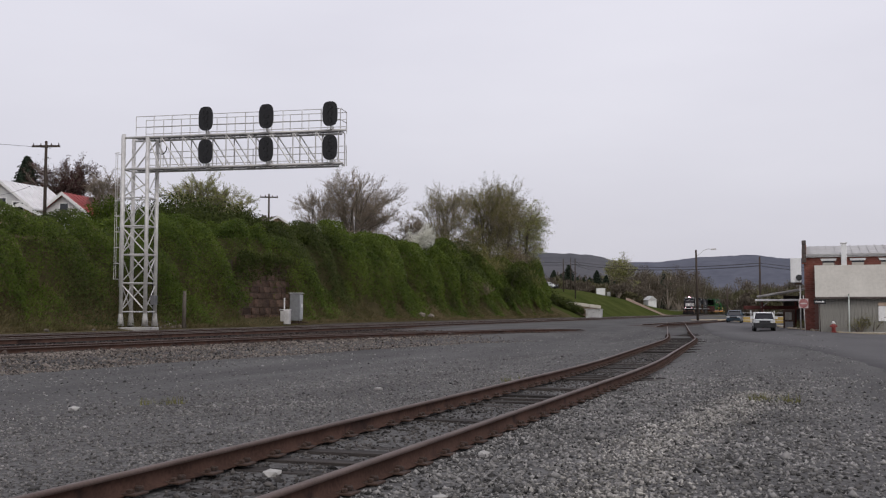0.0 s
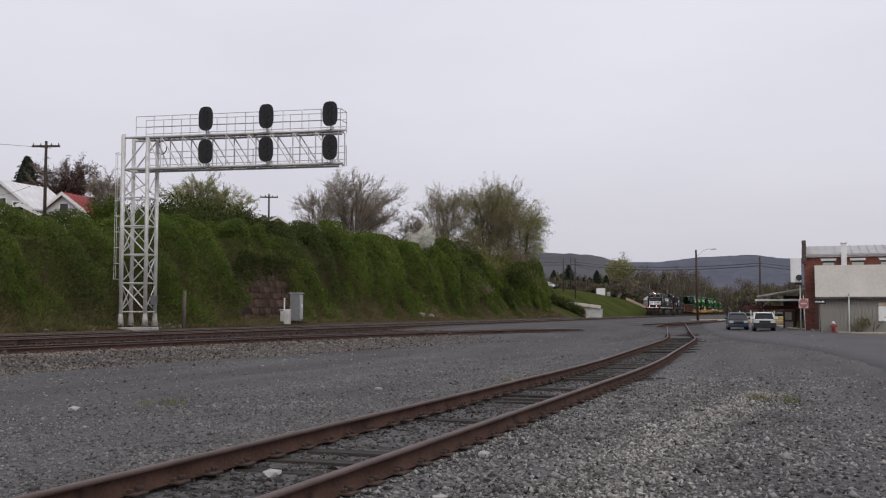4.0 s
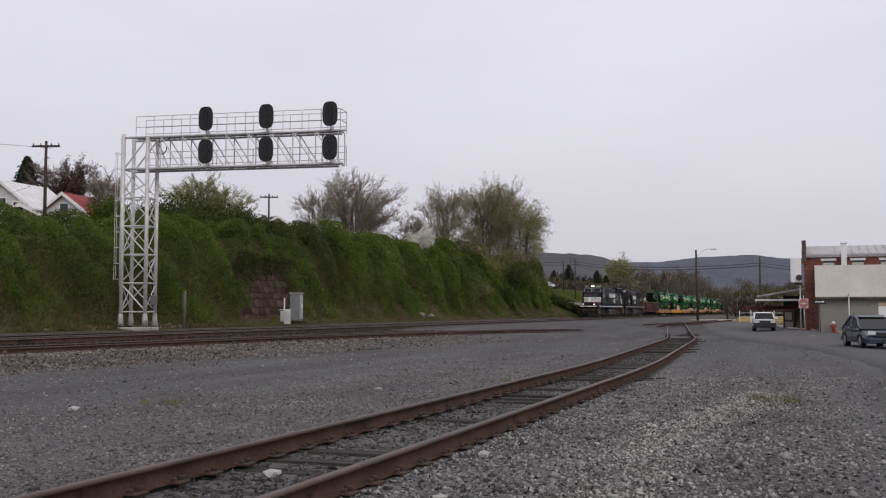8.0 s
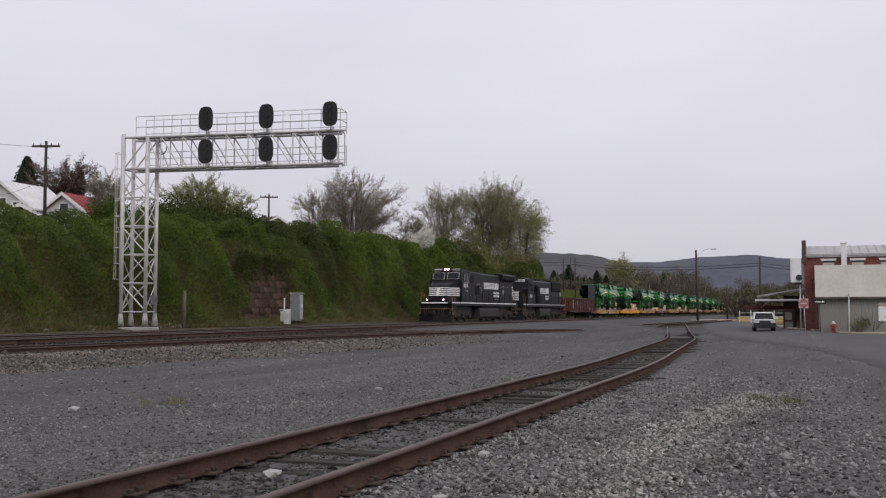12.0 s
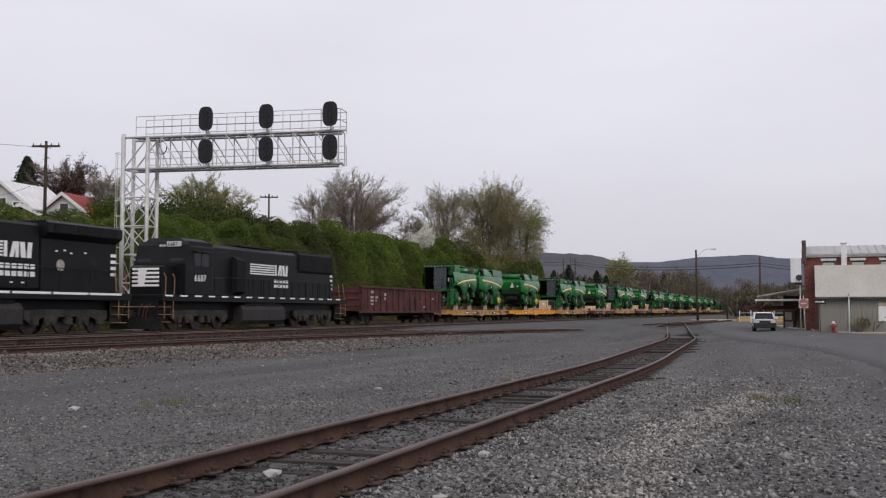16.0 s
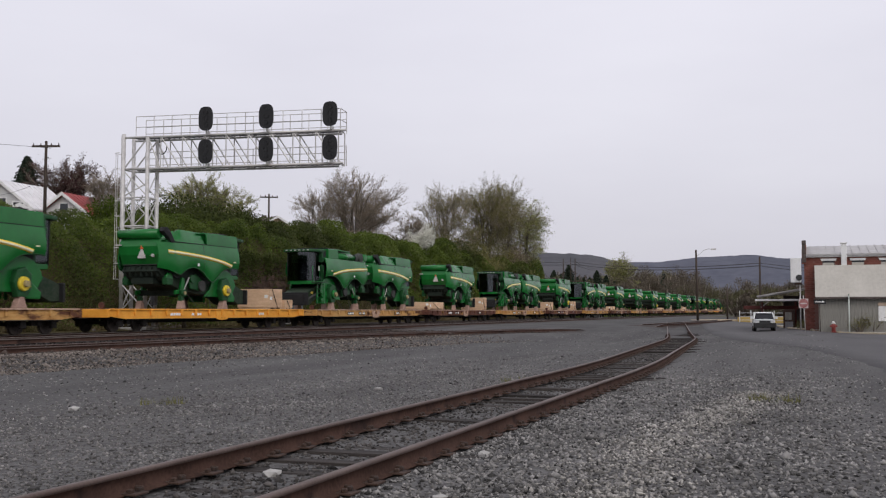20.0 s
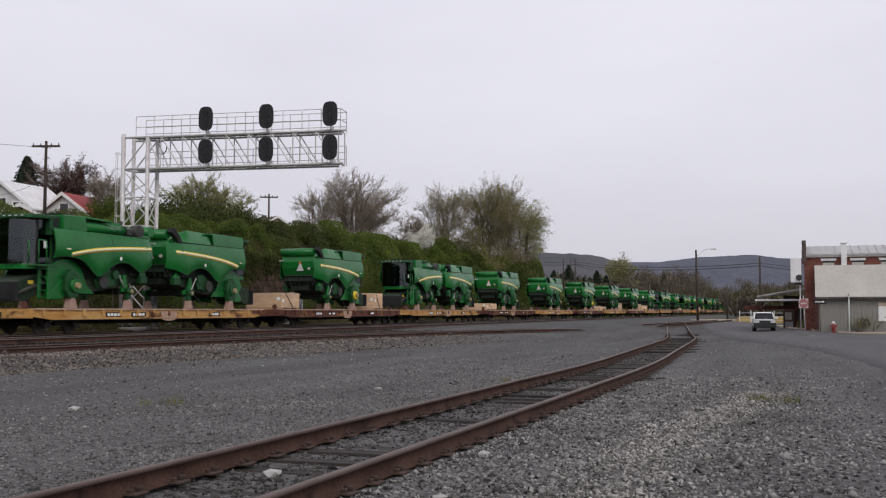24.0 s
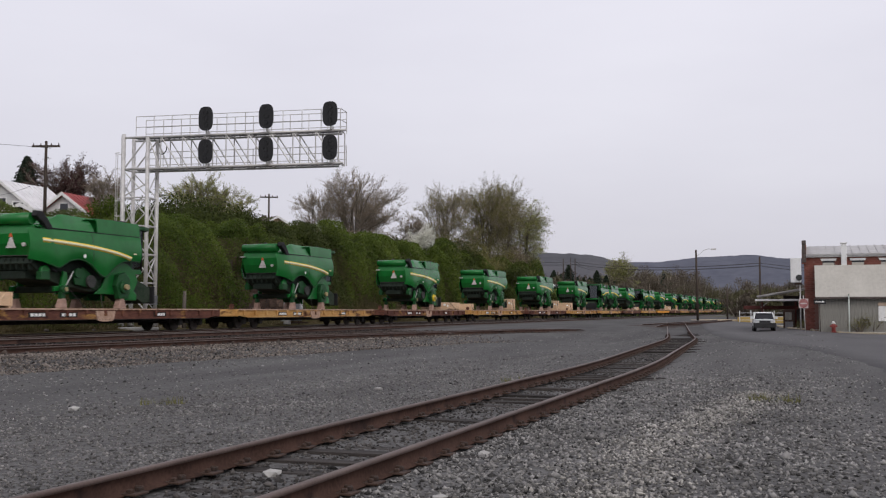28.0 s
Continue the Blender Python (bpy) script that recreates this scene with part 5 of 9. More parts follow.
def utility_pole(x, y, top, label, arm=True, lean=0.0, r=0.14, turn=0.0):
    z = float(land(x, y)) - 0.3
    p = thing("utility_pole", label, "utility pole", pose(x, y, z, 0, lean, turn))
    part("pole", rod((0, 0, 0), (0, 0, top - z), r, r * 0.7, 9), M_POLE, p)
    if arm:
        part("crossarm", solid(-1.05, 1.05, -0.06, 0.06, top - z - 0.45, top - z - 0.30), M_POLE, p)
        for k in (-0.95, -0.4, 0.4, 0.95):
            part("insulator", rod((k, 0, top - z - 0.3), (k, 0, top - z - 0.14), 0.045, 0.03, 7), M_IRON, p)
    return p


utility_pole(-53.6, 61.8, 14.1, "wooden utility pole with a crossarm behind the bank", turn=18)
utility_pole(-59.4, 105.8, 15.1, "wooden utility pole with a crossarm behind the trees", turn=24)
for u, d, tz, arm in ((0.1288, 185, 10.9, False), (0.1173, 196, 11.4, False), (0.1245, 230, 13.4, False), (0.3089, 103.5, 6.9, False)):
    ux, uy = across(d, u * d)
    utility_pole(ux, uy, tz, "slim dark wooden utility pole", arm, r=0.12)
px0 = across(131, 0.2767 * 131)
utility_pole(px0[0], px0[1], 4.4, "short dark wooden pole beside the street", False, r=0.12)


def street_lamp():
    x, y = across(119.5, 0.2477 * 119.5)
    z = float(land(x, y))
    s = thing("street_lamp", "dark wooden street lamp pole with a curved steel arm", "street lamp", pose(x, y, z - 0.2, 0, 0, 10))
    part("pole", rod((0, 0, 0), (-0.1, 0, 8.4), 0.15, 0.11, 9), M_POLE, s)
    bm = bmesh.new()
    arc = [(-0.08 + 1.75 * t, 0, 7.55 + 0.95 * math.sin(t * 1.9)) for t in np.linspace(0, 1, 9)]
    for a, b in zip(arc[:-1], arc[1:]):
        tube(bm, a, b, 0.035, seg=6)
    part("arm", bm, M_ALU, s, "curved steel arm")
    part("lamp_head", slab([(1.6, 8.38), (1.65, 8.55), (2.1, 8.56), (2.25, 8.44), (2.1, 8.36)], "y", -0.13, 0.13, 0.02), M_ALU, s, "grey lamp head")


street_lamp()


def wire(a, b, sag, label="dark overhead cable strung between utility poles", r=0.03):
    a, b = Vector(a), Vector(b)
    bm = bmesh.new()
    n = 24
    pts = [a.lerp(b, k / n) - Vector((0, 0, sag * 4 * (k / n) * (1 - k / n))) for k in range(n + 1)]
    for p, q in zip(pts[:-1], pts[1:]):
        tube(bm, p, q, r, seg=5, cap=False)
    w = part("overhead_cable", bm, M_WIRE)
    tagged(w, label, "cable", "overhead cables")


pa, pb = across(185, 0.1288 * 185), across(103.5, 0.3089 * 103.5)
pz = across(90, 0.395 * 90)
for dz, r in ((0.0, 0.035), (-0.45, 0.04)):
    wire((pa[0], pa[1], 10.3 + dz), (pb[0], pb[1], 6.25 + dz * 0.6), 0.7, r=r)
    wire((pb[0], pb[1], 6.25 + dz * 0.6), (pz[0], pz[1], 5.1 + dz * 0.8), 0.15, r=r * 0.7)
    wire((pa[0], pa[1], 10.3 + dz), (-62.0, 330.0, 16.0 + dz), 1.0, r=r)
    wire((pa[0], pa[1], 10.3 + dz), (-42.0, 120.0, 8.6 + dz), 0.5, r=r)
wire((-53.3, 62.0, 13.6), (-75.0, 30.0, 14.5), 0.4, r=0.015)
wire((-53.3, 62.0, 11.5), (-58.5, 62.5, 10.3), 0.2, r=0.012)

# ---- houses above the bank ----
M_ROOF_PALE = surface("pale_metal_roof", (0.62, 0.61, 0.62), (0.76, 0.75, 0.76), scale=0.8, rough=0.55)
M_ROOF_RED = surface("red_metal_roof", (0.26, 0.045, 0.045), (0.36, 0.075, 0.07), scale=0.9, rough=0.6)
M_ROOF_DARK = surface("dark_shingle_roof", (0.07, 0.055, 0.05), (0.12, 0.10, 0.09), scale=1.5, rough=0.9)
M_ROOF_TAN = surface("tan_roof", (0.42, 0.31, 0.22), (0.55, 0.42, 0.32), scale=1.5, rough=0.85)
M_CLAP = surface("pale_clapboard", (0.50, 0.50, 0.50), (0.62, 0.62, 0.62), scale=1.2, rough=0.7, stretch=(0.3, 0.3, 8))


def gable_house(label, x, y, z0, w, l, eave, peak, turn, roof, wall, chimney=False, seams=True):
    h = thing("house", label, "house", pose(x, y, z0, 0, 0, turn))
    g = part("wall", slab([(-w / 2, -1.5), (w / 2, -1.5), (w / 2, eave), (0, peak - 0.06), (-w / 2, eave)], "y", -l / 2, l / 2), wall, h, "plain house walls")
    rise = (peak - eave) / (w / 2)
    for s in (-1, 1):
        o = s * (w / 2 + 0.35)
        r = part("roof", slab([(0, peak), (o, eave - 0.35 * rise), (o, eave - 0.35 * rise + 0.12), (0, peak + 0.14)], "y", -l / 2 - 0.35, l / 2 + 0.35), roof, h, "roof slope")
        if seams:
            n = int(l / 0.6)
            for k in range(n):
                yy = -l / 2 + 0.3 + k * 0.6
                bm = slab([(0, peak + 0.13), (o, eave - 0.35 * rise + 0.11), (o, eave - 0.35 * rise + 0.16), (0, peak + 0.18)], "y", yy - 0.02, yy + 0.02)
                part("roof_seam", bm, roof, r)
        part("bargeboard", slab([(0, peak - 0.12), (o, eave - 0.35 * rise - 0.12), (o, eave - 0.35 * rise + 0.14), (0, peak + 0.16)], "y", -l / 2 - 0.40, -l / 2 - 0.352), M_WHITEPAINT, h, "white bargeboard")
    wi = part("window", solid(-0.35, 0.35, -l / 2 - 0.03, -l / 2 + 0.02, eave + 0.1, eave + 0.8), M_WINDOW, h, "small dark gable window")
    part("window_frame", solid(-0.45, 0.45, -l / 2 - 0.02, -l / 2 + 0.02, eave + 0.0, eave + 0.9), M_WHITEPAINT, wi)
    if chimney:
        part("chimney", solid(0.6, 1.1, 0.2, 0.7, peak - 0.5, peak + 0.6, 0.02), M_ROOF_DARK, h, "short dark chimney")
    return h


gable_house("white gabled house with a pale metal roof", -60.3, 67.1, 8.55, 5.9, 5.0, 1.0, 3.1, 2, M_ROOF_PALE, M_CLAP)
gable_house("low house with a red metal roof", -55.65, 68.1, 8.35, 4.4, 4.0, 0.75, 2.3, 6, M_ROOF_RED, M_CLAP)
gable_house("house with a dark shingle roof and chimney", -66.4, 116.0, 9.6, 6.5, 8.0, 2.0, 3.6, 60, M_ROOF_DARK, M_ROOF_TAN, True, False)
gable_house("small shed with a tan roof", -56.2, 61.2, 7.75, 2.6, 3.2, 0.85, 1.45, 60, M_ROOF_TAN, M_ROOF_TAN, False, False)

# ---- the brick building on the street corner ----
M_BRICK = surface("red_brick", (0.17, 0.058, 0.045), (0.25, 0.095, 0.07), scale=2.0, rough=0.9, fine=10, bump=0.01, each=0.2, spot=(0.11, 0.05, 0.042), spot_scale=0.7)
M_BRICK_MORTAR = surface("brick_mortar", (0.16, 0.085, 0.07), (0.22, 0.12, 0.10), scale=3, rough=0.95)
M_CREAM = surface("cream_metal_siding", (0.385, 0.365, 0.325), (0.475, 0.455, 0.405), scale=0.5, rough=0.6, fine=9)
M_CORR = surface("grey_weathered_siding", (0.17, 0.166, 0.148), (0.30, 0.29, 0.262), scale=0.7, rough=0.85, stretch=(5, 5, 0.6), spot=(0.12, 0.12, 0.09), spot_scale=0.5)
M_TIN = surface("seamed_tin_roof", (0.34, 0.33, 0.325), (0.45, 0.44, 0.43), scale=0.9, rough=0.55, spot=(0.33, 0.31, 0.30), spot_scale=0.6)
M_REDWOOD = surface("dark_red_beam", (0.09, 0.028, 0.024), (0.13, 0.045, 0.038), scale=2, rough=0.85)
M_YELKERB = surface("yellow_kerb", (0.42, 0.29, 0.09), (0.54, 0.40, 0.15), scale=2, rough=0.85, spot=(0.35, 0.3, 0.22), spot_scale=2)


def brick_building():
    b = thing("brick_building", "red brick building with a tin roof and a cream lean-to", "building", pose(-0.34, 80.4, -0.25))
    W, D, H = 20.0, 9.0, 5.72
    part("wall", solid(0, W, 0.0, D, 0, H), M_BRICK_MORTAR, b, "red brick wall")
    # visible brickwork on the street corner
    rng = random.Random(21)
    protos = []
    for k in range(3):
        protos.append(part("brick", solid(-0.5, 0.5, -0.5, 0.5, -0.5, 0.5, 0.03), M_BRICK, b))
    n = 0

    def lay(m):
        nonlocal n
        if n < 3:
            protos[n].matrix_basis = m
        else:
            again(protos[n % 3], b, m)
        n += 1
    for row in range(38):
        z = 0.1 + row * 0.15
        off = 0.15 if row % 2 else 0.0
        for k in range(2):
            lay(Matrix.LocRotScale((0.16 + off * 0.6 + k * 0.31, 0.0, z + 0.07), None, (0.29, 0.05, 0.135)))
    for row in range(6):
        z = H - 1.0 + row * 0.15
        for k in range(22):
            lay(Matrix.LocRotScale((0.75 + 0.31 * k + (0.15 if row % 2 else 0), 0.0, z + 0.07), None, (0.29, 0.05, 0.135)))
    part("cornice", solid(-0.15, W, -0.22, 0.0, H - 0.12, H + 0.05, 0.02), M_WHITEPAINT, b, "white eaves board")
    roof = slab([(-0.35, H), (D / 2, H + 0.85), (D + 0.3, H), (D + 0.3, H + 0.1), (D / 2, H + 0.97), (-0.35, H + 0.12)], "x", 0.15, W)
    rf = part("roof", roof, M_TIN, b, "pale standing-seam tin roof")
    for k in range(34):
        x = 0.45 + 0.58 * k
        part("roof_seam", slab([(-0.36, H + 0.1), (D / 2, H + 0.96), (D / 2, H + 1.03), (-0.36, H + 0.17)], "x", x - 0.025, x + 0.025), M_TIN, rf)
    part("parapet", slab([(-0.25, H - 0.6), (D / 2, H + 0.5), (D / 2, H + 1.2), (-0.25, H + 0.35)], "x", -0.15, 0.17), M_BRICK, b)
    for k in range(5):
        part("chimney_course", solid(-0.14 + 0.02 * (k % 2), 0.16 - 0.02 * (k % 2), -0.3, 0.15, H - 0.5 + 0.33 * k, H - 0.17 + 0.33 * k, 0.03), M_ROOF_DARK, b, "dark corner chimney course")
    ch = part("chimney", solid(2.56, 2.94, -0.42, 0.05, 3.6, H + 0.84, 0.03), M_WHITEPAINT, b, "white-painted chimney stack")
    part("chimney_cap", solid(2.50, 3.00, -0.46, 0.12, H + 0.84, H + 0.93, 0.02), M_WHITEPAINT, ch)
    for x in (1.7, 3.7, 5.65, 7.6, 9.6, 11.6):
        w = part("window", solid(x - 0.42, x + 0.42, -0.03, 0.05, H - 1.35, H - 0.38), M_WINDOW, b, "dark upper window")
        part("window_frame", solid(x - 0.46, x + 0.46, -0.05, -0.031, H - 1.0, H - 0.92), M_WHITEPAINT, w)
        part("lintel", slab([(x - 0.56, H - 0.22), (x + 0.56, H - 0.22), (x + 0.5, H - 0.38), (x - 0.5, H - 0.38)], "y", -0.12, 0.0), M_WHITEPAINT, w, "white splayed lintel")
        part("blind", solid(x - 0.40, x + 0.40, -0.045, -0.032, H - 0.92, H - 0.52), M_CREAM, w, "pale blind")
    # lean-to: steep cream cladding over a grey wall
    a = part("lean_to_wall", solid(0.95, W, -2.25, -0.05, 0, 2.75), M_CORR, b, "grey vertical-board wall")
    rng = random.Random(5)
    bp = part("board", solid(-0.11, 0.11, -0.02, 0.02, 0.05, 2.7, 0.006), M_CORR, a)
    for k in range(46):
        m = pose(1.06 + 0.235 * k, -2.27 + rng.uniform(-0.008, 0.008), 0)
        if k == 0:
            bp.matrix_basis = m
        else:
            again(bp, a, m)
    cl = part("cladding", slab([(-2.75, 2.62), (-2.62, 2.62), (-0.3, 4.95), (-0.42, 5.0)], "x", 0.72, W), M_CREAM, b, "steep cream metal cladding")
    cp = part("rib", slab([(-2.765, 2.62), (-2.75, 2.62), (-0.42, 5.0), (-0.435, 5.0)], "x", -0.02, 0.02), M_CREAM, cl)
    for k in range(40):
        m = pose(0.9 + 0.30 * k, -0.008, 0)
        if k == 0:
            cp.matrix_basis = m
        else:
            again(cp, cl, m)
    part("end_panel", slab([(-2.62, 2.62), (-0.3, 2.62), (-0.3, 4.95)], "x", 0.74, 0.80), M_CREAM, b)
    part("fascia", solid(0.72, W, -2.80, -2.74, 2.52, 2.66, 0.01), M_ROOF_DARK, b, "dark fascia board")
    # poster board on the wall
    pb = part("notice_board", solid(4.85, 6.6, -2.36, -2.30, 0.95, 2.0, 0.02), M_WHITEPAINT, b, "white notice board")
    part("board_header", solid(4.85, 6.6, -2.38, -2.30, 2.02, 2.25, 0.02), M_ROOF_TAN, pb, "tan strip above the board")
    part("board_mark", solid(5.2, 6.2, -2.366, -2.362, 1.2, 1.24), M_CORR, pb)
    # white projecting case on the corner
    s = part("wall_case", solid(-0.95, -0.2, -0.75, -0.2, 3.75, 5.55, 0.03), M_WHITEPAINT, b, "white box on the corner wall")
    part("case_speaker", rod((-0.36, -0.76, 4.1), (-0.36, -0.85, 4.1), 0.22, seg=16), M_RUBBER_R, s, "dark round speaker")
    part("case_base", solid(-0.7, -0.15, -0.7, -0.1, 3.6, 3.75, 0.02), M_IRON, s)
    part("downpipe", rod((-0.3, -0.15, 0), (-0.3, -0.15, 3.6), 0.05), M_ALU, b)
    # open canopy with red beam
    c = thing("loading_canopy", "open loading canopy with a pale roof and red beam", "canopy", pose(-4.3, 90.5, -0.2))
    part("roof", slab([(0.2, 2.75), (0.2, 2.87), (3.9, 3.5), (3.9, 3.38)], "y", -2.2, 2.2), M_TIN, c, "sloping tin roof")
    part("lower_roof", solid(0.1, 3.5, -2.6, -0.3, 2.42, 2.58, 0.02), M_WHITEPAINT, c, "white flat edge")
    part("beam", solid(-1.0, 3.4, 0.2, 0.45, 1.75, 2.05, 0.02), M_REDWOOD, c, "dark red beam")
    for x in (0.6, 3.2):
        part("post", solid(x - 0.07, x + 0.07, -1.6, -1.46, 0, 2.45), M_REDWOOD, c)
    part("back_wall", solid(2.2, 4.0, 1.0, 1.2, 0, 2.9), M_CORR_D, c)
    part("bracket", rod((0.5, -1.55, 1.9), (1.1, -1.55, 2.4), 0.04), M_WHITEPAINT, c)
    v = thing("vending_machine", "dark upright cabinet beside the brick wall", "cabinet", pose(-1.6, 88.2, -0.2))
    part("body", solid(-0.45, 0.45, -0.4, 0.4, 0, 1.75, 0.04), M_IRON, v)
    part("front_panel", solid(-0.3, 0.2, -0.43, -0.4, 0.9, 1.5, 0.01), M_CORR, v)
    part("lower_panel", solid(-0.3, 0.3, -0.43, -0.4, 0.2, 0.75, 0.01), M_LOCO_GREY_ROOF, v)


M_RUBBER_R = surface("speaker_black", (0.03, 0.03, 0.03), (0.05, 0.05, 0.05), rough=0.8)
M_CORR_D = surface("dark_shed_wall", (0.035, 0.03, 0.028), (0.07, 0.06, 0.055), scale=1, rough=0.9)
brick_building()


def kerb():
    """A pale kerb along the building and a yellow one across the far lot."""
    pts = [(14.0, 73.2), (9.6, 73.6), (5.2, 75.2), (2.0, 77.4), (0.2, 80.0), (-1.2, 85.0), (-2.2, 91.0), (-2.8, 99.0)]
    for k, (a, b) in enumerate(zip(pts[:-1], pts[1:])):
        d = Vector((b[0] - a[0], b[1] - a[1], 0))
        z = float(land(a[0], a[1]))
        o = part("kerb", solid(0, d.length, -0.09, 0.09, -0.12, 0.14, 0.025), M_CONC_WARM)
        o.matrix_basis = pose(a[0], a[1], z, 0, 0, math.degrees(math.atan2(d.y, d.x)))
        tagged(o, "pale worn concrete kerb stone along the street", "kerb", kind="structure")
    v, f = [], []
    for a in pts:
        v += [(a[0] + 0.05, a[1] + 0.05, float(land(a[0], a[1])) + 0.10), (a[0] + 6.0, a[1] + 6.5, float(land(a[0], a[1])) + 0.12)]
    f = [(2 * k, 2 * k + 1, 2 * k + 3, 2 * k + 2) for k in range(len(pts) - 1)]
    tagged(raw_mesh("pavement", v, f, M_CONC), "worn concrete pavement round the building", "pavement", kind="structure")
    x0, y0 = across(123, 0.2868 * 123)
    x1, y1 = across(119, 0.342 * 119)
    d = Vector((x1 - x0, y1 - y0, 0))
    o = part("yellow_barrier", solid(0, d.length, -0.2, 0.2, -0.3, 0.85, 0.04), M_YELKERB)
    o.matrix_basis = pose(x0, y0, -0.15, 0, 0, math.degrees(math.atan2(d.y, d.x)))
    tagged(o, "low yellow-painted barrier wall across the lot", "barrier")
    x0, y0 = across(121, 0.2545 * 121)
    x1, y1 = across(124, 0.283 * 124)
    d = Vector((x1 - x0, y1 - y0, 0))
    o = part("crossing_apron", solid(0, d.length, -0.6, 2.2, -0.2, 0.16, 0.05), surface("tan_concrete", (0.38, 0.30, 0.19), (0.52, 0.43, 0.30), scale=2, rough=0.95))
    o.matrix_basis = pose(x0, y0, 0.24, 0, 0, math.degrees(math.atan2(d.y, d.x)))
    tagged(o, "tan concrete apron beside the crossing", "apron", kind="structure")


M_CONC_WARM = surface("kerb_concrete", (0.34, 0.29, 0.21), (0.46, 0.40, 0.31), scale=2, rough=0.95)
kerb()


def pipe_gate(u0, u1, d0, d1, label):
    x0, y0 = across(d0, u0 * d0)
    x1, y1 = across(d1, u1 * d1)
    d = Vector((x1 - x0, y1 - y0, 0))
    g = thing("pipe_fence", label, "fence", pose(x0, y0, -0.15, 0, 0, math.degrees(math.atan2(d.y, d.x))))
    for k in range(3):
        part("post", solid(d.length * k / 2 - 0.04, d.length * k / 2 + 0.04, -0.04, 0.04, 0, 1.6, 0.01), M_WHITEPAINT, g)
    for z in (0.55, 0.95, 1.35):
        part("rail", rod((0, 0, z), (d.length, 0, z), 0.028, seg=7), M_WHITEPAINT, g)


pipe_gate(0.2885, 0.3105, 117, 116, "white pipe fence across the lot")
pipe_gate(0.322, 0.341, 112, 110, "white pipe fence near the loading canopy")


def sign_post(x, y, label):
    return thing("road_sign", label, "road sign", pose(x, y, float(land(x, y)) - 0.1, 0, 0, 18))


M_SIGN_PALE = surface("faded_sign_white", (0.40, 0.34, 0.33), (0.50, 0.43, 0.42), scale=4, rough=0.6)


def signs():
    s = sign_post(*across(71.5, 0.3508 * 71.5), "do-not-enter road sign on a leaning steel post")
    part("post", rod((0.12, 0.06, 0), (0.0, 0.05, 2.6), 0.035, seg=8), M_ALU, s)
    pl = part("plate", solid(-0.33, 0.33, -0.012, 0.012, 1.71, 2.37, 0.01), M_SIGN_PALE, s, "white square plate")
    part("disc", rod((0, -0.014, 2.04), (0, -0.020, 2.04), 0.31, seg=28), surface("sign_red", (0.26, 0.09, 0.09), (0.33, 0.14, 0.14), scale=4, rough=0.5), pl, "faded red disc")
    part("bar", solid(-0.22, 0.22, -0.028, -0.021, 2.0, 2.08), M_SIGN_PALE, pl, "white bar")
    o = sign_post(*across(71.5, 0.3668 * 71.5), "black one-way arrow sign on a post")
    part("post", rod((0.0, 0.05, 0), (0, 0.05, 2.4), 0.03, seg=8), M_IRON, o)
    pl = part("plate", solid(-0.42, 0.42, -0.012, 0.012, 2.05, 2.36, 0.006), M_BLACK, o, "black plate")
    part("arrow", slab([(-0.34, 2.18), (0.14, 2.18), (0.14, 2.13), (0.34, 2.205), (0.14, 2.28), (0.14, 2.23), (-0.34, 2.23)], "y", -0.018, -0.013), M_WHITEPAINT, pl, "white arrow")
    x, y = across(72, 0.395 * 72)
    p = thing("street_sign_post", "pale steel post with a small street name plate", "sign post", pose(x, y, float(land(x, y)) - 0.1))
    part("post", rod((0, 0, 0), (0, 0, 2.75), 0.045, seg=8), surface("pale_green_post", (0.42, 0.46, 0.42), (0.52, 0.56, 0.52), rough=0.6), p)
    part("name_plate", solid(-0.012, 0.012, -0.35, 0.35, 2.7, 2.88), surface("sign_green", (0.03, 0.09, 0.05), (0.05, 0.12, 0.07), rough=0.6), p, "small dark green name plate")
    x, y = across(72.5, 0.3795 * 72.5)
    h = thing("fire_hydrant", "red fire hydrant with a white cap at the kerb", "fire hydrant", pose(x, y, float(land(x, y)) + 0.02))
    red = surface("hydrant_red", (0.20, 0.04, 0.036), (0.28, 0.065, 0.056), scale=4, rough=0.6)
    part("barrel", rod((0, 0, 0), (0, 0, 0.62), 0.14, 0.13, 12), red, h)
    part("base_flange", rod((0, 0, 0), (0, 0, 0.07), 0.2, seg=12), red, h)
    part("bonnet", rod((0, 0, 0.62), (0, 0, 0.80), 0.16, 0.05, 12), M_WHITEPAINT, h, "white bonnet")
    for s2 in (-1, 1):
        part("outlet", rod((s2 * 0.1, 0, 0.45), (s2 * 0.25, 0, 0.45), 0.07, seg=10), red, h)
    part("pumper_outlet", rod((0, -0.1, 0.42), (0, -0.26, 0.42), 0.09, seg=10), red, h)
    rngx = [(0.405, 72.2, 1.5, 0.9), (0.418, 72.4, 1.9, 1.1), (0.376, 74.3, 0.7, 0.5), (0.35, 79, 0.9, 0.6)]
    for k, (u, d, bh, br) in enumerate(rngx):
        x, y = across(d, u * d)
        bush("scrubby weeds against the grey wall", x, y, bh, br, M_OLIVE, 1500, 0.03, 200 + k, 0.1, "weeds")


signs()

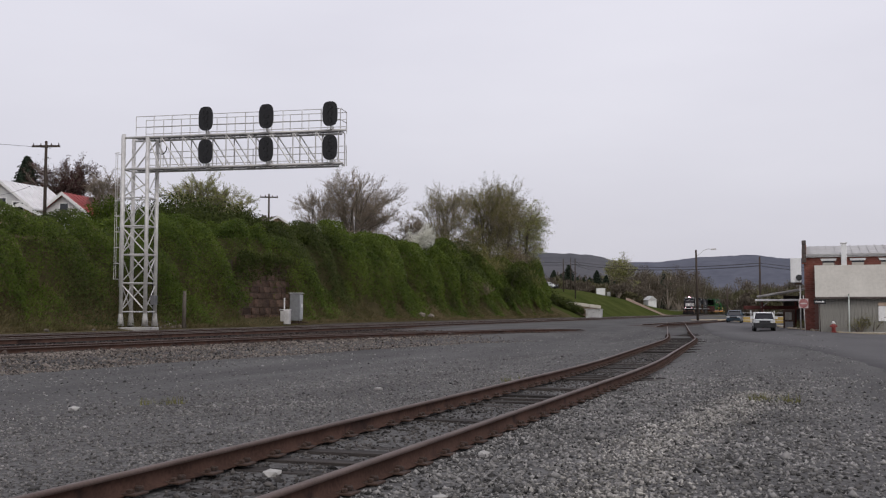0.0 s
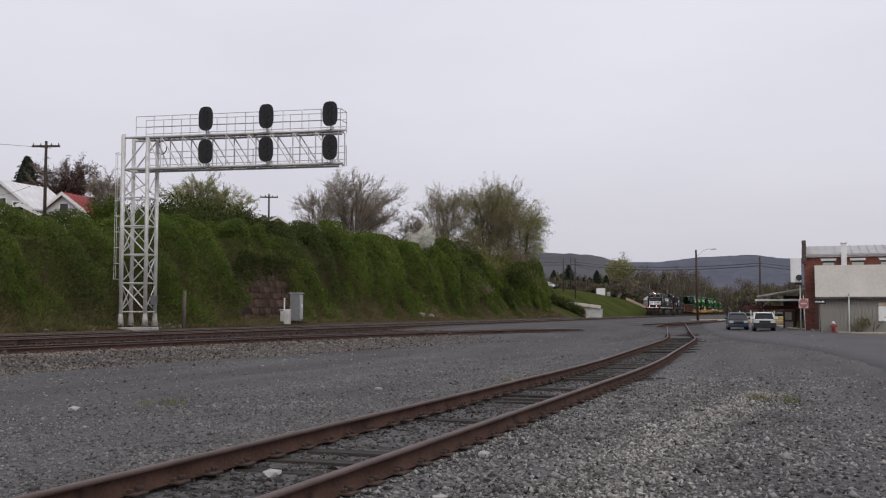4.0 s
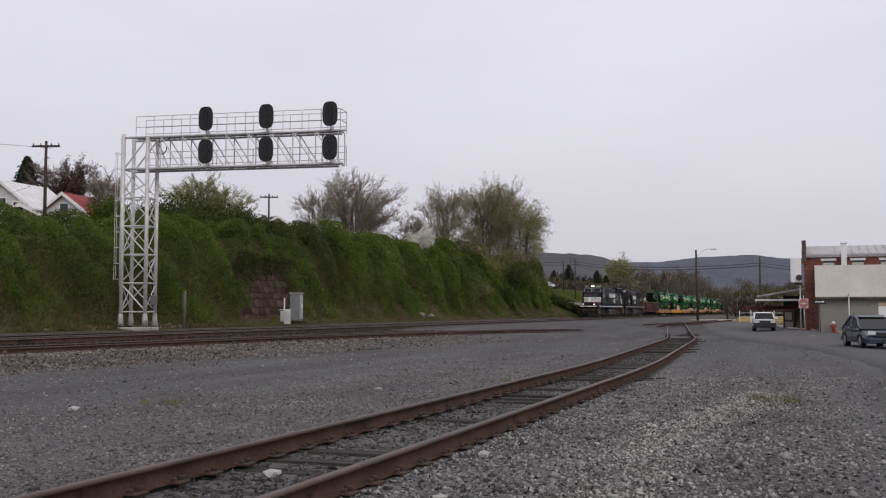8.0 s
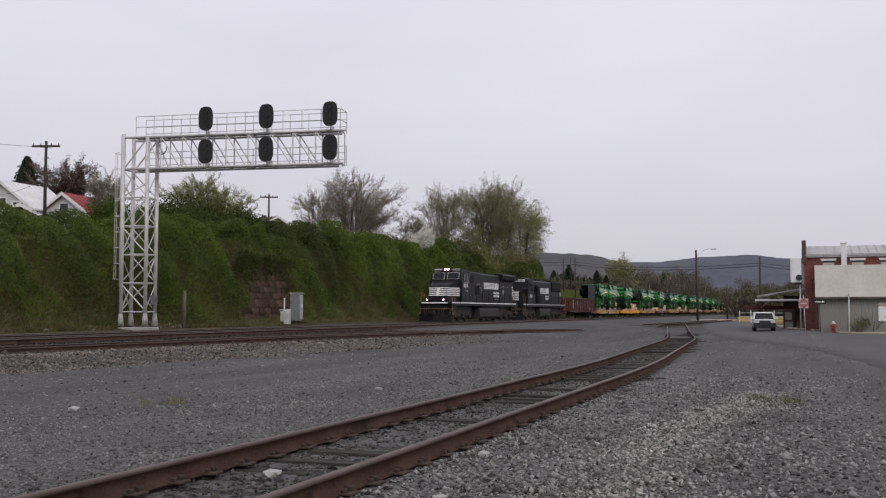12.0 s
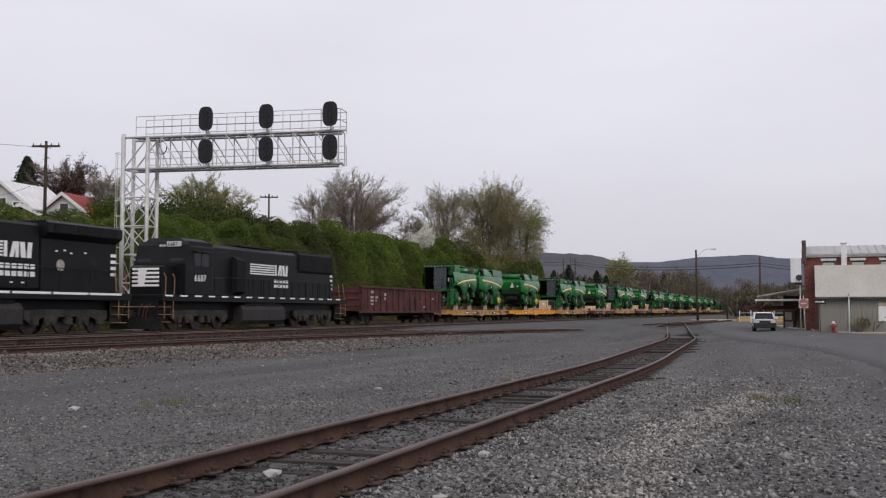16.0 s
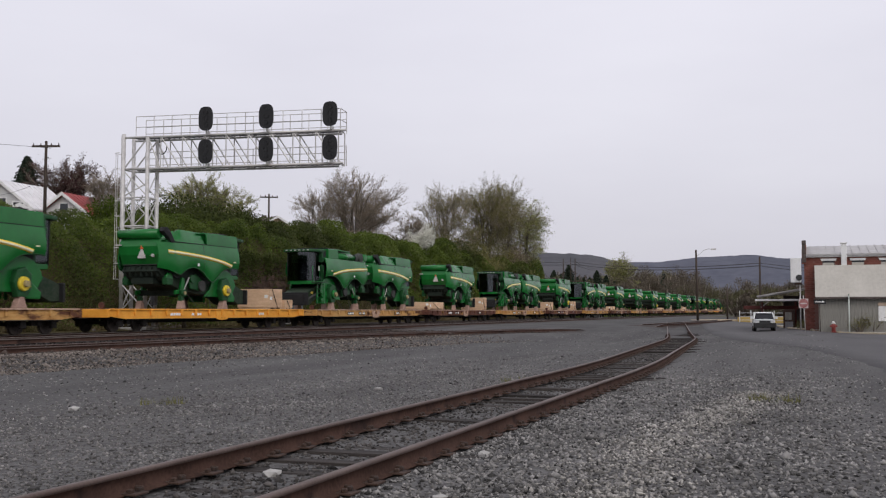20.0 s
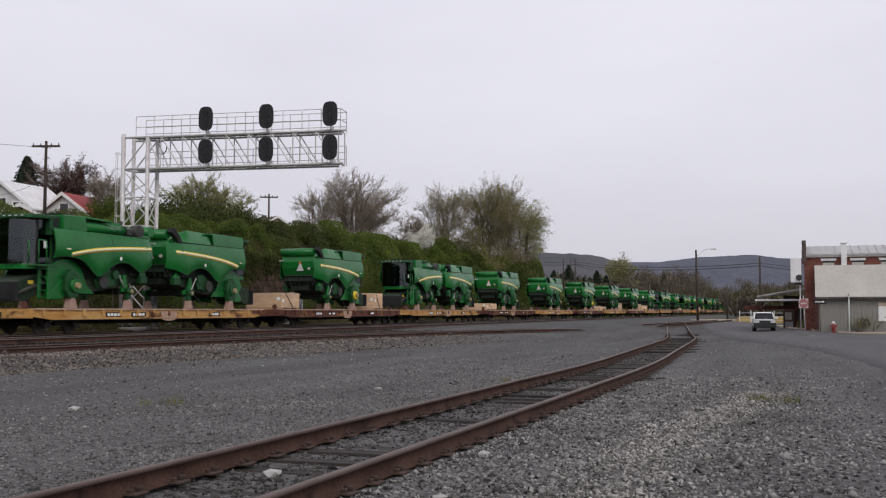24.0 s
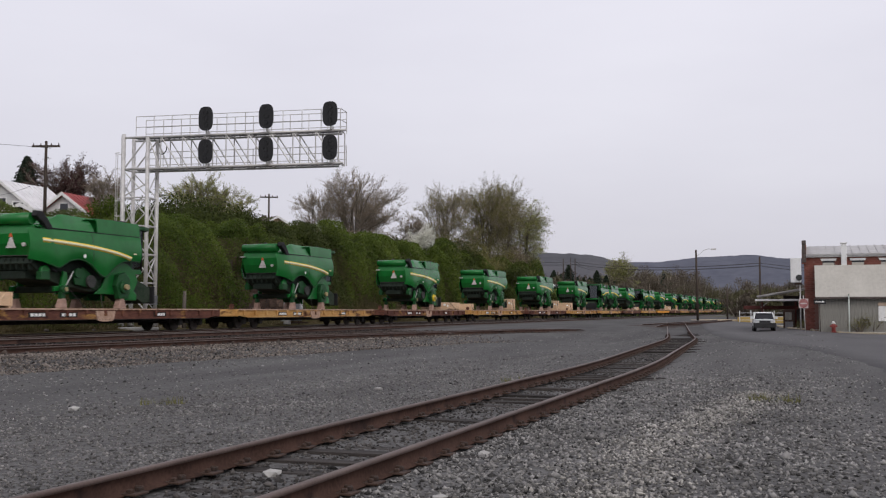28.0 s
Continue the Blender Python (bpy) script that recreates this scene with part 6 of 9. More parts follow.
# ---- vehicles ----
M_CARBLUE = surface("dark_teal_car_paint", (0.012, 0.029, 0.044), (0.016, 0.036, 0.054), scale=1, rough=0.3, coat=0.5)
M_CARWHITE = surface("white_car_paint", (0.60, 0.61, 0.60), (0.68, 0.69, 0.68), scale=1, rough=0.35, coat=0.3)
M_TYRE = surface("tyre", (0.012, 0.012, 0.012), (0.022, 0.022, 0.022), scale=4, rough=0.85)
M_HUB = surface("alloy_hub", (0.25, 0.25, 0.26), (0.38, 0.38, 0.39), scale=3, rough=0.4, metal=0.6)
M_AUTOGLASS = clear_glass("car_glass", (0.008, 0.009, 0.011), 0.12)
M_AUTOGLASS.node_tree.nodes["Principled BSDF"].inputs["Specular IOR Level"].default_value = 0.25
M_LAMPCOVER = clear_glass("lamp_cover", (0.55, 0.56, 0.58), 0.1)
M_TRIM = surface("dark_plastic_trim", (0.018, 0.018, 0.019), (0.03, 0.03, 0.032), scale=3, rough=0.7)
car_wheels = []


def car(name, label, paint, L, W, profile, cabin, wheel_r, axles, lower, category="car"):
    """Front at y = 0, tail at +L. profile: outline of the lower body; cabin: outline of the glass house (y, z)."""
    c = thing(name, label, category)
    body = slab(profile, "x", -W / 2, W / 2, 0.13)
    for v in body.verts:
        if v.co.y < 0.5:
            v.co.x *= 0.86 + 0.28 * max(v.co.y, 0)
        if v.co.y > L - 0.5:
            v.co.x *= 0.88 + 0.24 * max(L - v.co.y, 0)
        if v.co.z > lower + 0.36:
            v.co.x *= 0.94
    part("body", body, paint, c, "painted body", smooth=False)
    glass = slab(cabin, "x", -W / 2 + 0.06, W / 2 - 0.06, 0.04)
    zb = min(p[1] for p in cabin)
    for v in glass.verts:
        v.co.x *= 1 - 0.34 * (v.co.z - zb)
    part("glass", glass, M_AUTOGLASS, c, "dark windows")
    top = max(p[1] for p in cabin)
    ys = sorted(p[0] for p in cabin if p[1] > top - 0.08)
    roof = slab([(ys[0] - 0.1, top - 0.05), (ys[0] + 0.15, top + 0.03), (ys[-1] - 0.1, top + 0.03), (ys[-1] + 0.1, top - 0.05)], "x", -W / 2 + 0.26, W / 2 - 0.26, 0.025)
    part("roof", roof, paint, c, "painted roof")
    for s in (-1, 1):
        k = 1 - 0.34 * (top - zb)
        for (y0, y1) in ((cabin[0][0], ys[0]), ((ys[0] + ys[-1]) / 2, (ys[0] + ys[-1]) / 2 + 0.05), (cabin[-1][0], ys[-1])):
            bm = bmesh.new()
            tube(bm, (s * (W / 2 - 0.05), y0, zb), (s * (W / 2 - 0.05) * k, y1, top), 0.045, seg=6)
            part("pillar", bm, paint, c)
        part("mirror", solid(s * (W / 2 + 0.10) - 0.09, s * (W / 2 + 0.10) + 0.09, cabin[0][0] + 0.35, cabin[0][0] + 0.47, zb + 0.02, zb + 0.18, 0.02), paint, c)
        part("headlight", slab([(s * (W / 2 - 0.42), lower + 0.28), (s * (W / 2 - 0.12), lower + 0.30), (s * (W / 2 - 0.12), lower + 0.44), (s * (W / 2 - 0.42), lower + 0.42)], "y", -0.02, 0.12, 0.01), M_LAMPCOVER, c, "clear headlight")
        part("tail_light", solid(s * (W / 2 - 0.25) - 0.14, s * (W / 2 - 0.25) + 0.14, L - 0.06, L + 0.01, lower + 0.35, lower + 0.5, 0.01), M_ROOF_RED, c, "red tail light")
        part("door_seam", solid(s * W / 2 - 0.004, s * W / 2 + 0.004, L * 0.5, L * 0.5 + 0.015, lower, zb), M_TRIM, c)
    dark = paint is M_CARWHITE
    part("bumper", solid(-W / 2 + (0.01 if dark else 0.08), W / 2 - (0.01 if dark else 0.08), -0.08, 0.12, lower - (0.14 if dark else 0.08), lower + (0.22 if dark else 0.14), 0.04), M_TRIM if dark else paint, c, "front bumper")
    part("rear_bumper", solid(-W / 2 + 0.08, W / 2 - 0.08, L - 0.1, L + 0.08, lower - 0.05, lower + 0.16, 0.04), M_TRIM, c)
    part("grille", solid(-0.38, 0.38, -0.04, 0.05, lower + 0.20, lower + 0.38, 0.01), M_TRIM, c, "dark grille")
    part("plate", solid(-0.16, 0.16, -0.10, -0.085, lower, lower + 0.08), M_TRIM, c, "blank plate")
    for y in axles:
        for s in (-1, 1):
            w = part("wheel", rod((-0.10, 0, 0), (0.10, 0, 0), wheel_r, seg=22), M_TYRE, c, "black tyre")
            w.matrix_parent_inverse = Matrix.Translation((s * (W / 2 - 0.11), y, wheel_r))
            hb = bmesh.new()
            tube(hb, (s * 0.095, 0, 0), (s * 0.112, 0, 0), wheel_r * 0.6, seg=16)
            for k in range(5):
                a = 2 * math.pi * k / 5
                tube(hb, (s * 0.11, 0.35 * wheel_r * math.cos(a), 0.35 * wheel_r * math.sin(a)), (s * 0.118, 0.35 * wheel_r * math.cos(a), 0.35 * wheel_r * math.sin(a)), wheel_r * 0.1, seg=6)
            part("rim", hb, M_HUB, w, "grey rim")
            car_wheels.append((c, w, wheel_r))
    return c


def arches(L, axles, r, low):
    """The underside of a body with wheel openings, from the tail forward."""
    pts = [(L - 0.05, low + 0.1), (L - 0.15, low - 0.08)]
    for y in sorted(axles, reverse=True):
        for k in range(7):
            a = math.pi * k / 6
            pts.append((y + (r + 0.06) * math.cos(a), low - 0.08 + (r + 0.10) * math.sin(a)))
    return pts + [(0.1, low - 0.08), (0.0, low + 0.05)]


sedan_axles = (0.9, 3.5)
sedan = car("sedan", "dark teal four-door sedan driving down the street", M_CARBLUE, 4.5, 1.60,
            arches(4.5, sedan_axles, 0.30, 0.30) + [(0.0, 0.46), (0.08, 0.56), (0.5, 0.68), (1.25, 0.80), (1.5, 0.87), (3.6, 0.92), (4.35, 0.90), (4.5, 0.7)],
            [(1.0, 0.80), (2.05, 1.29), (2.4, 1.35), (3.1, 1.34), (4.1, 0.92)], 0.30, sedan_axles, 0.30)
truck_axles = (0.85, 3.2)
pickup = car("parked_truck", "white sport utility truck with dark bumper parked at the kerb", M_CARWHITE, 4.1, 1.54,
             arches(4.1, truck_axles, 0.32, 0.40) + [(0.0, 0.62), (0.1, 0.78), (1.1, 0.88), (4.05, 0.92), (4.1, 0.68)],
             [(1.0, 0.86), (1.62, 1.30), (1.9, 1.35), (3.7, 1.33), (4.0, 0.94)], 0.32, truck_axles, 0.40)
pickup.matrix_basis = pose(-3.05, 77.2, float(land(-3.05, 77.2)) + 0.02, 0, 0, 5)
far_car = copy_thing(pickup, Matrix.Identity(4))
fx, fy = across(206, 0.1105 * 206)
far_car.matrix_basis = pose(fx, fy, float(land(fx, fy)) + 0.05, 0, 0, 75)
tagged(far_car, "white car parked on top of the lawn slope", "car")
car_wheels = [(c, w, r) for c, w, r in car_wheels if c is sedan]
# ---- the train ----
# Each vehicle stands with its leading end at y = 0 and trails along +y; x grows towards the yard; z = 0 is the railhead.
M_LOCO = surface("black_engine_paint", (0.006, 0.006, 0.007), (0.012, 0.012, 0.014), scale=0.8, rough=0.45, fine=12, spot=(0.022, 0.021, 0.02), spot_at=0.66, spot_scale=1.1, spec=0.16)
M_LOCO_ROOF = surface("sooty_roof", (0.008, 0.008, 0.009), (0.018, 0.017, 0.017), scale=1.0, rough=0.8, spec=0.15)
M_LOCO_GREY = surface("faded_roof_grey", (0.022, 0.022, 0.025), (0.045, 0.045, 0.05), scale=1.0, rough=0.6)
M_UNDER = surface("grimy_underframe", (0.012, 0.011, 0.010), (0.04, 0.036, 0.033), scale=1.4, rough=0.85, bump=0.006)
M_TANK = surface("dusty_fuel_tank", (0.022, 0.02, 0.02), (0.04, 0.037, 0.036), scale=0.9, rough=0.7)
M_WHITE = surface("white_lettering", (0.82, 0.82, 0.80), (0.90, 0.90, 0.88), scale=3, rough=0.6)
M_CABGLASS = clear_glass("cab_window", (0.012, 0.014, 0.02), 0.06)
M_CABGLASS.node_tree.nodes["Principled BSDF"].inputs["Specular IOR Level"].default_value = 0.25
M_WHEEL = surface("steel_wheel", (0.03, 0.025, 0.022), (0.08, 0.066, 0.058), scale=3, rough=0.7, metal=0.3)
M_GRAB = surface("tan_handrail", (0.24, 0.14, 0.07), (0.36, 0.23, 0.13), scale=4, rough=0.8)
M_HEADLAMP = surface("headlamp_glow", (1.0, 0.95, 0.9), (1.0, 0.95, 0.9), glow=(1.0, 0.36, 0.44, 18.0))
M_REDGLOW = surface("ditch_lamp_glow", (1.0, 0.8, 0.85), (1.0, 0.8, 0.85), glow=(1.0, 0.28, 0.36, 16.0))
M_NUMBER = surface("number_board", (0.5, 0.5, 0.46), (0.6, 0.6, 0.56), scale=4, rough=0.5)
TRAIN_X = MAIN_X[0]
SPEED = 16.33
HEAD_Y = 17.73 * SPEED - 10.3
movers = []   # (thing, distance behind the leading end)
wheelsets = []


def lettering(text, height, material, parent, m, label):
    """Text in the built-in font as a thin mesh."""
    cu = bpy.data.curves.new("letters", "FONT")
    cu.body, cu.size, cu.extrude, cu.offset = text, height, 0.004, 0.004
    cu.space_character = 1.18
    tmp = bpy.data.objects.new("letters", cu)
    scene.collection.objects.link(tmp)
    me = bpy.data.meshes.new_from_object(tmp.evaluated_get(bpy.context.evaluated_depsgraph_get()))
    bpy.data.objects.remove(tmp)
    me.materials.clear()
    me.materials.append(material)
    ob = new("lettering", me)
    ob.parent, ob.matrix_basis = parent, m
    ob["label"] = label
    return ob


SIDEWAYS = Matrix(((0, 0, 1, 0), (1, 0, 0, 0), (0, 1, 0, 0), (0, 0, 0, 1)))  # letters on the face towards +x, read along +y


def wheel_axle(parent, y, r, gauge=0.753):
    bm = bmesh.new()
    tube(bm, (-1.1, 0, 0), (1.1, 0, 0), 0.08, seg=8)
    for s in (-1, 1):
        tube(bm, (s * (gauge - 0.02), 0, 0), (s * (gauge + 0.06), 0, 0), r, seg=20)
        tube(bm, (s * (gauge - 0.05), 0, 0), (s * (gauge - 0.02), 0, 0), r + 0.028, seg=20)
        for k in range(4):
            a = math.pi * k / 2
            tube(bm, (s * (gauge + 0.06), 0.6 * r * math.cos(a), 0.6 * r * math.sin(a)), (s * (gauge + 0.075), 0.6 * r * math.cos(a), 0.6 * r * math.sin(a)), r * 0.12, seg=6)
    o = part("wheelset", bm, M_WHEEL, parent, "worn steel wheelset")
    o.matrix_parent_inverse = Matrix.Translation((0, y, r + 0.003))
    o["r"] = r
    wheelsets.append(o)
    return o


M_TRUCK = surface("dusty_cast_steel", (0.026, 0.022, 0.020), (0.070, 0.060, 0.053), scale=1.6, rough=0.9, fine=8, bump=0.006)


def truck(parent, y, axles, r, spacing, name="truck"):
    half = spacing * (axles - 1) / 2
    cast = M_TRUCK if axles == 3 else M_UNDER
    t = new(name)
    t.parent = parent
    t.location = (0, y, 0)
    for sx in (-1.02, 1.02):
        lo = -half - 0.55
        pts = [(lo, 0.62), (lo, 0.98)]
        for k in range(axles - 1):
            c = -half + spacing * (k + 0.5)
            pts += [(c - 0.35, 1.02)]
            pts += [(c + 0.35, 1.02)]
        pts += [(-lo, 0.98), (-lo, 0.62), (half + 0.18, 0.42)]
        for k in reversed(range(axles - 1)):
            c = -half + spacing * (k + 0.5)
            pts += [(c + 0.4, 0.72), (c + 0.3, 0.36), (c - 0.3, 0.36), (c - 0.4, 0.72)]
        pts += [(-half - 0.18, 0.42)]
        part("side_frame", slab(pts, "x", sx - 0.07, sx + 0.07, 0.012), cast, t, "grimy cast side frame")
        for k in range(axles):
            c = -half + spacing * k
            part("axle_box", solid(sx + (0.02 if sx > 0 else -0.2), sx + (0.2 if sx > 0 else -0.02), c - 0.17, c + 0.17, r - 0.17, r + 0.17, 0.04), cast, t)
        for k in range(axles - 1):
            c = -half + spacing * (k + 0.5)
            part("spring", rod((sx, c, 0.40), (sx, c, 0.72), 0.13, seg=10), cast, t)
    for k in range(axles):
        wheel_axle(t, -half + spacing * k, r)
    return t


def coupler(parent, y, way):
    bm = bmesh.new()
    box(bm, -0.10, 0.10, min(y, y + way * 0.55), max(y, y + way * 0.55), 0.70, 0.92, 0.02)
    box(bm, -0.16, 0.18, min(y + way * 0.38, y + way * 0.68), max(y + way * 0.38, y + way * 0.68), 0.64, 0.98, 0.05)
    part("coupler", bm, M_UNDER, parent, "knuckle coupler")


def handrail(parent, y0, y1, x, z0, n, mat):
    for k in range(n):
        y = y0 + (y1 - y0) * k / (n - 1)
        part("stanchion", rod((x, y, z0), (x, y, z0 + 0.98), 0.02, seg=6), mat, parent)
    part("handrail", rod((x, y0, z0 + 0.98), (x, y1, z0 + 0.98), 0.02, seg=6), mat, parent)


def stair(parent, y, way, side):
    """Step well at a platform corner with its bent tan grab rails."""
    x = side * 1.42
    for k in range(4):
        part("step", solid(min(x, x - side * 0.35), max(x, x - side * 0.35), y - 0.3, y + 0.3, 0.42 + 0.36 * k, 0.45 + 0.36 * k), M_GRAB, parent, "tan steel step")
    for dy in (-0.36, 0.36):
        bm = bmesh.new()
        way_up = [(x + side * 0.06, y + dy, 0.6), (x + side * 0.06, y + dy, 1.5), (x + side * 0.02, y + dy - way * 0.12, 1.95), (x - side * 0.02, y + dy - way * 0.20, 2.55), (x - side * 0.10, y + dy - way * 0.14, 2.78)]
        for p, q in zip(way_up[:-1], way_up[1:]):
            tube(bm, p, q, 0.018, seg=6)
        part("grab_rail", bm, M_GRAB, parent)
    part("step_well", solid(min(x - side * 0.37, x - side * 0.4), max(x - side * 0.37, x - side * 0.4), y - 0.4, y + 0.4, 0.4, 1.7), M_UNDER, parent)


def hood_emblem(parent, side, s, y0, z0, lift):
    """White slanted bars beside the speed stripes."""
    for k, (w, lean) in enumerate(((0.17, 0.0), (0.19, 0.34), (0.17, 0.0), (0.26, -0.18), (0.24, 0.10))):
        y = y0 + 0.06 + 0.31 * k
        part("paint_mark", slab([(y, z0), (y + w, z0), (y + w + lean * 0.5, z0 + 0.62), (y + lean * 0.5, z0 + 0.62)], "x", min(side, side + s * lift), max(side, side + s * lift)), M_WHITE, parent, "slanted white bar of the hood emblem")


def pilot_gear(parent):
    """Hoses, cut levers and plates on the leading end."""
    for k, (x, z) in enumerate(((-0.95, 1.3), (-0.75, 1.25), (-0.5, 1.3), (0.5, 1.3), (0.75, 1.25), (0.95, 1.3))):
        bm = bmesh.new()
        pts = [(x, -0.16, z), (x * 0.96, -0.36, z - 0.18), (x * 0.9, -0.40, z - 0.5), (x * 0.8, -0.30, z - 0.72)]
        for p, q in zip(pts[:-1], pts[1:]):
            tube(bm, p, q, 0.028, seg=6)
        part("air_hose", bm, M_HOSE, parent, "dull red-brown air hose")
    part("cut_lever", rod((-1.3, -0.30, 1.16), (1.3, -0.30, 1.16), 0.02, seg=6), M_GRAB, parent)


M_HOSE = surface("dull_red_hose", (0.045, 0.018, 0.017), (0.09, 0.035, 0.03), scale=4, rough=0.8)


def stripes(parent, x, y0, y1, z0, z1, n, label):
    """White paint bars on the side."""
    h = (z1 - z0) / (2 * n - 1)
    for k in range(n):
        z = z0 + 2 * h * k
        part("paint_stripe", solid(min(x, x + 0.004), max(x, x + 0.004), y0, y1, z, z + h * 1.15), M_WHITE, parent, label)


def blank_mark(parent, x, y0, y1, z0, z1, label="white painted mark"):
    part("paint_mark", solid(min(x, x + 0.004), max(x, x + 0.004), y0, y1, z0, z1), M_WHITE, parent, label)


def platform(parent, length, sill):
    part("frame", solid(-1.5, 1.5, 0.0, length, 1.42, 1.74, 0.02), M_LOCO, parent, "black platform frame")
    if sill:
        for s in (-1.5, 1.502):
            y = 0.1
            while y < length - 0.8:
                w = min(2.15, length - 0.2 - y)
                part("sill_stripe", solid(s - 0.004 if s < 0 else s, s if s < 0 else s + 0.004, y, y + w, 1.64, 1.735), M_WHITE, parent, "white sill stripe")
                y += w + 0.12
    else:
        for s in (-1.5, 1.502):
            for k in range(int(length / 1.25)):
                y = 0.2 + 1.25 * k
                part("sill_stripe", solid(s - 0.004 if s < 0 else s, s if s < 0 else s + 0.004, y, y + 0.62, 1.66, 1.735), M_WHITE, parent, "white sill dash")


def underside(parent, length, tank0, tank1, t1, t2, r=0.53):
    bm = slab([(-1.45, 0.45), (-1.25, 0.22), (1.25, 0.22), (1.45, 0.45), (1.45, 1.05), (1.3, 1.28), (-1.3, 1.28), (-1.45, 1.05)], "y", tank0, tank1, 0.03)
    part("fuel_tank", bm, M_TANK, parent, "long dusty black fuel tank")
    # Added black box stands in for the darkness that fills the underside.
    part("centre_frame", solid(-0.85, 0.85, 0.6, length - 0.6, 0.5, 1.4), M_LOCO, parent, "black box added for the darkness beneath the deck")
    part("air_reservoir", rod((1.25, tank0 + 0.4, 1.34), (1.25, tank1 - 0.4, 1.34), 0.13, seg=10), M_UNDER, parent)
    truck(parent, t1, 3, r, 2.0)
    truck(parent, t2, 3, r, 2.0)
    coupler(parent, 0.0, -1)
    coupler(parent, length, 1)
    pilot_gear(parent)
    part("plow", slab([(-1.45, -0.05), (0.0, -0.62), (1.45, -0.05), (1.45, 0.05), (0.0, -0.50), (-1.45, 0.05)], "z", 0.10, 0.72), M_LOCO_ROOF, parent, "black snow plow")
    part("end_plate", solid(-1.3, 1.3, -0.12, -0.04, 0.72, 1.45), M_LOCO_ROOF, parent, "dark end plate behind the hoses")
    for s in (-1, 1):
        stair(parent, 0.55, -1, s)
        stair(parent, length - 0.55, 1, s)


def wide_cab_engine():
    L = 21.15
    e = thing("locomotive", "black wide-cab diesel locomotive with white stripes and lit headlamps", "locomotive")
    movers.append((e, 0.0))
    platform(e, L, True)
    underside(e, L, 8.2, 14.4, 4.0, 17.4)
    # nose and cab
    nose = slab([(0.6, 1.74), (0.68, 2.95), (1.0, 3.22), (3.0, 3.72), (3.0, 1.74)], "x", -1.3, 1.3, 0.10)
    for v in nose.verts:
        if v.co.y < 1.2:
            v.co.x *= 0.66
    part("nose", nose, M_LOCO, e, "black wide nose with slanted top")
    cab = slab([(2.75, 1.74), (2.75, 3.6), (3.05, 4.5), (3.3, 4.68), (5.0, 4.68), (5.0, 1.74)], "x", -1.5, 1.5, 0.06)
    for v in cab.verts:
        if v.co.z > 4.2:
            v.co.x *= 0.88
    part("cab", cab, M_LOCO, e, "black driving cab")
    part("cab_roof", slab([(3.0, 4.58), (3.3, 4.76), (4.85, 4.76), (5.05, 4.58)], "x", -1.25, 1.25, 0.03), M_LOCO_ROOF, e, "sooty cab roof")
    for s in (-1, 1):
        w = part("windshield", slab([(2.80, 3.82), (2.82, 3.82), (2.98, 4.34), (2.96, 4.34)], "x", s * 0.68 - 0.52, s * 0.68 + 0.52, 0.0), M_CABGLASS, e, "dark windshield pane")
        w.location = (0, -0.035, 0)
        fr = bmesh.new()
        for a, b in (((s * 0.68 - 0.54, 2.765, 3.80), (s * 0.68 + 0.54, 2.765, 3.80)), ((s * 0.68 - 0.54, 2.945, 4.36), (s * 0.68 + 0.54, 2.945, 4.36)), ((s * 0.68 - 0.54, 2.765, 3.80), (s * 0.68 - 0.54, 2.945, 4.36)), ((s * 0.68 + 0.54, 2.765, 3.80), (s * 0.68 + 0.54, 2.945, 4.36))):
            tube(fr, a, b, 0.018, seg=6)
        part("window_frame", fr, M_ALU, w, "silver window surround")
        part("side_window", solid(s * 1.505 - 0.01, s * 1.505 + 0.01, 3.55, 4.1, 3.5, 4.2), M_CABGLASS, e, "dark cab side window")
        part("side_window", solid(s * 1.505 - 0.01, s * 1.505 + 0.01, 4.17, 4.65, 3.5, 4.2), M_CABGLASS, e)
        fr = bmesh.new()
        for ya, yb in ((3.53, 4.12), (4.15, 4.67)):
            for a, b in (((ya, 3.48), (yb, 3.48)), ((ya, 4.22), (yb, 4.22)), ((ya, 3.48), (ya, 4.22)), ((yb, 3.48), (yb, 4.22))):
                tube(fr, (s * 1.515, *a), (s * 1.515, *b), 0.022, seg=6)
        part("side_window_frame", fr, M_ALU, e, "silver side window surround")
        part("sun_visor", slab([(1.5 * s, 4.27), (1.75 * s, 4.20), (1.75 * s, 4.23), (1.5 * s, 4.31)], "y", 3.45, 4.75), M_LOCO, e)
        part("number_board", slab([(3.04, 4.52), (3.06, 4.50), (3.2, 4.70), (3.18, 4.72)], "x", s * 0.85 - 0.35, s * 0.85 + 0.35), M_NUMBER, e, "pale number board")
    for x in (-0.13, 0.13):
        part("headlight", rod((x, 3.10, 4.66), (x, 2.98, 4.66), 0.07, seg=14), M_HEADLAMP, e, "lit white headlight")
    for x in (-0.76, 0.76):
        o = part("ditch_light", rod((x, -0.02, 1.94), (x, -0.10, 1.94), 0.06, seg=14), M_REDGLOW, e, "lit ditch light")
        part("light_bracket", solid(x - 0.12, x + 0.12, -0.02, 0.18, 1.74, 2.1, 0.02), M_LOCO, e)
    # white band round the nose
    for k in range(5):
        z = 2.3 + 0.155 * k
        for s in (-1, 1):
            part("nose_stripe", solid(s * 0.43 - 0.37, s * 0.43 + 0.37, 0.565 + 0.066 * (z - 1.74) - 0.004, 0.625 + 0.066 * (z - 1.74), z, z + 0.085), M_WHITE, e, "white nose stripe")
        part("nose_stripe", slab([(0.835, 0.64), (0.885, 0.64), (1.338, 2.95), (1.27, 2.95)], "z", z, z + 0.085), M_WHITE, e)
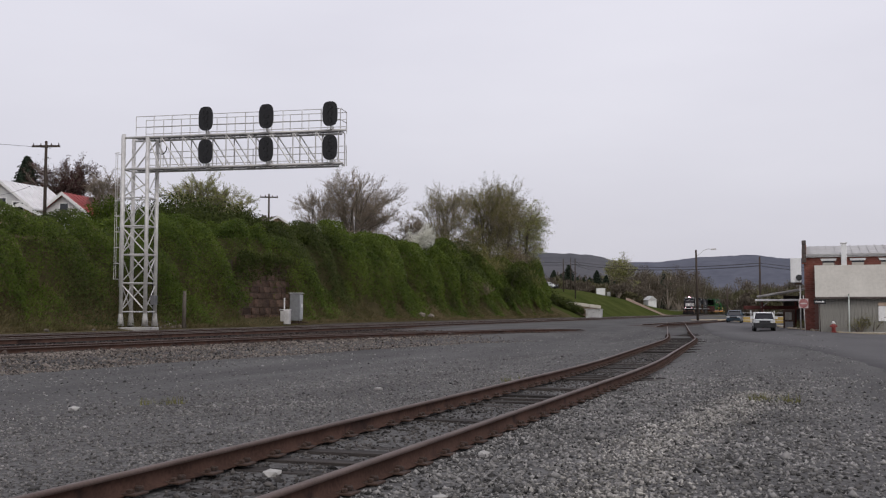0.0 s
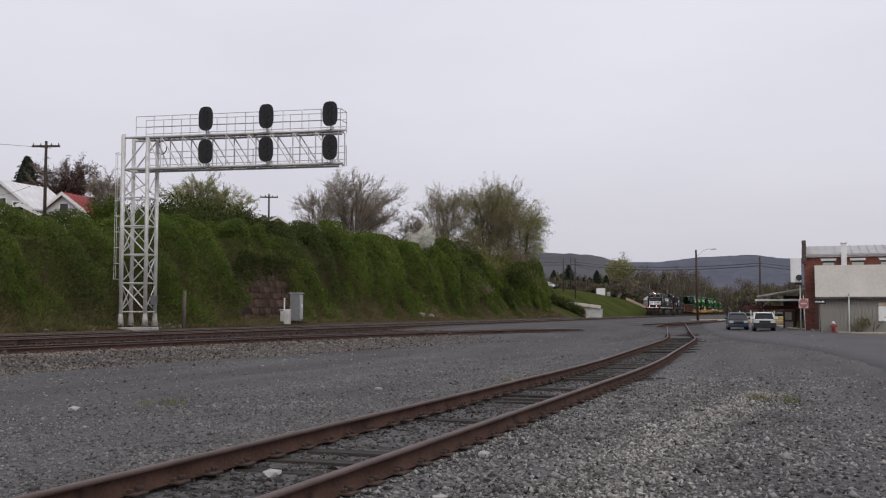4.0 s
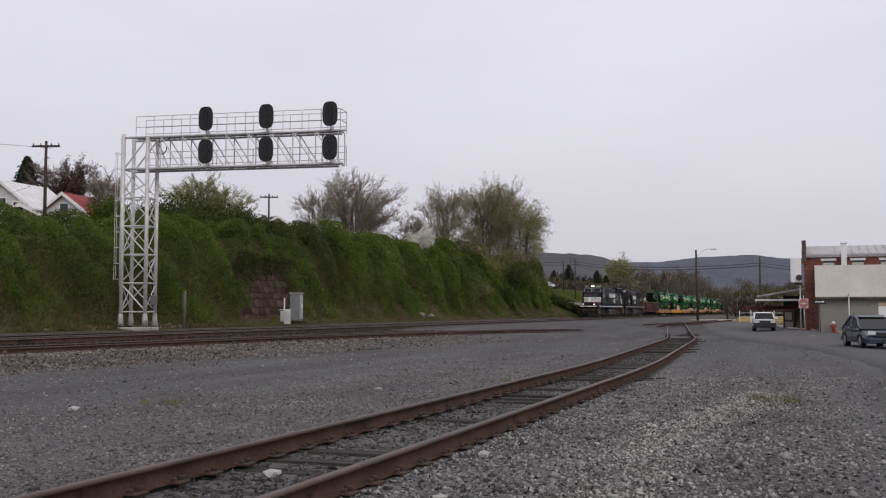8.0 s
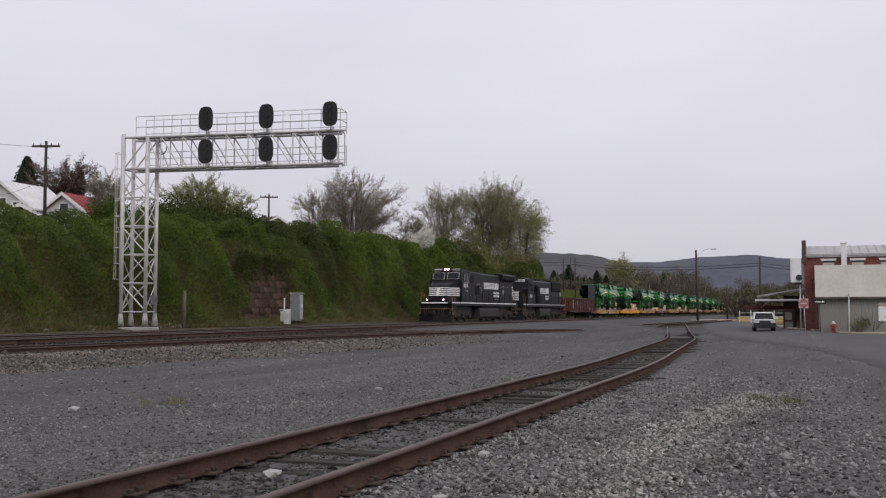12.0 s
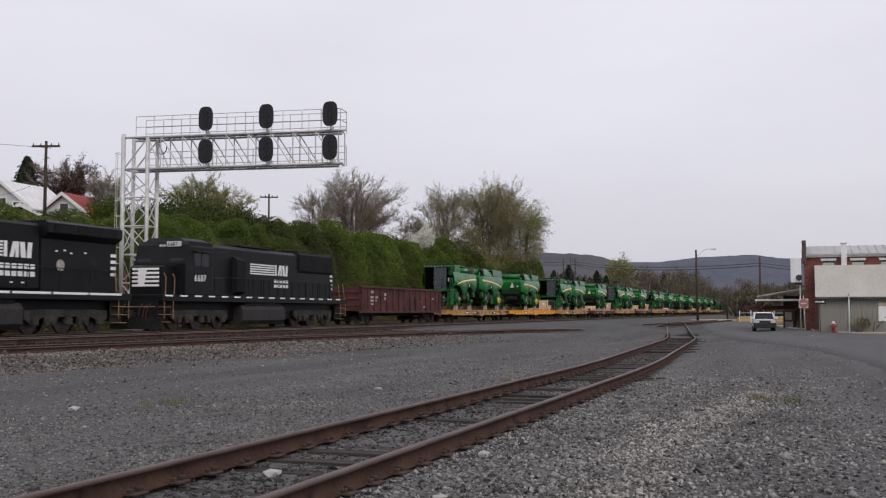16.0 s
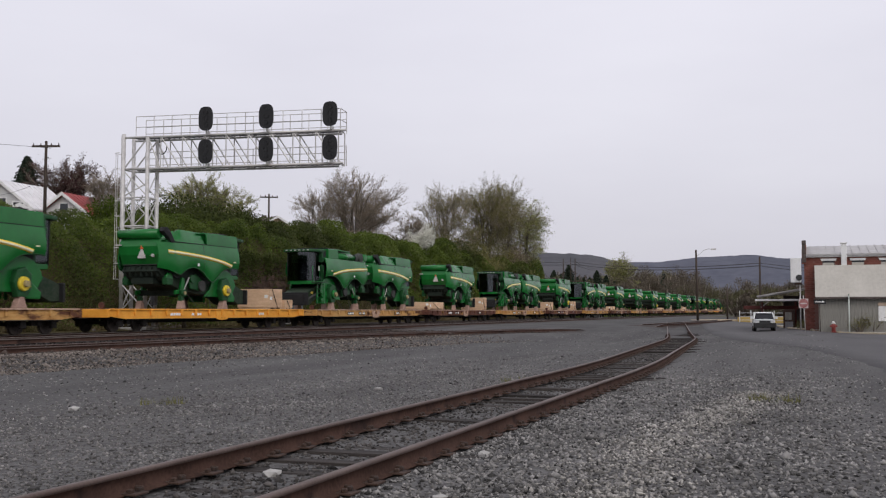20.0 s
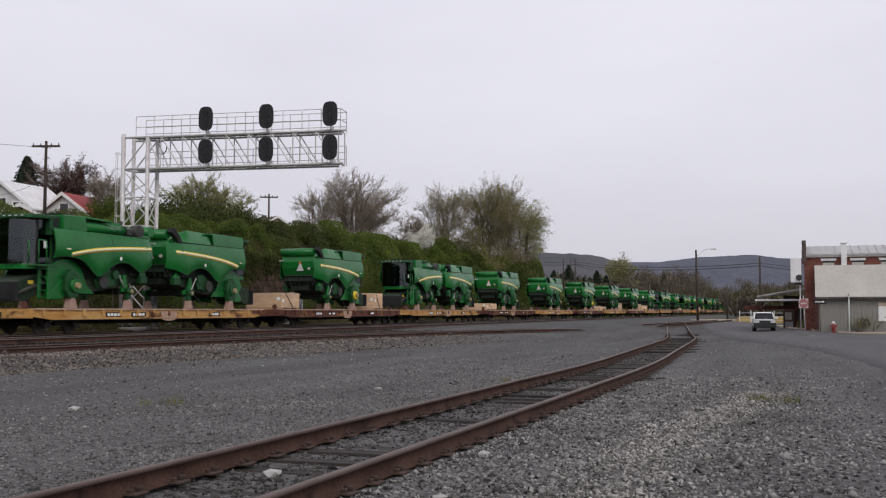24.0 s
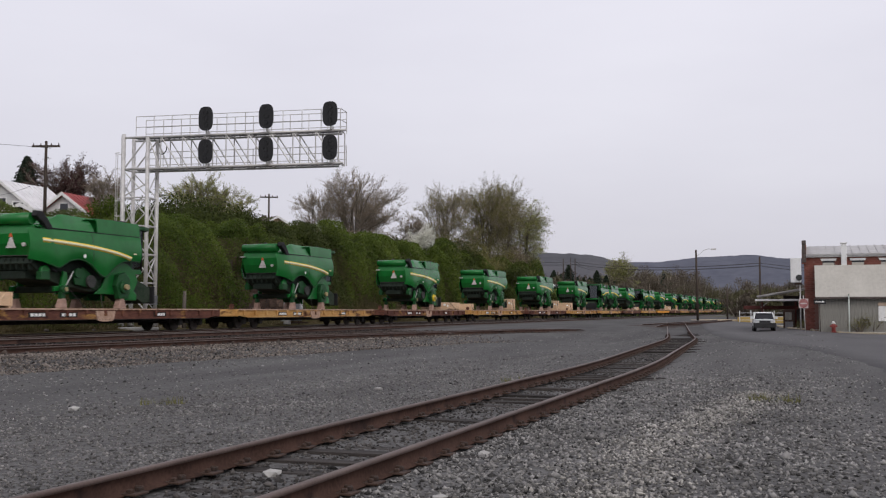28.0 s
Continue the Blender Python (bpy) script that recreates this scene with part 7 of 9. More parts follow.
    part("nose_emblem", slab([(-0.15, 2.28), (0.10, 2.28), (0.20, 3.0), (-0.05, 3.0)], "y", 0.575, 0.63), M_WHITE, e, "white emblem patch on the nose")
    part("anticlimber", solid(-1.3, 1.3, -0.22, 0.0, 1.5, 1.74, 0.03), M_LOCO, e)
    blank_mark(e, -0.55, -0.226, -0.222, 1.6, 1.7)
    part("sill_stripe", solid(-1.2, 1.2, -0.226, -0.221, 1.62, 1.72), M_WHITE, e)
    # hoods
    part("equipment_hood", solid(-1.36, 1.36, 5.05, 8.6, 1.74, 4.55, 0.08), M_LOCO, e, "black equipment hood")
    part("engine_hood", solid(-1.18, 1.18, 8.62, 15.6, 1.74, 4.50, 0.12), M_LOCO, e, "black engine hood")
    rad = slab([(-1.18, 1.74), (1.18, 1.74), (1.18, 3.9), (1.5, 4.15), (1.5, 4.55), (1.3, 4.66), (-1.3, 4.66), (-1.5, 4.55), (-1.5, 4.15), (-1.18, 3.9)], "y", 15.62, 20.4, 0.03)
    part("radiator_hood", rad, M_LOCO, e, "flared radiator hood")
    part("roof_hatch", solid(-0.8, 0.8, 5.2, 8.2, 4.55, 4.68, 0.05), M_LOCO_ROOF, e)
    part("exhaust_stack", solid(-0.45, 0.45, 11.0, 12.2, 4.50, 4.72, 0.05), M_LOCO_ROOF, e)
    part("horn", rod((0.5, 6.0, 4.74), (0.5, 5.5, 4.76), 0.05, 0.09), M_LOCO_ROOF, e)
    for s in (-1, 1):
        for k in range(9):
            y = 8.9 + 0.74 * k
            part("hood_door", solid(s * 1.185 - 0.012, s * 1.185 + 0.012, y, y + 0.68, 1.9, 3.0, 0.005), M_LOCO, e)
        for k in range(3):
            y = 16.0 + 1.4 * k
            part("radiator_grille", solid(s * 1.505 - 0.012, s * 1.505 + 0.012, y, y + 1.25, 4.17, 4.52), M_LOCO_ROOF, e)
        part("air_filter_box", solid(s * 1.37 - 0.03, s * 1.37 + 0.03, 6.9, 8.2, 2.5, 3.3, 0.02), M_LOCO_ROOF, e)
        for k in range(7):
            part("louvre", solid(s * 1.365 - 0.012, s * 1.365 + 0.012, 5.35, 6.5, 3.55 + 0.11 * k, 3.61 + 0.11 * k), M_LOCO_ROOF, e)
        handrail(e, 5.2, 20.2, s * 1.44, 1.74, 9, M_LOCO)
        side = s * 1.186
        for k in range(5):
            z = 3.08 + 0.13 * k
            part("paint_stripe", solid(min(side, side + s * 0.016), max(side, side + s * 0.016), 10.2, 13.5, z, z + 0.075), M_WHITE, e, "white speed stripe on the hood")
        hood_emblem(e, side, s, 13.5, 3.06, 0.016)
        for z0 in (2.62, 2.32):
            for k in range(6):
                y = 13.3 + 0.34 * k
                part("paint_mark", solid(min(side, side + s * 0.016), max(side, side + s * 0.016), y, y + 0.26, z0, z0 + 0.2), M_WHITE, e, "small white lettering block")
        for k in range(4):
            part("paint_stripe", solid(min(side, side + s * 0.008), max(side, side + s * 0.008), 20.0, 20.36, 2.5 + 0.28 * k, 2.64 + 0.28 * k), M_WHITE, e, "short white end stripe")
    for y, z in ((5.5, 2.35), (6.9, 2.2), (7.6, 3.4), (8.1, 3.45), (8.45, 3.1), (9.3, 2.9), (12.4, 2.2), (13.9, 2.05), (14.5, 2.05), (16.4, 3.4), (16.9, 3.45), (17.3, 3.35), (18.2, 3.4), (3.7, 2.75), (4.2, 2.72)):
        x = 1.372 if 5.0 < y < 8.6 else 1.508 if y < 5 else 1.205
        part("paint_mark", solid(x, x + 0.005, y, y + 0.16, z, z + 0.06), M_WHITE, e, "tiny white stencil mark")
    part("round_mark", rod((1.19, 16.75, 2.85), (1.205, 16.75, 2.85), 0.24, seg=18), surface_cached("faded_white"), e, "pale round emblem on the hood end")
    lettering("9514", 0.50, M_WHITE, e, Matrix.Translation((1.508, 3.25, 3.05)) @ SIDEWAYS, "white running number on the cab")
    return e


def low_nose_engine():
    L = 20.6
    e = thing("locomotive", "black diesel locomotive with a low nose and faded grey roof", "locomotive")
    movers.append((e, 23.5))
    platform(e, L, False)
    underside(e, L, 7.4, 12.2, 3.9, 16.6)
    part("nose", slab([(0.75, 1.74), (0.75, 3.1), (0.95, 3.2), (1.95, 3.25), (1.95, 1.74)], "x", -0.95, 0.95, 0.07), M_LOCO, e, "black low short nose")
    for k in range(5):
        z = 2.15 + 0.2 * k
        part("nose_stripe", solid(-0.8, 0.75, 0.742, 0.748, z, z + 0.11), M_WHITE, e, "white nose stripe")
    part("nose_emblem", slab([(-0.45, 2.15), (-0.1, 2.15), (0.05, 3.05), (-0.45, 3.05)], "y", 0.735, 0.741), M_WHITE, e, "white emblem patch on the nose")
    cab = slab([(1.85, 1.74), (1.85, 3.3), (2.10, 4.25), (2.30, 4.45), (4.3, 4.45), (4.3, 1.74)], "x", -1.5, 1.5, 0.05)
    part("cab", cab, M_LOCO, e, "black cab")
    part("cab_roof", slab([(-1.52, 4.2), (-0.9, 4.62), (0.9, 4.62), (1.52, 4.2), (1.52, 4.14), (-1.52, 4.14)], "y", 2.25, 4.35, 0.02), M_LOCO_GREY, e, "faded grey cab roof")
    for s in (-1, 1):
        part("windshield", slab([(1.90, 3.4), (1.88, 3.4), (2.12, 4.08), (2.14, 4.08)], "x", s * 0.95 - 0.4, s * 0.95 + 0.4), M_CABGLASS, e, "dark windshield pane").location = (0, -0.02, 0)
        part("side_window", solid(s * 1.505 - 0.01, s * 1.505 + 0.01, 2.6, 3.2, 3.2, 3.85), M_CABGLASS, e)
        part("side_window", solid(s * 1.505 - 0.01, s * 1.505 + 0.01, 3.28, 3.9, 3.2, 3.85), M_CABGLASS, e)
        part("sun_visor", slab([(1.5 * s, 3.95), (1.72 * s, 3.88), (1.72 * s, 3.91), (1.5 * s, 3.99)], "y", 2.5, 4.0), M_LOCO, e)
        part("number_board", slab([(2.08, 4.12), (2.1, 4.1), (2.26, 4.3), (2.24, 4.32)], "x", s * 0.6 - 0.24, s * 0.6 + 0.24), M_NUMBER, e, "pale number board")
    for k in range(2):
        part("headlight", rod((-0.1 + 0.2 * k, 2.16, 4.2), (-0.1 + 0.2 * k, 2.08, 4.2), 0.09, seg=12), M_ALU, e, "unlit headlight")
    part("engine_hood", slab([(-1.0, 1.74), (1.0, 1.74), (1.0, 4.28), (0.82, 4.46), (-0.82, 4.46), (-1.0, 4.28)], "y", 4.32, 19.4, 0.03), M_LOCO, e, "black long hood")
    part("side_cabinet", solid(1.0, 1.32, 4.4, 5.8, 1.74, 2.7, 0.05), M_LOCO, e)
    part("side_cabinet", solid(-1.32, -1.0, 4.4, 5.8, 1.74, 2.7, 0.05), M_LOCO, e)
    part("blower_bulge", slab([(0.98, 1.8), (1.34, 2.0), (1.34, 3.7), (0.98, 3.95)], "y", 7.0, 7.9, 0.04), M_LOCO_ROOF, e, "dark blower housing")
    rad = slab([(-1.02, 3.3), (1.02, 3.3), (1.10, 3.42), (1.10, 4.40), (0.9, 4.56), (-0.9, 4.56), (-1.10, 4.40), (-1.10, 3.42)], "y", 14.6, 19.2, 0.03)
    part("radiator_section", rad, M_LOCO_ROOF, e, "flared black radiator section")
    part("brake_blister", solid(-0.85, 0.85, 8.0, 11.5, 4.46, 4.62, 0.08), M_LOCO_ROOF, e)
    part("exhaust_stack", solid(-0.3, 0.3, 12.3, 13.1, 4.46, 4.68, 0.03), M_LOCO_ROOF, e)
    for k in range(3):
        part("fan", rod((0, 15.0 + 1.5 * k, 4.54), (0, 15.0 + 1.5 * k, 4.66), 0.62, seg=18), M_LOCO_ROOF, e)
    for s in (-1, 1):
        side = s * 1.005
        for k in range(13):
            y = 7.4 + 0.92 * k
            part("hood_door", solid(s * 1.01 - 0.012, s * 1.01 + 0.012, y, y + 0.82, 1.85, 2.75, 0.005), M_LOCO, e)
        for k in range(5):
            z = 3.02 + 0.13 * k
            part("paint_stripe", solid(min(side, side + s * 0.008), max(side, side + s * 0.008), 8.9, 11.7, z, z + 0.075), M_WHITE, e, "white speed stripe on the hood")
        hood_emblem(e, side, s, 11.7, 3.02, 0.008)
        for z0 in (2.6, 2.32):
            for k in range(5):
                y = 11.6 + 0.36 * k
                part("paint_mark", solid(min(side, side + s * 0.028), max(side, side + s * 0.028), y, y + 0.27, z0, z0 + 0.18), M_WHITE, e, "small white lettering block")
        for k in range(4):
            part("paint_stripe", solid(min(side, side + s * 0.008), max(side, side + s * 0.008), 19.05, 19.38, 2.3 + 0.28 * k, 2.44 + 0.28 * k), M_WHITE, e, "short white end stripe")
        handrail(e, 4.6, 19.8, s * 1.44, 1.74, 10, M_LOCO)
    nb = part("number_board", solid(0.30, 1.12, 1.99, 2.05, 4.16, 4.42, 0.01), M_NUMBER, e, "pale number board with dark figures")
    lettering("6687", 0.24, M_BLACK, nb, pose(0.38, 1.985, 4.20, 90), "dark figures on the board")
    lettering("6687", 0.46, M_WHITE, e, Matrix.Translation((1.508, 2.65, 2.45)) @ SIDEWAYS, "white running number on the cab")
    return e


M_GON = surface("oxide_gondola", (0.045, 0.018, 0.017), (0.125, 0.048, 0.042), scale=0.7, rough=0.85, fine=10, spot=(0.035, 0.018, 0.017), spot_scale=0.8, bump=0.01)


def gondola():
    L = 16.9
    g = thing("gondola_car", "dull brown-red steel gondola car with ribbed sides", "railway car")
    movers.append((g, 46.0))
    part("floor", solid(-1.4, 1.4, 0.3, L - 0.3, 0.95, 1.1), M_GON, g)
    for s in (-1, 1):
        part("side_wall", solid(s * 1.42 - 0.03, s * 1.42 + 0.03, 0.3, L - 0.3, 0.98, 2.55), M_GON, g, "brown-red steel side")
        part("top_rail", solid(s * 1.46 - 0.08, s * 1.46 + 0.08, 0.25, L - 0.25, 2.55, 2.68, 0.015), M_GON, g)
        part("side_sill", solid(s * 1.46 - 0.06, s * 1.46 + 0.06, 0.25, L - 0.25, 0.82, 0.98, 0.01), M_GON, g)
        for k in range(15):
            y = 0.45 + (L - 0.9) * k / 14
            part("rib", solid(s * 1.50 - 0.05, s * 1.50 + 0.05, y - 0.06, y + 0.06, 0.98, 2.55, 0.02), M_GON, g)
        for y0, y1, z0, z1 in ((2.2, 2.7, 2.2, 2.4), (2.1, 3.4, 1.85, 2.0), (2.1, 3.2, 1.62, 1.76), (2.2, 3.0, 1.4, 1.5), (4.6, 5.1, 2.05, 2.25), (4.6, 4.9, 1.75, 1.95), (11.8, 12.2, 1.6, 1.8), (14.2, 14.9, 1.9, 2.0), (12.6, 12.9, 1.2, 1.35)):
            part("paint_mark", solid(s * 1.455 - 0.003, s * 1.455 + 0.003, y0, y1, z0, z1), surface_cached("faded_white"), g, "faded white lettering block")
    for y in (0.28, L - 0.34):
        part("end_wall", solid(-1.42, 1.42, y, y + 0.06, 0.98, 2.6), M_GON, g)
        for z in (1.3, 1.75, 2.2):
            part("end_rib", solid(-1.42, 1.42, y - 0.06, y + 0.12, z, z + 0.12, 0.02), M_GON, g)
    part("centre_sill", solid(-0.3, 0.3, 0.0, L, 0.6, 0.95), M_UNDER, g)
    for y in (2.3, L - 2.3):
        truck(g, y, 2, 0.42, 1.75)
    part("ladder", solid(1.5, 1.53, L - 0.8, L - 0.4, 0.5, 2.5), M_GON, g)
    coupler(g, 0.1, -1)
    coupler(g, L - 0.1, 1)
    return g


cached = {}


def surface_cached(kind):
    if kind not in cached:
        cached[kind] = {"faded_white": lambda: surface("faded_white", (0.30, 0.25, 0.23), (0.5, 0.46, 0.44), scale=5, rough=0.8),
                        "deck": lambda: surface("deck_planks", (0.13, 0.085, 0.06), (0.27, 0.19, 0.14), scale=1.2, rough=0.95, bump=0.01, stretch=(0.4, 3, 1)),
                        }[kind]()
    return cached[kind]


M_FLAT_Y = surface("flatcar_yellow", (0.80, 0.32, 0.032), (0.90, 0.42, 0.062), scale=0.8, rough=0.7, fine=8, spot=(0.34, 0.14, 0.03), spot_at=0.70, spot_scale=0.8)
M_FLAT_W = surface("flatcar_weathered", (0.48, 0.235, 0.065), (0.62, 0.38, 0.145), scale=0.7, rough=0.85, fine=8, spot=(0.12, 0.05, 0.028), spot_at=0.56, spot_scale=0.9, stretch=(1, 0.5, 1.6))
M_RUBRAIL = surface("worn_rub_rail", (0.36, 0.22, 0.15), (0.58, 0.41, 0.31), scale=1.2, rough=0.85, fine=8, spot=(0.14, 0.07, 0.045), spot_at=0.6, spot_scale=1.2)
M_FLAT_R = surface("flatcar_rusty", (0.085, 0.032, 0.024), (0.18, 0.075, 0.05), scale=0.8, rough=0.9, fine=8, spot=(0.46, 0.26, 0.07), spot_at=0.59, spot_scale=0.7, stretch=(1, 0.5, 1.6))
FLAT_L = 18.9


def flatcar(paint, label):
    f = thing("flatcar", label, "railway car", group="flatcars of the train")
    part("deck", solid(-1.5, 1.5, 0.35, FLAT_L - 0.35, 1.0, 1.07), surface_cached("deck"), f, "worn wooden deck")
    for s in (-1, 1):
        sill = slab([(0.35, 1.02), (0.35, 0.72), (1.4, 0.60), (FLAT_L - 1.4, 0.60), (FLAT_L - 0.35, 0.72), (FLAT_L - 0.35, 1.02)], "x", s * 1.44 - 0.03, s * 1.44 + 0.03, 0.008)
        part("side_sill", sill, paint, f, "painted steel side sill")
        part("rub_rail", solid(s * 1.5 - 0.035, s * 1.5 + 0.035, 0.35, FLAT_L - 0.35, 1.0, 1.06, 0.008), paint if paint is M_FLAT_Y else M_RUBRAIL, f, "worn pale rub rail")
        part("bottom_flange", solid(s * 1.45 - 0.06, s * 1.45 + 0.06, 1.4, FLAT_L - 1.4, 0.575, 0.60), M_UNDER, f, "dark lower flange")
        for k in range(15):
            y = 0.9 + (FLAT_L - 1.8) * k / 14
            part("stake_pocket", solid(s * 1.53 - 0.035, s * 1.53 + 0.035, y - 0.065, y + 0.065, 0.74, 1.0, 0.01), paint, f)
        part("jacking_plate", slab([(8.85, 0.96), (8.95, 0.56), (9.3, 0.50), (9.7, 0.50), (10.05, 0.56), (10.15, 0.96)], "x", s * 1.48 - 0.03, s * 1.48 + 0.03), paint if paint is M_FLAT_Y else M_RUBRAIL, f, "pale plate at mid-car")
        for y0, y1 in ((4.8, 5.9), (6.6, 7.7), (13.0, 14.0)):
            if paint is not M_FLAT_Y:
                part("stencil_panel", solid(s * 1.474 - 0.004, s * 1.474 + 0.004, y0, y1, 0.70, 0.90), M_UNDER, f, "dark stencil panel")
            for k in range(4):
                yy = y0 + 0.12 + k * (y1 - y0 - 0.2) / 4
                part("paint_mark", solid(s * 1.481 - 0.004, s * 1.481 + 0.004, yy, yy + (y1 - y0) * 0.16, 0.74, 0.86), M_WHITE, f, "white lettering block")
    for y in (0.18, FLAT_L - 0.36):
        part("end_sill", solid(-1.5, 1.5, y, y + 0.18, 0.66, 1.04, 0.02), paint, f)
    part("centre_sill", slab([(0.2, 0.95), (0.2, 0.62), (3.2, 0.62), (4.4, 0.40), (FLAT_L - 4.4, 0.40), (FLAT_L - 3.2, 0.62), (FLAT_L - 0.2, 0.62), (FLAT_L - 0.2, 0.95)], "x", -0.4, 0.4), M_UNDER, f)
    for k in range(8):
        y = 3.6 + (FLAT_L - 7.2) * k / 7
        part("cross_bearer", solid(-1.44, 1.44, y - 0.06, y + 0.06, 0.66, 1.0), M_UNDER, f)
    part("brake_cylinder", rod((0.7, 8.0, 0.6), (0.7, 9.2, 0.6), 0.18), M_UNDER, f)
    part("brake_wheel", rod((1.2, 0.1, 1.2), (1.2, 0.16, 1.2), 0.15, seg=14), M_FLAT_R, f)
    for y in (2.4, FLAT_L - 2.4):
        truck(f, y, 2, 0.42, 1.75)
    coupler(f, 0.15, -1)
    coupler(f, FLAT_L - 0.15, 1)
    return f


# ---- the combine harvesters ----
M_GREEN = surface("harvester_green", (0.008, 0.118, 0.022), (0.011, 0.155, 0.029), scale=0.5, rough=0.27, fine=6, spec=0.35)
M_GREEN_D = surface("harvester_dark_green", (0.008, 0.055, 0.016), (0.014, 0.085, 0.024), scale=0.8, rough=0.5)
M_YEL = surface("harvester_yellow", (0.72, 0.52, 0.03), (0.82, 0.62, 0.06), scale=2, rough=0.45)
M_RUB = surface("black_rubber", (0.012, 0.012, 0.013), (0.022, 0.022, 0.024), scale=2, rough=0.7)
M_MACH = surface("machine_grey", (0.03, 0.032, 0.03), (0.075, 0.075, 0.07), scale=2, rough=0.7)
M_STAND = surface("wooden_cradle", (0.30, 0.19, 0.15), (0.46, 0.31, 0.25), scale=2, rough=0.9, stretch=(1, 1, 4))
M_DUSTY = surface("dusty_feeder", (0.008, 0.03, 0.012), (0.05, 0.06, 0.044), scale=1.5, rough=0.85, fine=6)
M_ORANGE = surface("safety_orange", (0.55, 0.10, 0.03), (0.65, 0.14, 0.05), scale=3, rough=0.6)


def curve(pts, n=5):
    """Rounds a chain of points (Catmull-Rom)."""
    out = []
    for i in range(len(pts) - 1):
        p0, p1, p2, p3 = pts[max(i - 1, 0)], pts[i], pts[i + 1], pts[min(i + 2, len(pts) - 1)]
        for k in range(n):
            t = k / n
            out.append(tuple(0.5 * (2 * b + (c - a) * t + (2 * a - 5 * b + 4 * c - d) * t * t + (3 * b - a - 3 * c + d) * t ** 3) for a, b, c, d in zip(p0, p1, p2, p3)))
    return out + [pts[-1]]


M_BRASS = surface("tan_primer", (0.30, 0.24, 0.12), (0.42, 0.35, 0.19), scale=3, rough=0.7)
# Near-black green holds the shade inside and under the body.
M_INNER_SHADE = surface("shadowy_machinery", (0.006, 0.012, 0.008), (0.02, 0.03, 0.022), scale=3, rough=0.8)
M_CREAM = surface("stripe_cream", (0.72, 0.68, 0.40), (0.80, 0.76, 0.50), scale=2, rough=0.45)


def cab_pane():
    """Tinted cab glass: lets most light through and mirrors a little of the sky."""
    m = bpy.data.materials.new("tinted_cab_pane")
    m.use_nodes = True
    nt = m.node_tree
    nt.nodes.remove(nt.nodes["Principled BSDF"])
    tr, gl, mx = nt.nodes.new("ShaderNodeBsdfTransparent"), nt.nodes.new("ShaderNodeBsdfGlossy"), nt.nodes.new("ShaderNodeMixShader")
    tr.inputs[0].default_value = (0.42, 0.47, 0.46, 1)
    gl.inputs["Roughness"].default_value = 0.04
    gl.inputs[0].default_value = (0.8, 0.85, 0.9, 1)
    mx.inputs[0].default_value = 0.07
    nt.links.new(tr.outputs[0], mx.inputs[1])
    nt.links.new(gl.outputs[0], mx.inputs[2])
    nt.links.new(mx.outputs[0], nt.nodes["Material Output"].inputs[0])
    return m


M_PANE = cab_pane()
ARCH_Y = (1.85, 2.5, 3.0, 3.5, 3.9, 4.3, 4.6, 4.85, 5.05, 5.35, 5.75, 6.2, 6.65, 7.1, 7.45, 7.75, 8.0, 8.6, 9.3, 10.05)
ARCH_Z = (2.02, 2.10, 2.12, 2.08, 1.96, 1.72, 1.47, 1.33, 1.36, 1.52, 1.80, 1.98, 2.03, 1.95, 1.78, 1.62, 1.66, 1.86, 1.98, 2.05)
RIM_Y = (1.85, 3.5, 6.0, 8.6, 10.05)
RIM_Z = (3.26, 3.27, 3.24, 3.20, 3.24)


def flank_x(y, z):
    """Half width of the bulging side panels: rolled in at the top and foot, wrapped round at the tail."""
    lo, hi = np.interp(y, ARCH_Y, ARCH_Z), np.interp(y, RIM_Y, RIM_Z)
    v = np.clip((z - lo) / (hi - lo), 0, 1)
    x = 1.56 - 0.15 * np.clip((v - 0.4) / 0.6, 0, 1) ** 2 - 0.09 * np.clip((0.3 - v) / 0.3, 0, 1) ** 2
    return x - 0.36 * np.clip((np.asarray(y) - 8.0) / 1.25, 0, 1) ** 2.2


def sheet(name, gx, gy, gz, thick, material, parent, label=""):
    """A curved panel with thickness from a grid of points."""
    n, m = gx.shape
    out = np.stack([gx, gy, gz], -1).reshape(-1, 3)
    back = out - np.array([thick, 0, 0])
    i = np.arange(n * m).reshape(n, m)
    q = np.stack([i[:-1, :-1], i[1:, :-1], i[1:, 1:], i[:-1, 1:]], -1).reshape(-1, 4)
    edge = np.concatenate([i[:, 0], i[-1, 1:], i[::-1, -1][1:], i[0, ::-1][1:]])
    e = len(edge)
    v = np.concatenate([out, back, out[edge], back[edge]])
    k = np.arange(e - 1) + 2 * n * m
    rim = np.stack([k, k + 1, k + 1 + e, k + e], -1)
    return raw_mesh(name, v, np.concatenate([q, q[:, ::-1] + n * m, rim]), material, parent, label, smooth=True)


def ribbon(name, s, pts, w, material, parent, label="", lift=0.006):
    """A painted band that follows the bulge of the flank."""
    p = np.array(pts)
    d = np.gradient(p, axis=0)
    d /= np.linalg.norm(d, axis=1)[:, None]
    rows = []
    for off, lf in ((-w / 2, -0.01), (-w / 2, lift), (w / 2, lift), (w / 2, -0.01)):
        y, z = p[:, 0] - d[:, 1] * off, p[:, 1] + d[:, 0] * off
        rows.append(np.stack([s * (flank_x(y, z) + lf), y, z], -1))
    v = np.concatenate(rows)
    i = np.arange(4 * len(p)).reshape(4, -1)
    f = np.stack([i[:-1, :-1], i[1:, :-1], i[1:, 1:], i[:-1, 1:]], -1).reshape(-1, 4)
    return raw_mesh(name, v, f, material, parent, label)


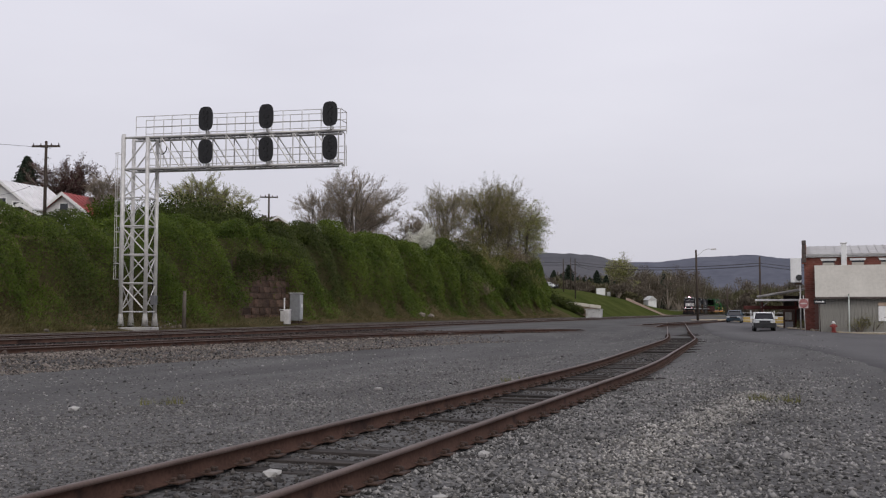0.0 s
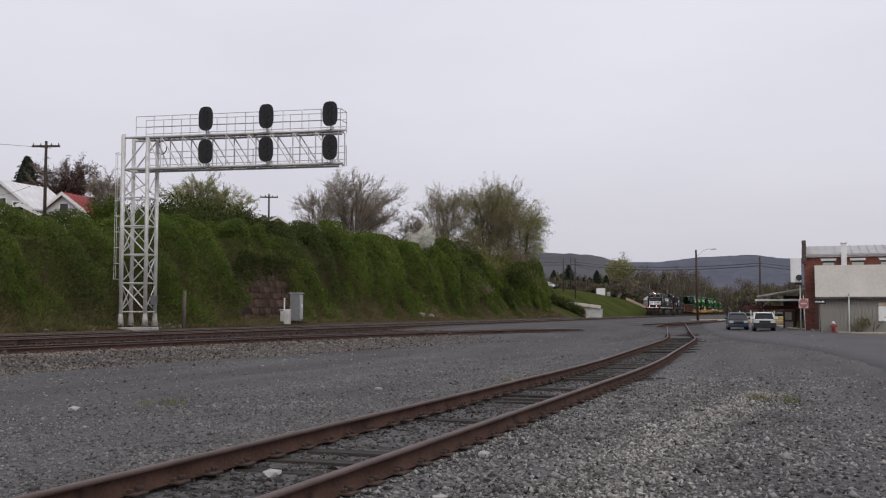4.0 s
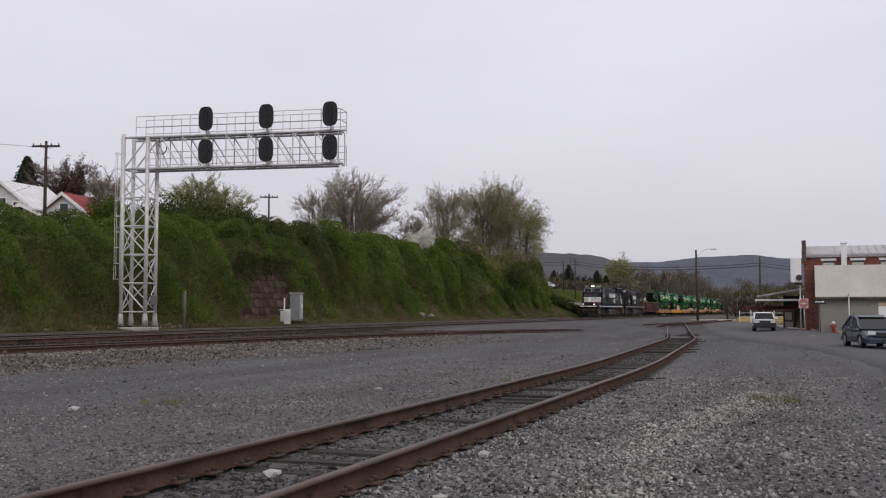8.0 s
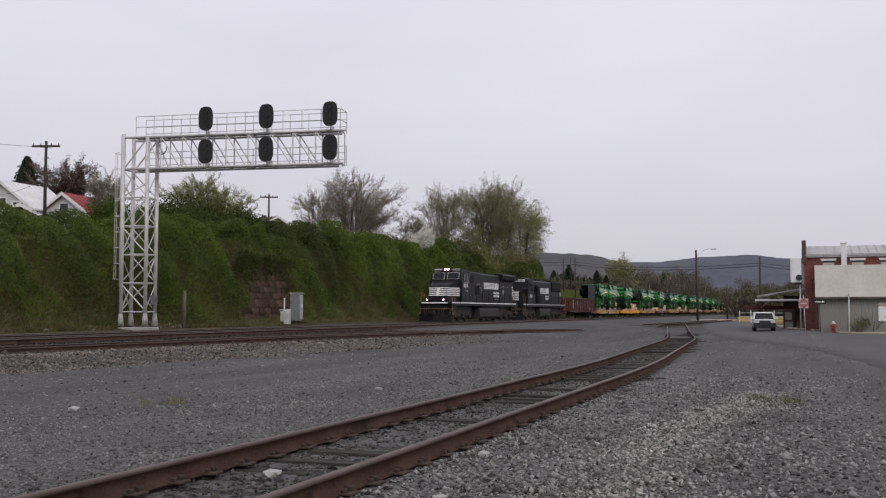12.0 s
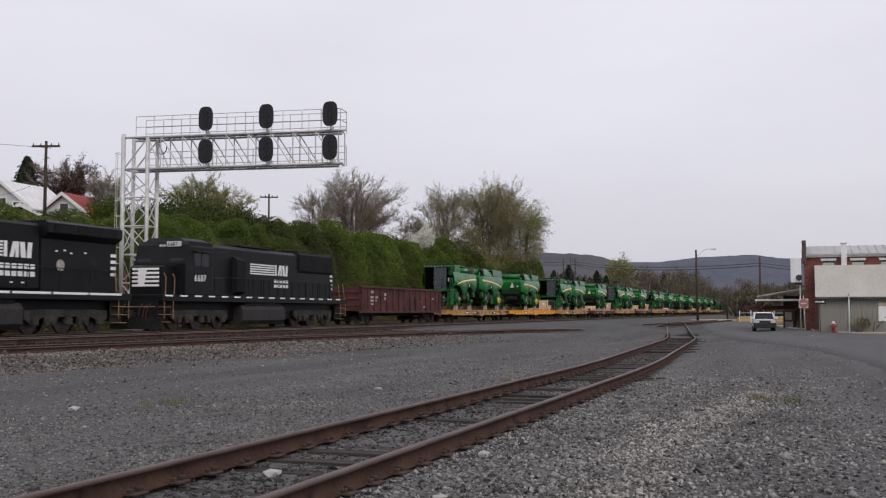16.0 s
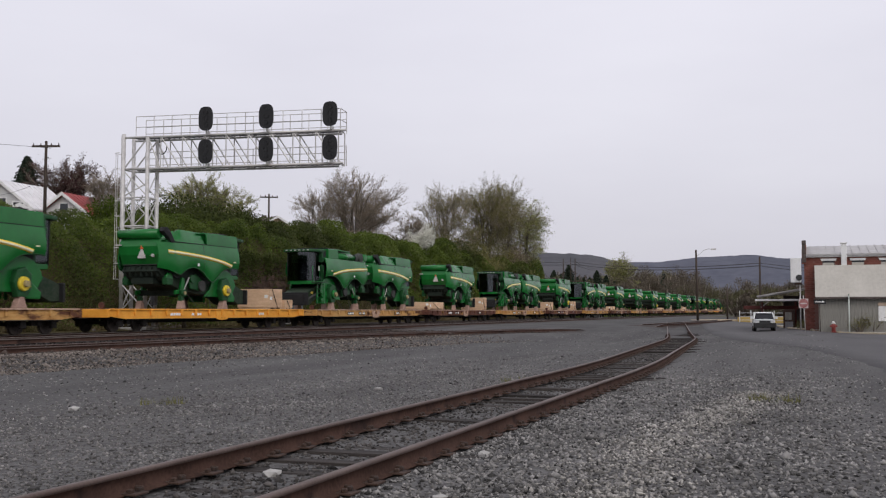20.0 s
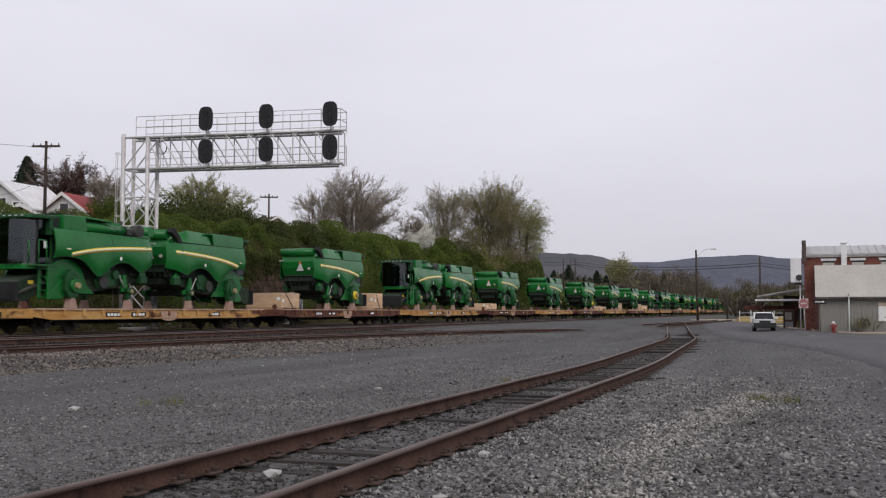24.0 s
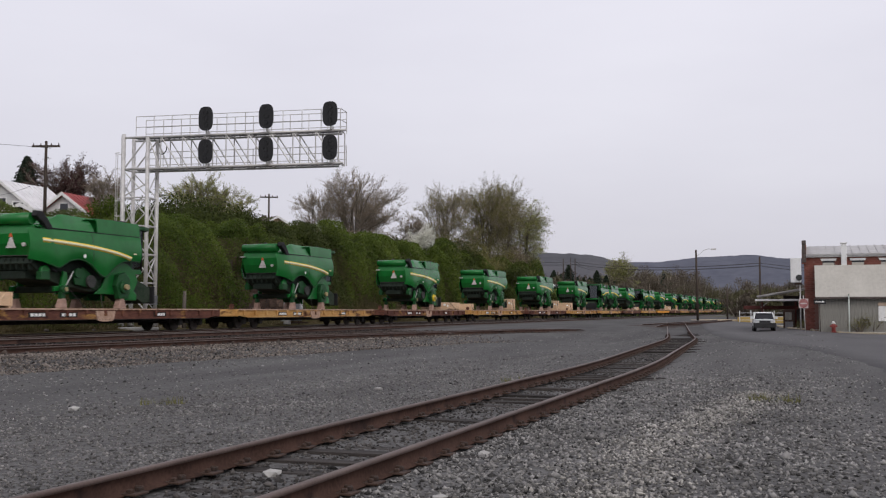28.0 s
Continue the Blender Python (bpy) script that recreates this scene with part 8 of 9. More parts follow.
def flank(h, s):
    y = np.concatenate([np.linspace(2.1 if s > 0 else 2.4, 8.1, 42), np.linspace(8.2, 8.8 if s > 0 else 9.2, 6 if s > 0 else 10)])
    v = np.linspace(0, 1, 9)
    gy, gv = np.meshgrid(y, v, indexing="ij")
    lo, hi = np.interp(gy, ARCH_Y, ARCH_Z), np.interp(gy, RIM_Y, RIM_Z)
    gz = lo + (hi - lo) * gv
    p = sheet("side_panel", s * flank_x(gy, gz), gy, gz, s * 0.05, M_GREEN, h, "glossy green bulging side panel")
    line = curve([(3.1, 2.23), (4.0, 2.40), (5.0, 2.53), (6.4, 2.64), (8.72, 2.75)], 6)
    ribbon("yellow_stripe", s, line, 0.19, M_YEL, p, "yellow stripe along the panel")
    ribbon("cream_line", s, line, 0.10, M_CREAM, p, "cream core of the stripe", 0.010)
    ribbon("panel_joint", s, [(5.75, z) for z in np.linspace(1.84, 3.2, 6)], 0.025, M_RUB, p)
    ribbon("arch_trim", s, [(t, float(np.interp(t, ARCH_Y, ARCH_Z)) + 0.03) for t in np.linspace(2.45, 8.3, 60)], 0.05, M_GREEN_D, p, "rolled arch lip", 0.012)
    x = float(flank_x(6.3, 2.2))
    part("badge", rod((s * x, 6.3, 2.2), (s * (x + 0.012), 6.3, 2.2), 0.085, seg=14), M_WHITE, p, "round white mark")
    x = float(flank_x(3.2, 2.72))
    part("model_mark", solid(s * x - 0.01, s * x + 0.01, 2.75, 3.0, 2.43, 2.49), M_CREAM, p, "small pale model mark")
    return p


def harvester(feeder, hub=None):
    """Leading end towards lower y; stands on cradles without its wheels; deck at z = 0."""
    h = thing("combine_harvester", "new green combine harvester without wheels with a yellow stripe" if feeder else "new green combine harvester seen with its rear hood and yellow stripe", "combine harvester", group="combine harvesters on the train")
    for s in (-1, 1):
        flank(h, s)
    part("body_core", slab([(2.4, 1.55), (2.4, 3.15), (8.8, 3.2), (8.8, 2.2), (7.6, 1.55), (5.0, 1.25)], "x", -1.02, 1.02, 0.03), M_INNER_SHADE, h, "inner body with shade painted into its colour")
    part("top_deck", slab([(2.1, 3.0), (2.1, 3.28), (8.7, 3.28), (8.7, 3.0)], "x", -1.30, 1.30, 0.03), M_GREEN_D, h)
    # upper panel of the machine's right flank
    y = np.linspace(2.4, 8.9, 36)
    v = np.linspace(0, 1, 6)
    gy, gv = np.meshgrid(y, v, indexing="ij")
    hi = np.interp(gy, [1.95, 2.2, 5.5, 7.35, 7.9, 8.4, 8.9, 9.5], [3.80, 3.86, 3.88, 3.92, 3.66, 3.45, 3.40, 3.38])
    gz = 3.27 + (hi - 3.27) * gv
    sheet("upper_panel", -(1.415 - 0.06 * gv[:17] ** 1.6), gy[:17], gz[:17], -0.05, M_GREEN, h, "green upright front upper panel")
    sheet("upper_panel", -(1.395 - 0.36 * gv[17:] ** 1.2 - 0.12 * np.clip((gy[17:] - 7.4) / 2, 0, 1)), gy[17:], gz[17:], -0.05, M_GREEN, h, "green raked rear upper panel")
    part("upper_joint", solid(-1.43, -1.40, 2.45, 8.4, 3.245, 3.272), M_RUB, h)
    # grain tank with a lip over the folded tube
    part("grain_tank", slab([(2.75, 3.25), (2.72, 3.88), (4.1, 3.92), (4.25, 3.25)], "x", -1.2, 1.36, 0.05), M_GREEN, h, "green grain tank front")
    part("tank_body", slab([(4.0, 3.25), (4.0, 3.86), (7.0, 3.86), (7.6, 3.25)], "x", -1.08, 0.92, 0.06), M_GREEN, h)
    part("tank_lip", slab([(4.0, 3.84), (4.0, 3.92), (5.9, 3.86), (6.0, 3.78)], "x", -1.2, 1.33, 0.02), M_GREEN, h, "thin tank lip")
    part("tank_lid", slab([(2.9, 3.92), (2.9, 3.97), (5.2, 3.92), (5.2, 3.88)], "x", -1.05, 1.05, 0.02), M_RUB, h, "black tank cover")
    part("cab_back", slab([(2.1, 3.2), (2.1, 3.82), (2.7, 3.82), (2.7, 3.2)], "x", -1.25, 1.2, 0.04), M_GREEN_D, h)
    part("cab_back_vent", solid(1.2, 1.215, 2.3, 2.6, 3.35, 3.72, 0.004), M_RUB, h)
    tx = 1.14
    part("unloading_auger", rod((tx, 4.2, 3.48), (tx, 6.9, 3.48), 0.215, 0.215, 16), M_GREEN, h, "green unloading tube folded back")
    part("auger_flange", rod((tx, 6.86, 3.48), (tx, 6.95, 3.48), 0.25, seg=16), M_RUB, h, "black tube flange")
    part("auger_gear", solid(tx - 0.16, tx + 0.12, 7.1, 7.5, 3.3, 3.62, 0.05), M_MACH, h)
    part("exhaust", rod((0.5, 7.6, 3.75), (0.5, 7.6, 4.02), 0.09), M_MACH, h)
    part("air_screen", rod((0.9, 8.0, 3.55), (1.28, 8.0, 3.55), 0.3, seg=16), M_MACH, h)
    # rounded tail
    part("tail_hood", slab([(8.1, 2.14), (8.1, 3.40), (8.7, 3.42), (8.98, 3.36), (9.12, 3.0), (9.06, 2.6), (8.84, 2.14)], "x", -1.16, 1.16, 0.09), M_GREEN, h, "green straw hood at the tail")
    part("tail_roll", rod((-1.12, 9.0, 3.60), (1.16, 9.0, 3.60), 0.24, 0.24, 18), M_GREEN, h, "rounded green top of the hood")
    part("spout", slab([(9.12, 3.70), (9.04, 3.90), (8.74, 3.92), (8.40, 3.62), (8.10, 3.26), (8.16, 3.10), (8.38, 3.14), (8.66, 3.44)], "x", -1.40, -1.14, 0.05), M_RUB, h, "black rubber spout")
    part("tail_edge", solid(-1.1, 1.1, 8.80, 8.88, 2.10, 2.14, 0.01), M_MACH, h, "dull lower edge of the hood")
    part("chopper", slab([(7.6, 1.50), (7.6, 2.1), (8.75, 2.1), (8.95, 1.80), (8.4, 1.36)], "x", -1.08, 1.08, 0.06), M_INNER_SHADE, h, "straw chopper painted dark with the shade there")
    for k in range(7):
        part("chopper_vane", solid(-0.95 + 0.31 * k, -0.92 + 0.31 * k, 8.45, 8.94, 1.55, 2.0), M_INNER_SHADE, h)
    part("warning_triangle", slab([(-0.44, 2.42), (0.04, 2.42), (-0.15, 2.85), (-0.25, 2.85)], "y", 9.12, 9.145), M_ALU, h, "pale warning triangle")
    part("warning_triangle_top", slab([(-0.30, 2.87), (-0.10, 2.87), (-0.20, 3.03)], "y", 9.15, 9.17), M_ORANGE, h)
    part("tail_lamp", rod((-0.80, 9.0, 2.55), (-0.80, 9.12, 2.55), 0.08, seg=12), M_ALU, h)
    part("tail_bracket", solid(0.95, 1.25, 9.1, 9.26, 3.04, 3.10, 0.01), M_ALU, h, "pale lamp bracket")
    # cab: posts, curved screen, doors, roof
    part("windscreen", slab([(-0.98, 1.62), (-0.6, 1.26), (0.0, 1.12), (0.6, 1.26), (0.98, 1.62), (0.97, 1.64), (0.58, 1.29), (0.0, 1.15), (-0.58, 1.29), (-0.97, 1.64)], "z", 1.80, 3.64), M_PANE, h, "curved tinted windscreen")
    for s in (-1, 1):
        part("cab_door_pane", solid(s * 0.985 - 0.012, s * 0.985 + 0.012, 1.68, 2.40, 1.85, 3.60), M_PANE, h, "tinted cab door pane")
        part("cab_post", rod((s * 0.98, 1.64, 1.75), (s * 0.98, 1.60, 3.66), 0.045), M_RUB, h)
        part("cab_post", solid(s * 0.97 - 0.06, s * 0.97 + 0.06, 2.38, 2.52, 1.75, 3.66, 0.01), M_GREEN_D, h)
    part("cab_rear_wall", solid(-0.9, 0.9, 2.46, 2.54, 1.75, 3.66), M_INNER_SHADE, h)
    part("cab_roof", slab([(-1.25, 1.75), (-1.1, 1.25), (-0.6, 1.02), (0.6, 1.02), (1.1, 1.25), (1.25, 1.75), (1.2, 2.75), (-1.2, 2.75)], "z", 3.63, 3.80, 0.04), M_GREEN_D, h, "dark green cab roof")
    part("roof_liner", solid(-1.0, 1.0, 1.3, 2.6, 3.59, 3.63), M_RUB, h)
    for k in range(6):
        x = -0.75 + 0.3 * k
        part("work_lamp", solid(x - 0.06, x + 0.06, 0.98, 1.04, 3.70, 3.75, 0.012), M_ALU, h, "small roof work lamp")
    part("seat", slab([(1.75, 1.85), (1.75, 2.3), (2.05, 2.4), (2.2, 3.05), (2.35, 3.05), (2.35, 1.85)], "x", -0.25, 0.25, 0.03), M_RUB, h)
    part("steering_column", rod((0, 1.35, 1.8), (0, 1.62, 2.5), 0.05), M_RUB, h)
    part("cab_floor", slab([(-1.0, 1.65), (-0.6, 1.25), (0.6, 1.25), (1.0, 1.65), (1.0, 2.5), (-1.0, 2.5)], "z", 1.58, 1.80, 0.03), M_GREEN, h, "green cab base")
    part("cab_sticker", solid(1.0, 1.006, 2.0, 2.22, 2.45, 2.75), M_WHITE, h, "white paper in the window")
    # steps and platform on the left side
    part("platform", solid(0.98, 1.58, 1.05, 2.2, 1.66, 1.74, 0.01), M_GREEN_D, h)
    for x, y in ((1.55, 1.1), (1.55, 1.55), (1.05, 1.1)):
        part("grab_rail", rod((x, y, 1.74), (x, y, 2.72), 0.022), M_GREEN, h, "green handrail")
    part("grab_rail", rod((1.55, 1.1, 2.72), (1.55, 1.55, 2.72), 0.022), M_GREEN, h)
    for x in (1.08, 1.54):
        part("ladder_rail", solid(x - 0.03, x + 0.03, 1.62, 1.78, 0.35, 1.7, 0.01), M_GREEN, h)
    for k in range(5):
        part("ladder_step", solid(1.1, 1.52, 1.6, 1.8, 0.42 + 0.28 * k, 0.45 + 0.28 * k), M_GREEN, h)
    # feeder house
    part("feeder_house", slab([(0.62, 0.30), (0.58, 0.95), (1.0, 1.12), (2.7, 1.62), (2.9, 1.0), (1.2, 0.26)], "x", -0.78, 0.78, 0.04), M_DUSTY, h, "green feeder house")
    part("feeder_frame", solid(-1.0, 1.0, 0.55, 0.68, 0.24, 1.05, 0.03), M_RUB, h)
    # Black plate paints the darkness inside the feeder opening.
    part("feeder_mouth", solid(-0.72, 0.72, 0.52, 0.56, 0.34, 0.92, 0.01), M_RUB, h, "feeder mouth as a plate painted with its inner darkness")
    part("drive_shaft", rod((0.92, 0.7, 0.6), (0.92, 2.4, 1.15), 0.07), M_MACH, h)
    part("warning_label", solid(0.78, 0.786, 1.4, 1.7, 0.98, 1.12), M_YEL, h, "yellow warning label")
    # running gear without wheels
    part("front_axle", solid(-1.25, 1.25, 3.25, 3.75, 0.8, 1.25, 0.05), M_GREEN, h, "green front axle")
    part("chassis", slab([(2.5, 1.0), (2.5, 1.5), (8.8, 1.5), (8.8, 1.2), (6.0, 0.95), (3.6, 0.66)], "x", -0.62, 0.62, 0.04), M_INNER_SHADE, h)
    # Made-up dark mass that fills the dim clutter under the body.
    part("sieve_box", slab([(4.2, 0.85), (4.4, 1.5), (8.0, 1.55), (8.2, 1.25), (7.0, 0.95), (5.2, 0.72)], "x", -0.95, 0.95, 0.05), M_DUSTY, h, "dark dusty mass added to fill the dim space under the body")
    part("rear_axle", solid(-1.2, 1.2, 7.15, 7.42, 0.64, 0.92, 0.04), M_INNER_SHADE, h)
    for s in (-1, 1):
        part("wheel_shield", slab([(2.45, 0.62)] + [(3.25 + 1.25 * math.cos(a), 0.95 + 1.12 * math.sin(a)) for a in np.linspace(2.9, 0.6, 12)] + [(4.55, 1.0), (5.1, 0.62)], "x", s * 1.06 - 0.04, s * 1.06 + 0.04, 0.02), M_GREEN, h, "rounded green inner wheel shield")
        part("final_drive", slab([(3.2, 0.43), (2.95, 0.75), (2.95, 1.35), (3.3, 1.62), (3.75, 1.5), (3.9, 1.0), (3.7, 0.43)], "x", s * 1.23 - 0.14, s * 1.23 + 0.14, 0.06), M_GREEN_D, h, "dark green final drive")
        part("hub", rod((s * 1.36, 3.45, 0.95), (s * 1.5, 3.45, 0.95), 0.30, 0.27, 18), hub or (M_YEL if not feeder else M_GREEN), h, "wheel hub")
        part("hub_cap", rod((s * 1.5, 3.45, 0.95), (s * 1.64, 3.45, 0.95), 0.14, 0.12, 14), M_BRASS, h, "hub centre")
        part("axle_snout", slab([(2.2, 0.36), (2.15, 0.62), (3.0, 1.25), (3.2, 0.6), (3.0, 0.36)], "x", s * 1.0 - 0.16, s * 1.0 + 0.16, 0.05), M_GREEN, h)
        part("rear_hub", rod((s * 1.2, 7.28, 0.78), (s * 1.42, 7.28, 0.78), 0.17, seg=14), M_GREEN_D, h)
        part("axle_stand", solid(s * 1.2 - 0.1, s * 1.2 + 0.1, 7.16, 7.4, 0.39, 0.68, 0.02), M_GREEN_D, h)
        part("rear_hub_cap", rod((s * 1.42, 7.28, 0.78), (s * 1.46, 7.28, 0.78), 0.09, seg=12), M_BRASS, h)
        part("steering_link", slab([(6.9, 0.75), (6.95, 1.5), (7.15, 1.55), (7.3, 0.95), (7.7, 0.9), (7.7, 0.7)], "x", s * 1.12 - 0.06, s * 1.12 + 0.06, 0.02), M_GREEN, h)
        part("belt_cover", slab([(5.2, 0.85), (5.0, 1.25), (5.9, 1.75), (6.6, 1.55), (6.4, 1.0)], "x", s * 1.12 - 0.04, s * 1.12 + 0.04, 0.03), M_GREEN_D, h)
        part("pulley", rod((s * 1.16, 5.5, 1.15), (s * 1.30, 5.5, 1.15), 0.27, seg=16), M_MACH, h)
        part("pulley", rod((s * 1.16, 6.35, 1.5), (s * 1.28, 6.35, 1.5), 0.20, seg=16), M_GREEN_D, h)
        part("pulley", rod((s * 1.08, 8.3, 1.5), (s * 1.24, 8.3, 1.5), 0.24, seg=16), M_GREEN, h)
        part("hydraulic_hose", rod((s * 1.1, 7.5, 1.5), (s * 1.1, 8.5, 1.85), 0.05), M_RUB, h)
        part("hydraulic_cylinder", rod((s * 1.2, 7.05, 0.9), (s * 1.2, 6.6, 1.55), 0.03), M_ALU, h, "bright steel cylinder")
        part("tool_box", solid(s * 1.15 - 0.15, s * 1.15 + 0.15, 8.1, 8.6, 1.15, 1.5, 0.03), M_GREEN_D, h)
        for y, w, t in ((3.45, 0.28, 0.44), (7.28, 0.20, 0.40)):
            part("cradle", slab([(y - w, 0.0), (y + w, 0.0), (y + w * 0.4, t), (y - w * 0.4, t)], "x", s * 1.2 - 0.15, s * 1.2 + 0.15, 0.02), M_STAND, h, "pale timber cradle")
        part("tie_chain", rod((s * 1.38, 4.9, 0.02), (s * 0.9, 4.4, 0.8), 0.013, seg=5), M_MACH, h, "tie-down chain")
        part("tie_chain", rod((s * 1.38, 6.0, 0.02), (s * 0.9, 6.6, 0.9), 0.013, seg=5), M_MACH, h, "tie-down chain")
    return h


M_CRATE = surface("crate_wood", (0.56, 0.37, 0.23), (0.74, 0.53, 0.35), scale=1.5, rough=0.85, fine=7, each=0.12, stretch=(1, 1, 4))
M_STRAP = M_RUB


def crate(w, l, h, label, boards=True, gap=False):
    """A wooden box: boarded sides, corner battens and a dark strap."""
    c = thing("wooden_crate", label, "crate", group="wooden crates on the flatcars")
    part("box", solid(-w / 2, w / 2, 0, l, 0.08, h, 0.015), M_CRATE, c)
    for k in range(3):
        y = 0.1 + (l - 0.2) * k / 2
        part("skid", solid(-w / 2, w / 2, y - 0.06, y + 0.06, 0.0, 0.08), M_CRATE, c)
    for s in (-1, 1):
        n = max(2, round(h / 0.3))
        for k in range(n):
            z0 = 0.09 + (h - 0.1) * k / n
            part("board", solid(s * w / 2 - 0.012, s * w / 2 + 0.022, 0.01, l - 0.01, z0 + 0.008, z0 + (h - 0.1) / n - 0.008), M_CRATE, c)
        for y in (0.06, l - 0.06):
            part("batten", solid(s * (w / 2 + 0.034) - 0.012, s * (w / 2 + 0.034) + 0.012, y - 0.05, y + 0.05, 0.08, h), M_CRATE, c)
        if gap:
            for k in range(3):
                y = l * (0.2 + 0.28 * k)
                bm = bmesh.new()
                tube(bm, (s * (w / 2 + 0.03), y, 0.1), (s * (w / 2 + 0.03), y + 0.45, h - 0.05), 0.03, seg=4)
                part("diagonal_brace", bm, M_CRATE, c)
    if h > 0.6:
        z0 = 0.55 * h
        part("label_sheet", solid(w / 2 - 0.28, w / 2 - 0.06, -0.012, -0.004, z0, z0 + 0.18), M_WHITE, c, "white paper label")
        part("label_sheet", solid(w / 2 + 0.048, w / 2 + 0.054, 0.06, 0.28, z0 - 0.1, z0 + 0.08), M_WHITE, c, "white paper label")
    part("strap", rod((w / 2 + 0.05, l * 0.2, h), (w / 2 + 0.05, l * 0.65, 0.05), 0.02, seg=5), M_STRAP, c, "dark tie-down strap")
    return c


def build_train():
    wide_cab_engine()
    low_nose_engine()
    gondola()
    weathered = flatcar(M_FLAT_W, "weathered yellow and brown flatcar with a wooden deck")
    bright = flatcar(M_FLAT_Y, "bright orange-yellow flatcar with a wooden deck")
    rusty = flatcar(M_FLAT_R, "rusty brown flatcar with yellow paint remains")
    own = len(wheelsets)
    kinds = {"w": weathered, "y": bright, "r": rusty}
    taken = set()
    ahead, back, plain = harvester(True), harvester(False), harvester(False, M_GREEN_D)
    boxes = {"tall": crate(2.0, 1.5, 1.15, "tall tan wooden crate with a dark strap"), "long": crate(2.3, 2.2, 0.95, "long flat tan wooden crate"), "open": crate(2.3, 3.4, 0.62, "low open-sided wooden crate with diagonal braces", gap=True), "small": crate(1.2, 0.9, 0.55, "small pale wooden box on a flatcar")}
    start0, pitch = 64.4, 20.2
    # per car: paint, load (p: two harvesters tail to tail, s: one facing back), crates
    plan = ["wp", "ys tall15.0 small16.8", "wp", "rs open0.6 tall15.2", "wp", "rs long0.7 tall14.6", "wp", "rs open0.7", "ws", "rs open14.3", "ws tall14.6 small0.9", "rs tall14.6", "ws long0.7",
            "wp", "rs open14.4", "wp", "ys tall14.6", "rs long0.7 tall14.6", "wp", "rs", "ws tall14.6", "wp", "rs open0.7", "wp", "rs tall14.6", "wp", "ws"]
    first = {"a": ahead, "b": back}

    small = {"stake_pocket", "paint_mark", "stencil_panel", "cross_bearer", "brake_wheel", "brake_cylinder", "work_lamp", "ladder_step", "ladder_rail", "rear_hub_cap", "tie_chain", "mirror_arm", "cab_sticker", "grab_rail", "belt_cover", "pulley", "shield", "tail_lamp", "warning_triangle_top", "panel_joint", "upper_joint", "model_mark", "chopper_vane", "steering_column", "hydraulic_hose", "hydraulic_cylinder", "tool_box", "steering_link", "warning_label", "auger_gear", "cab_back_vent", "roof_liner", "cream_line", "auger_flange", "badge", "arch_trim", "spring", "axle_box", "board", "batten", "skid", "strap", "cab_post", "mirror", "seat", "exhaust", "rub_rail", "coupler", "tail_bracket", "drive_shaft", "black_stripe"}

    def far_copy(store):
        """A copy without its smallest fittings, for the cars that stay far off."""
        made = {}
        for o in (store, *store.children_recursive):
            if o.name.split(".")[0] in small:
                continue
            made[o] = o.copy()
            scene.collection.objects.link(made[o])
            made[o].parent = made.get(o.parent, o.parent)
            made[o].matrix_parent_inverse = o.matrix_parent_inverse
        return made[store]

    def place(key, store, behind, extra, m, far=False):
        if far:
            o = far_copy(store)
        elif key not in taken:
            taken.add(key)
            o = store
        else:
            o = copy_thing(store, Matrix.Identity(4))
        movers.append((o, behind, *extra, m))
        return o

    for k, row in enumerate(plan):
        spec = row.split()
        y0 = start0 + pitch * k
        place("flat" + spec[0][0], kinds[spec[0][0]], y0, (0.0, 0.0), 0, k > 12)
        if spec[0][1] == "p":
            place("ahead", ahead, y0 - 0.6, (0.0, 1.073), 0, k > 12)
            place("back" if k < 2 else "plain", back if k < 2 else plain, y0 + 18.8, (0.0, 1.073), 180, k > 12)
        else:
            place("back" if k % 4 == 1 else "plain", back if k % 4 == 1 else plain, y0 + (13.45 if k == 1 else 14.3), (0.0, 1.073), 180, k > 12)
        for word in spec[1:]:
            name = word.rstrip("0123456789.")
            place(name, boxes[name], y0 + float(word[len(name):]), (0.15 if name != "small" else 0.6, 1.073), 0, k > 12)


build_train()


# ---- what moves ----


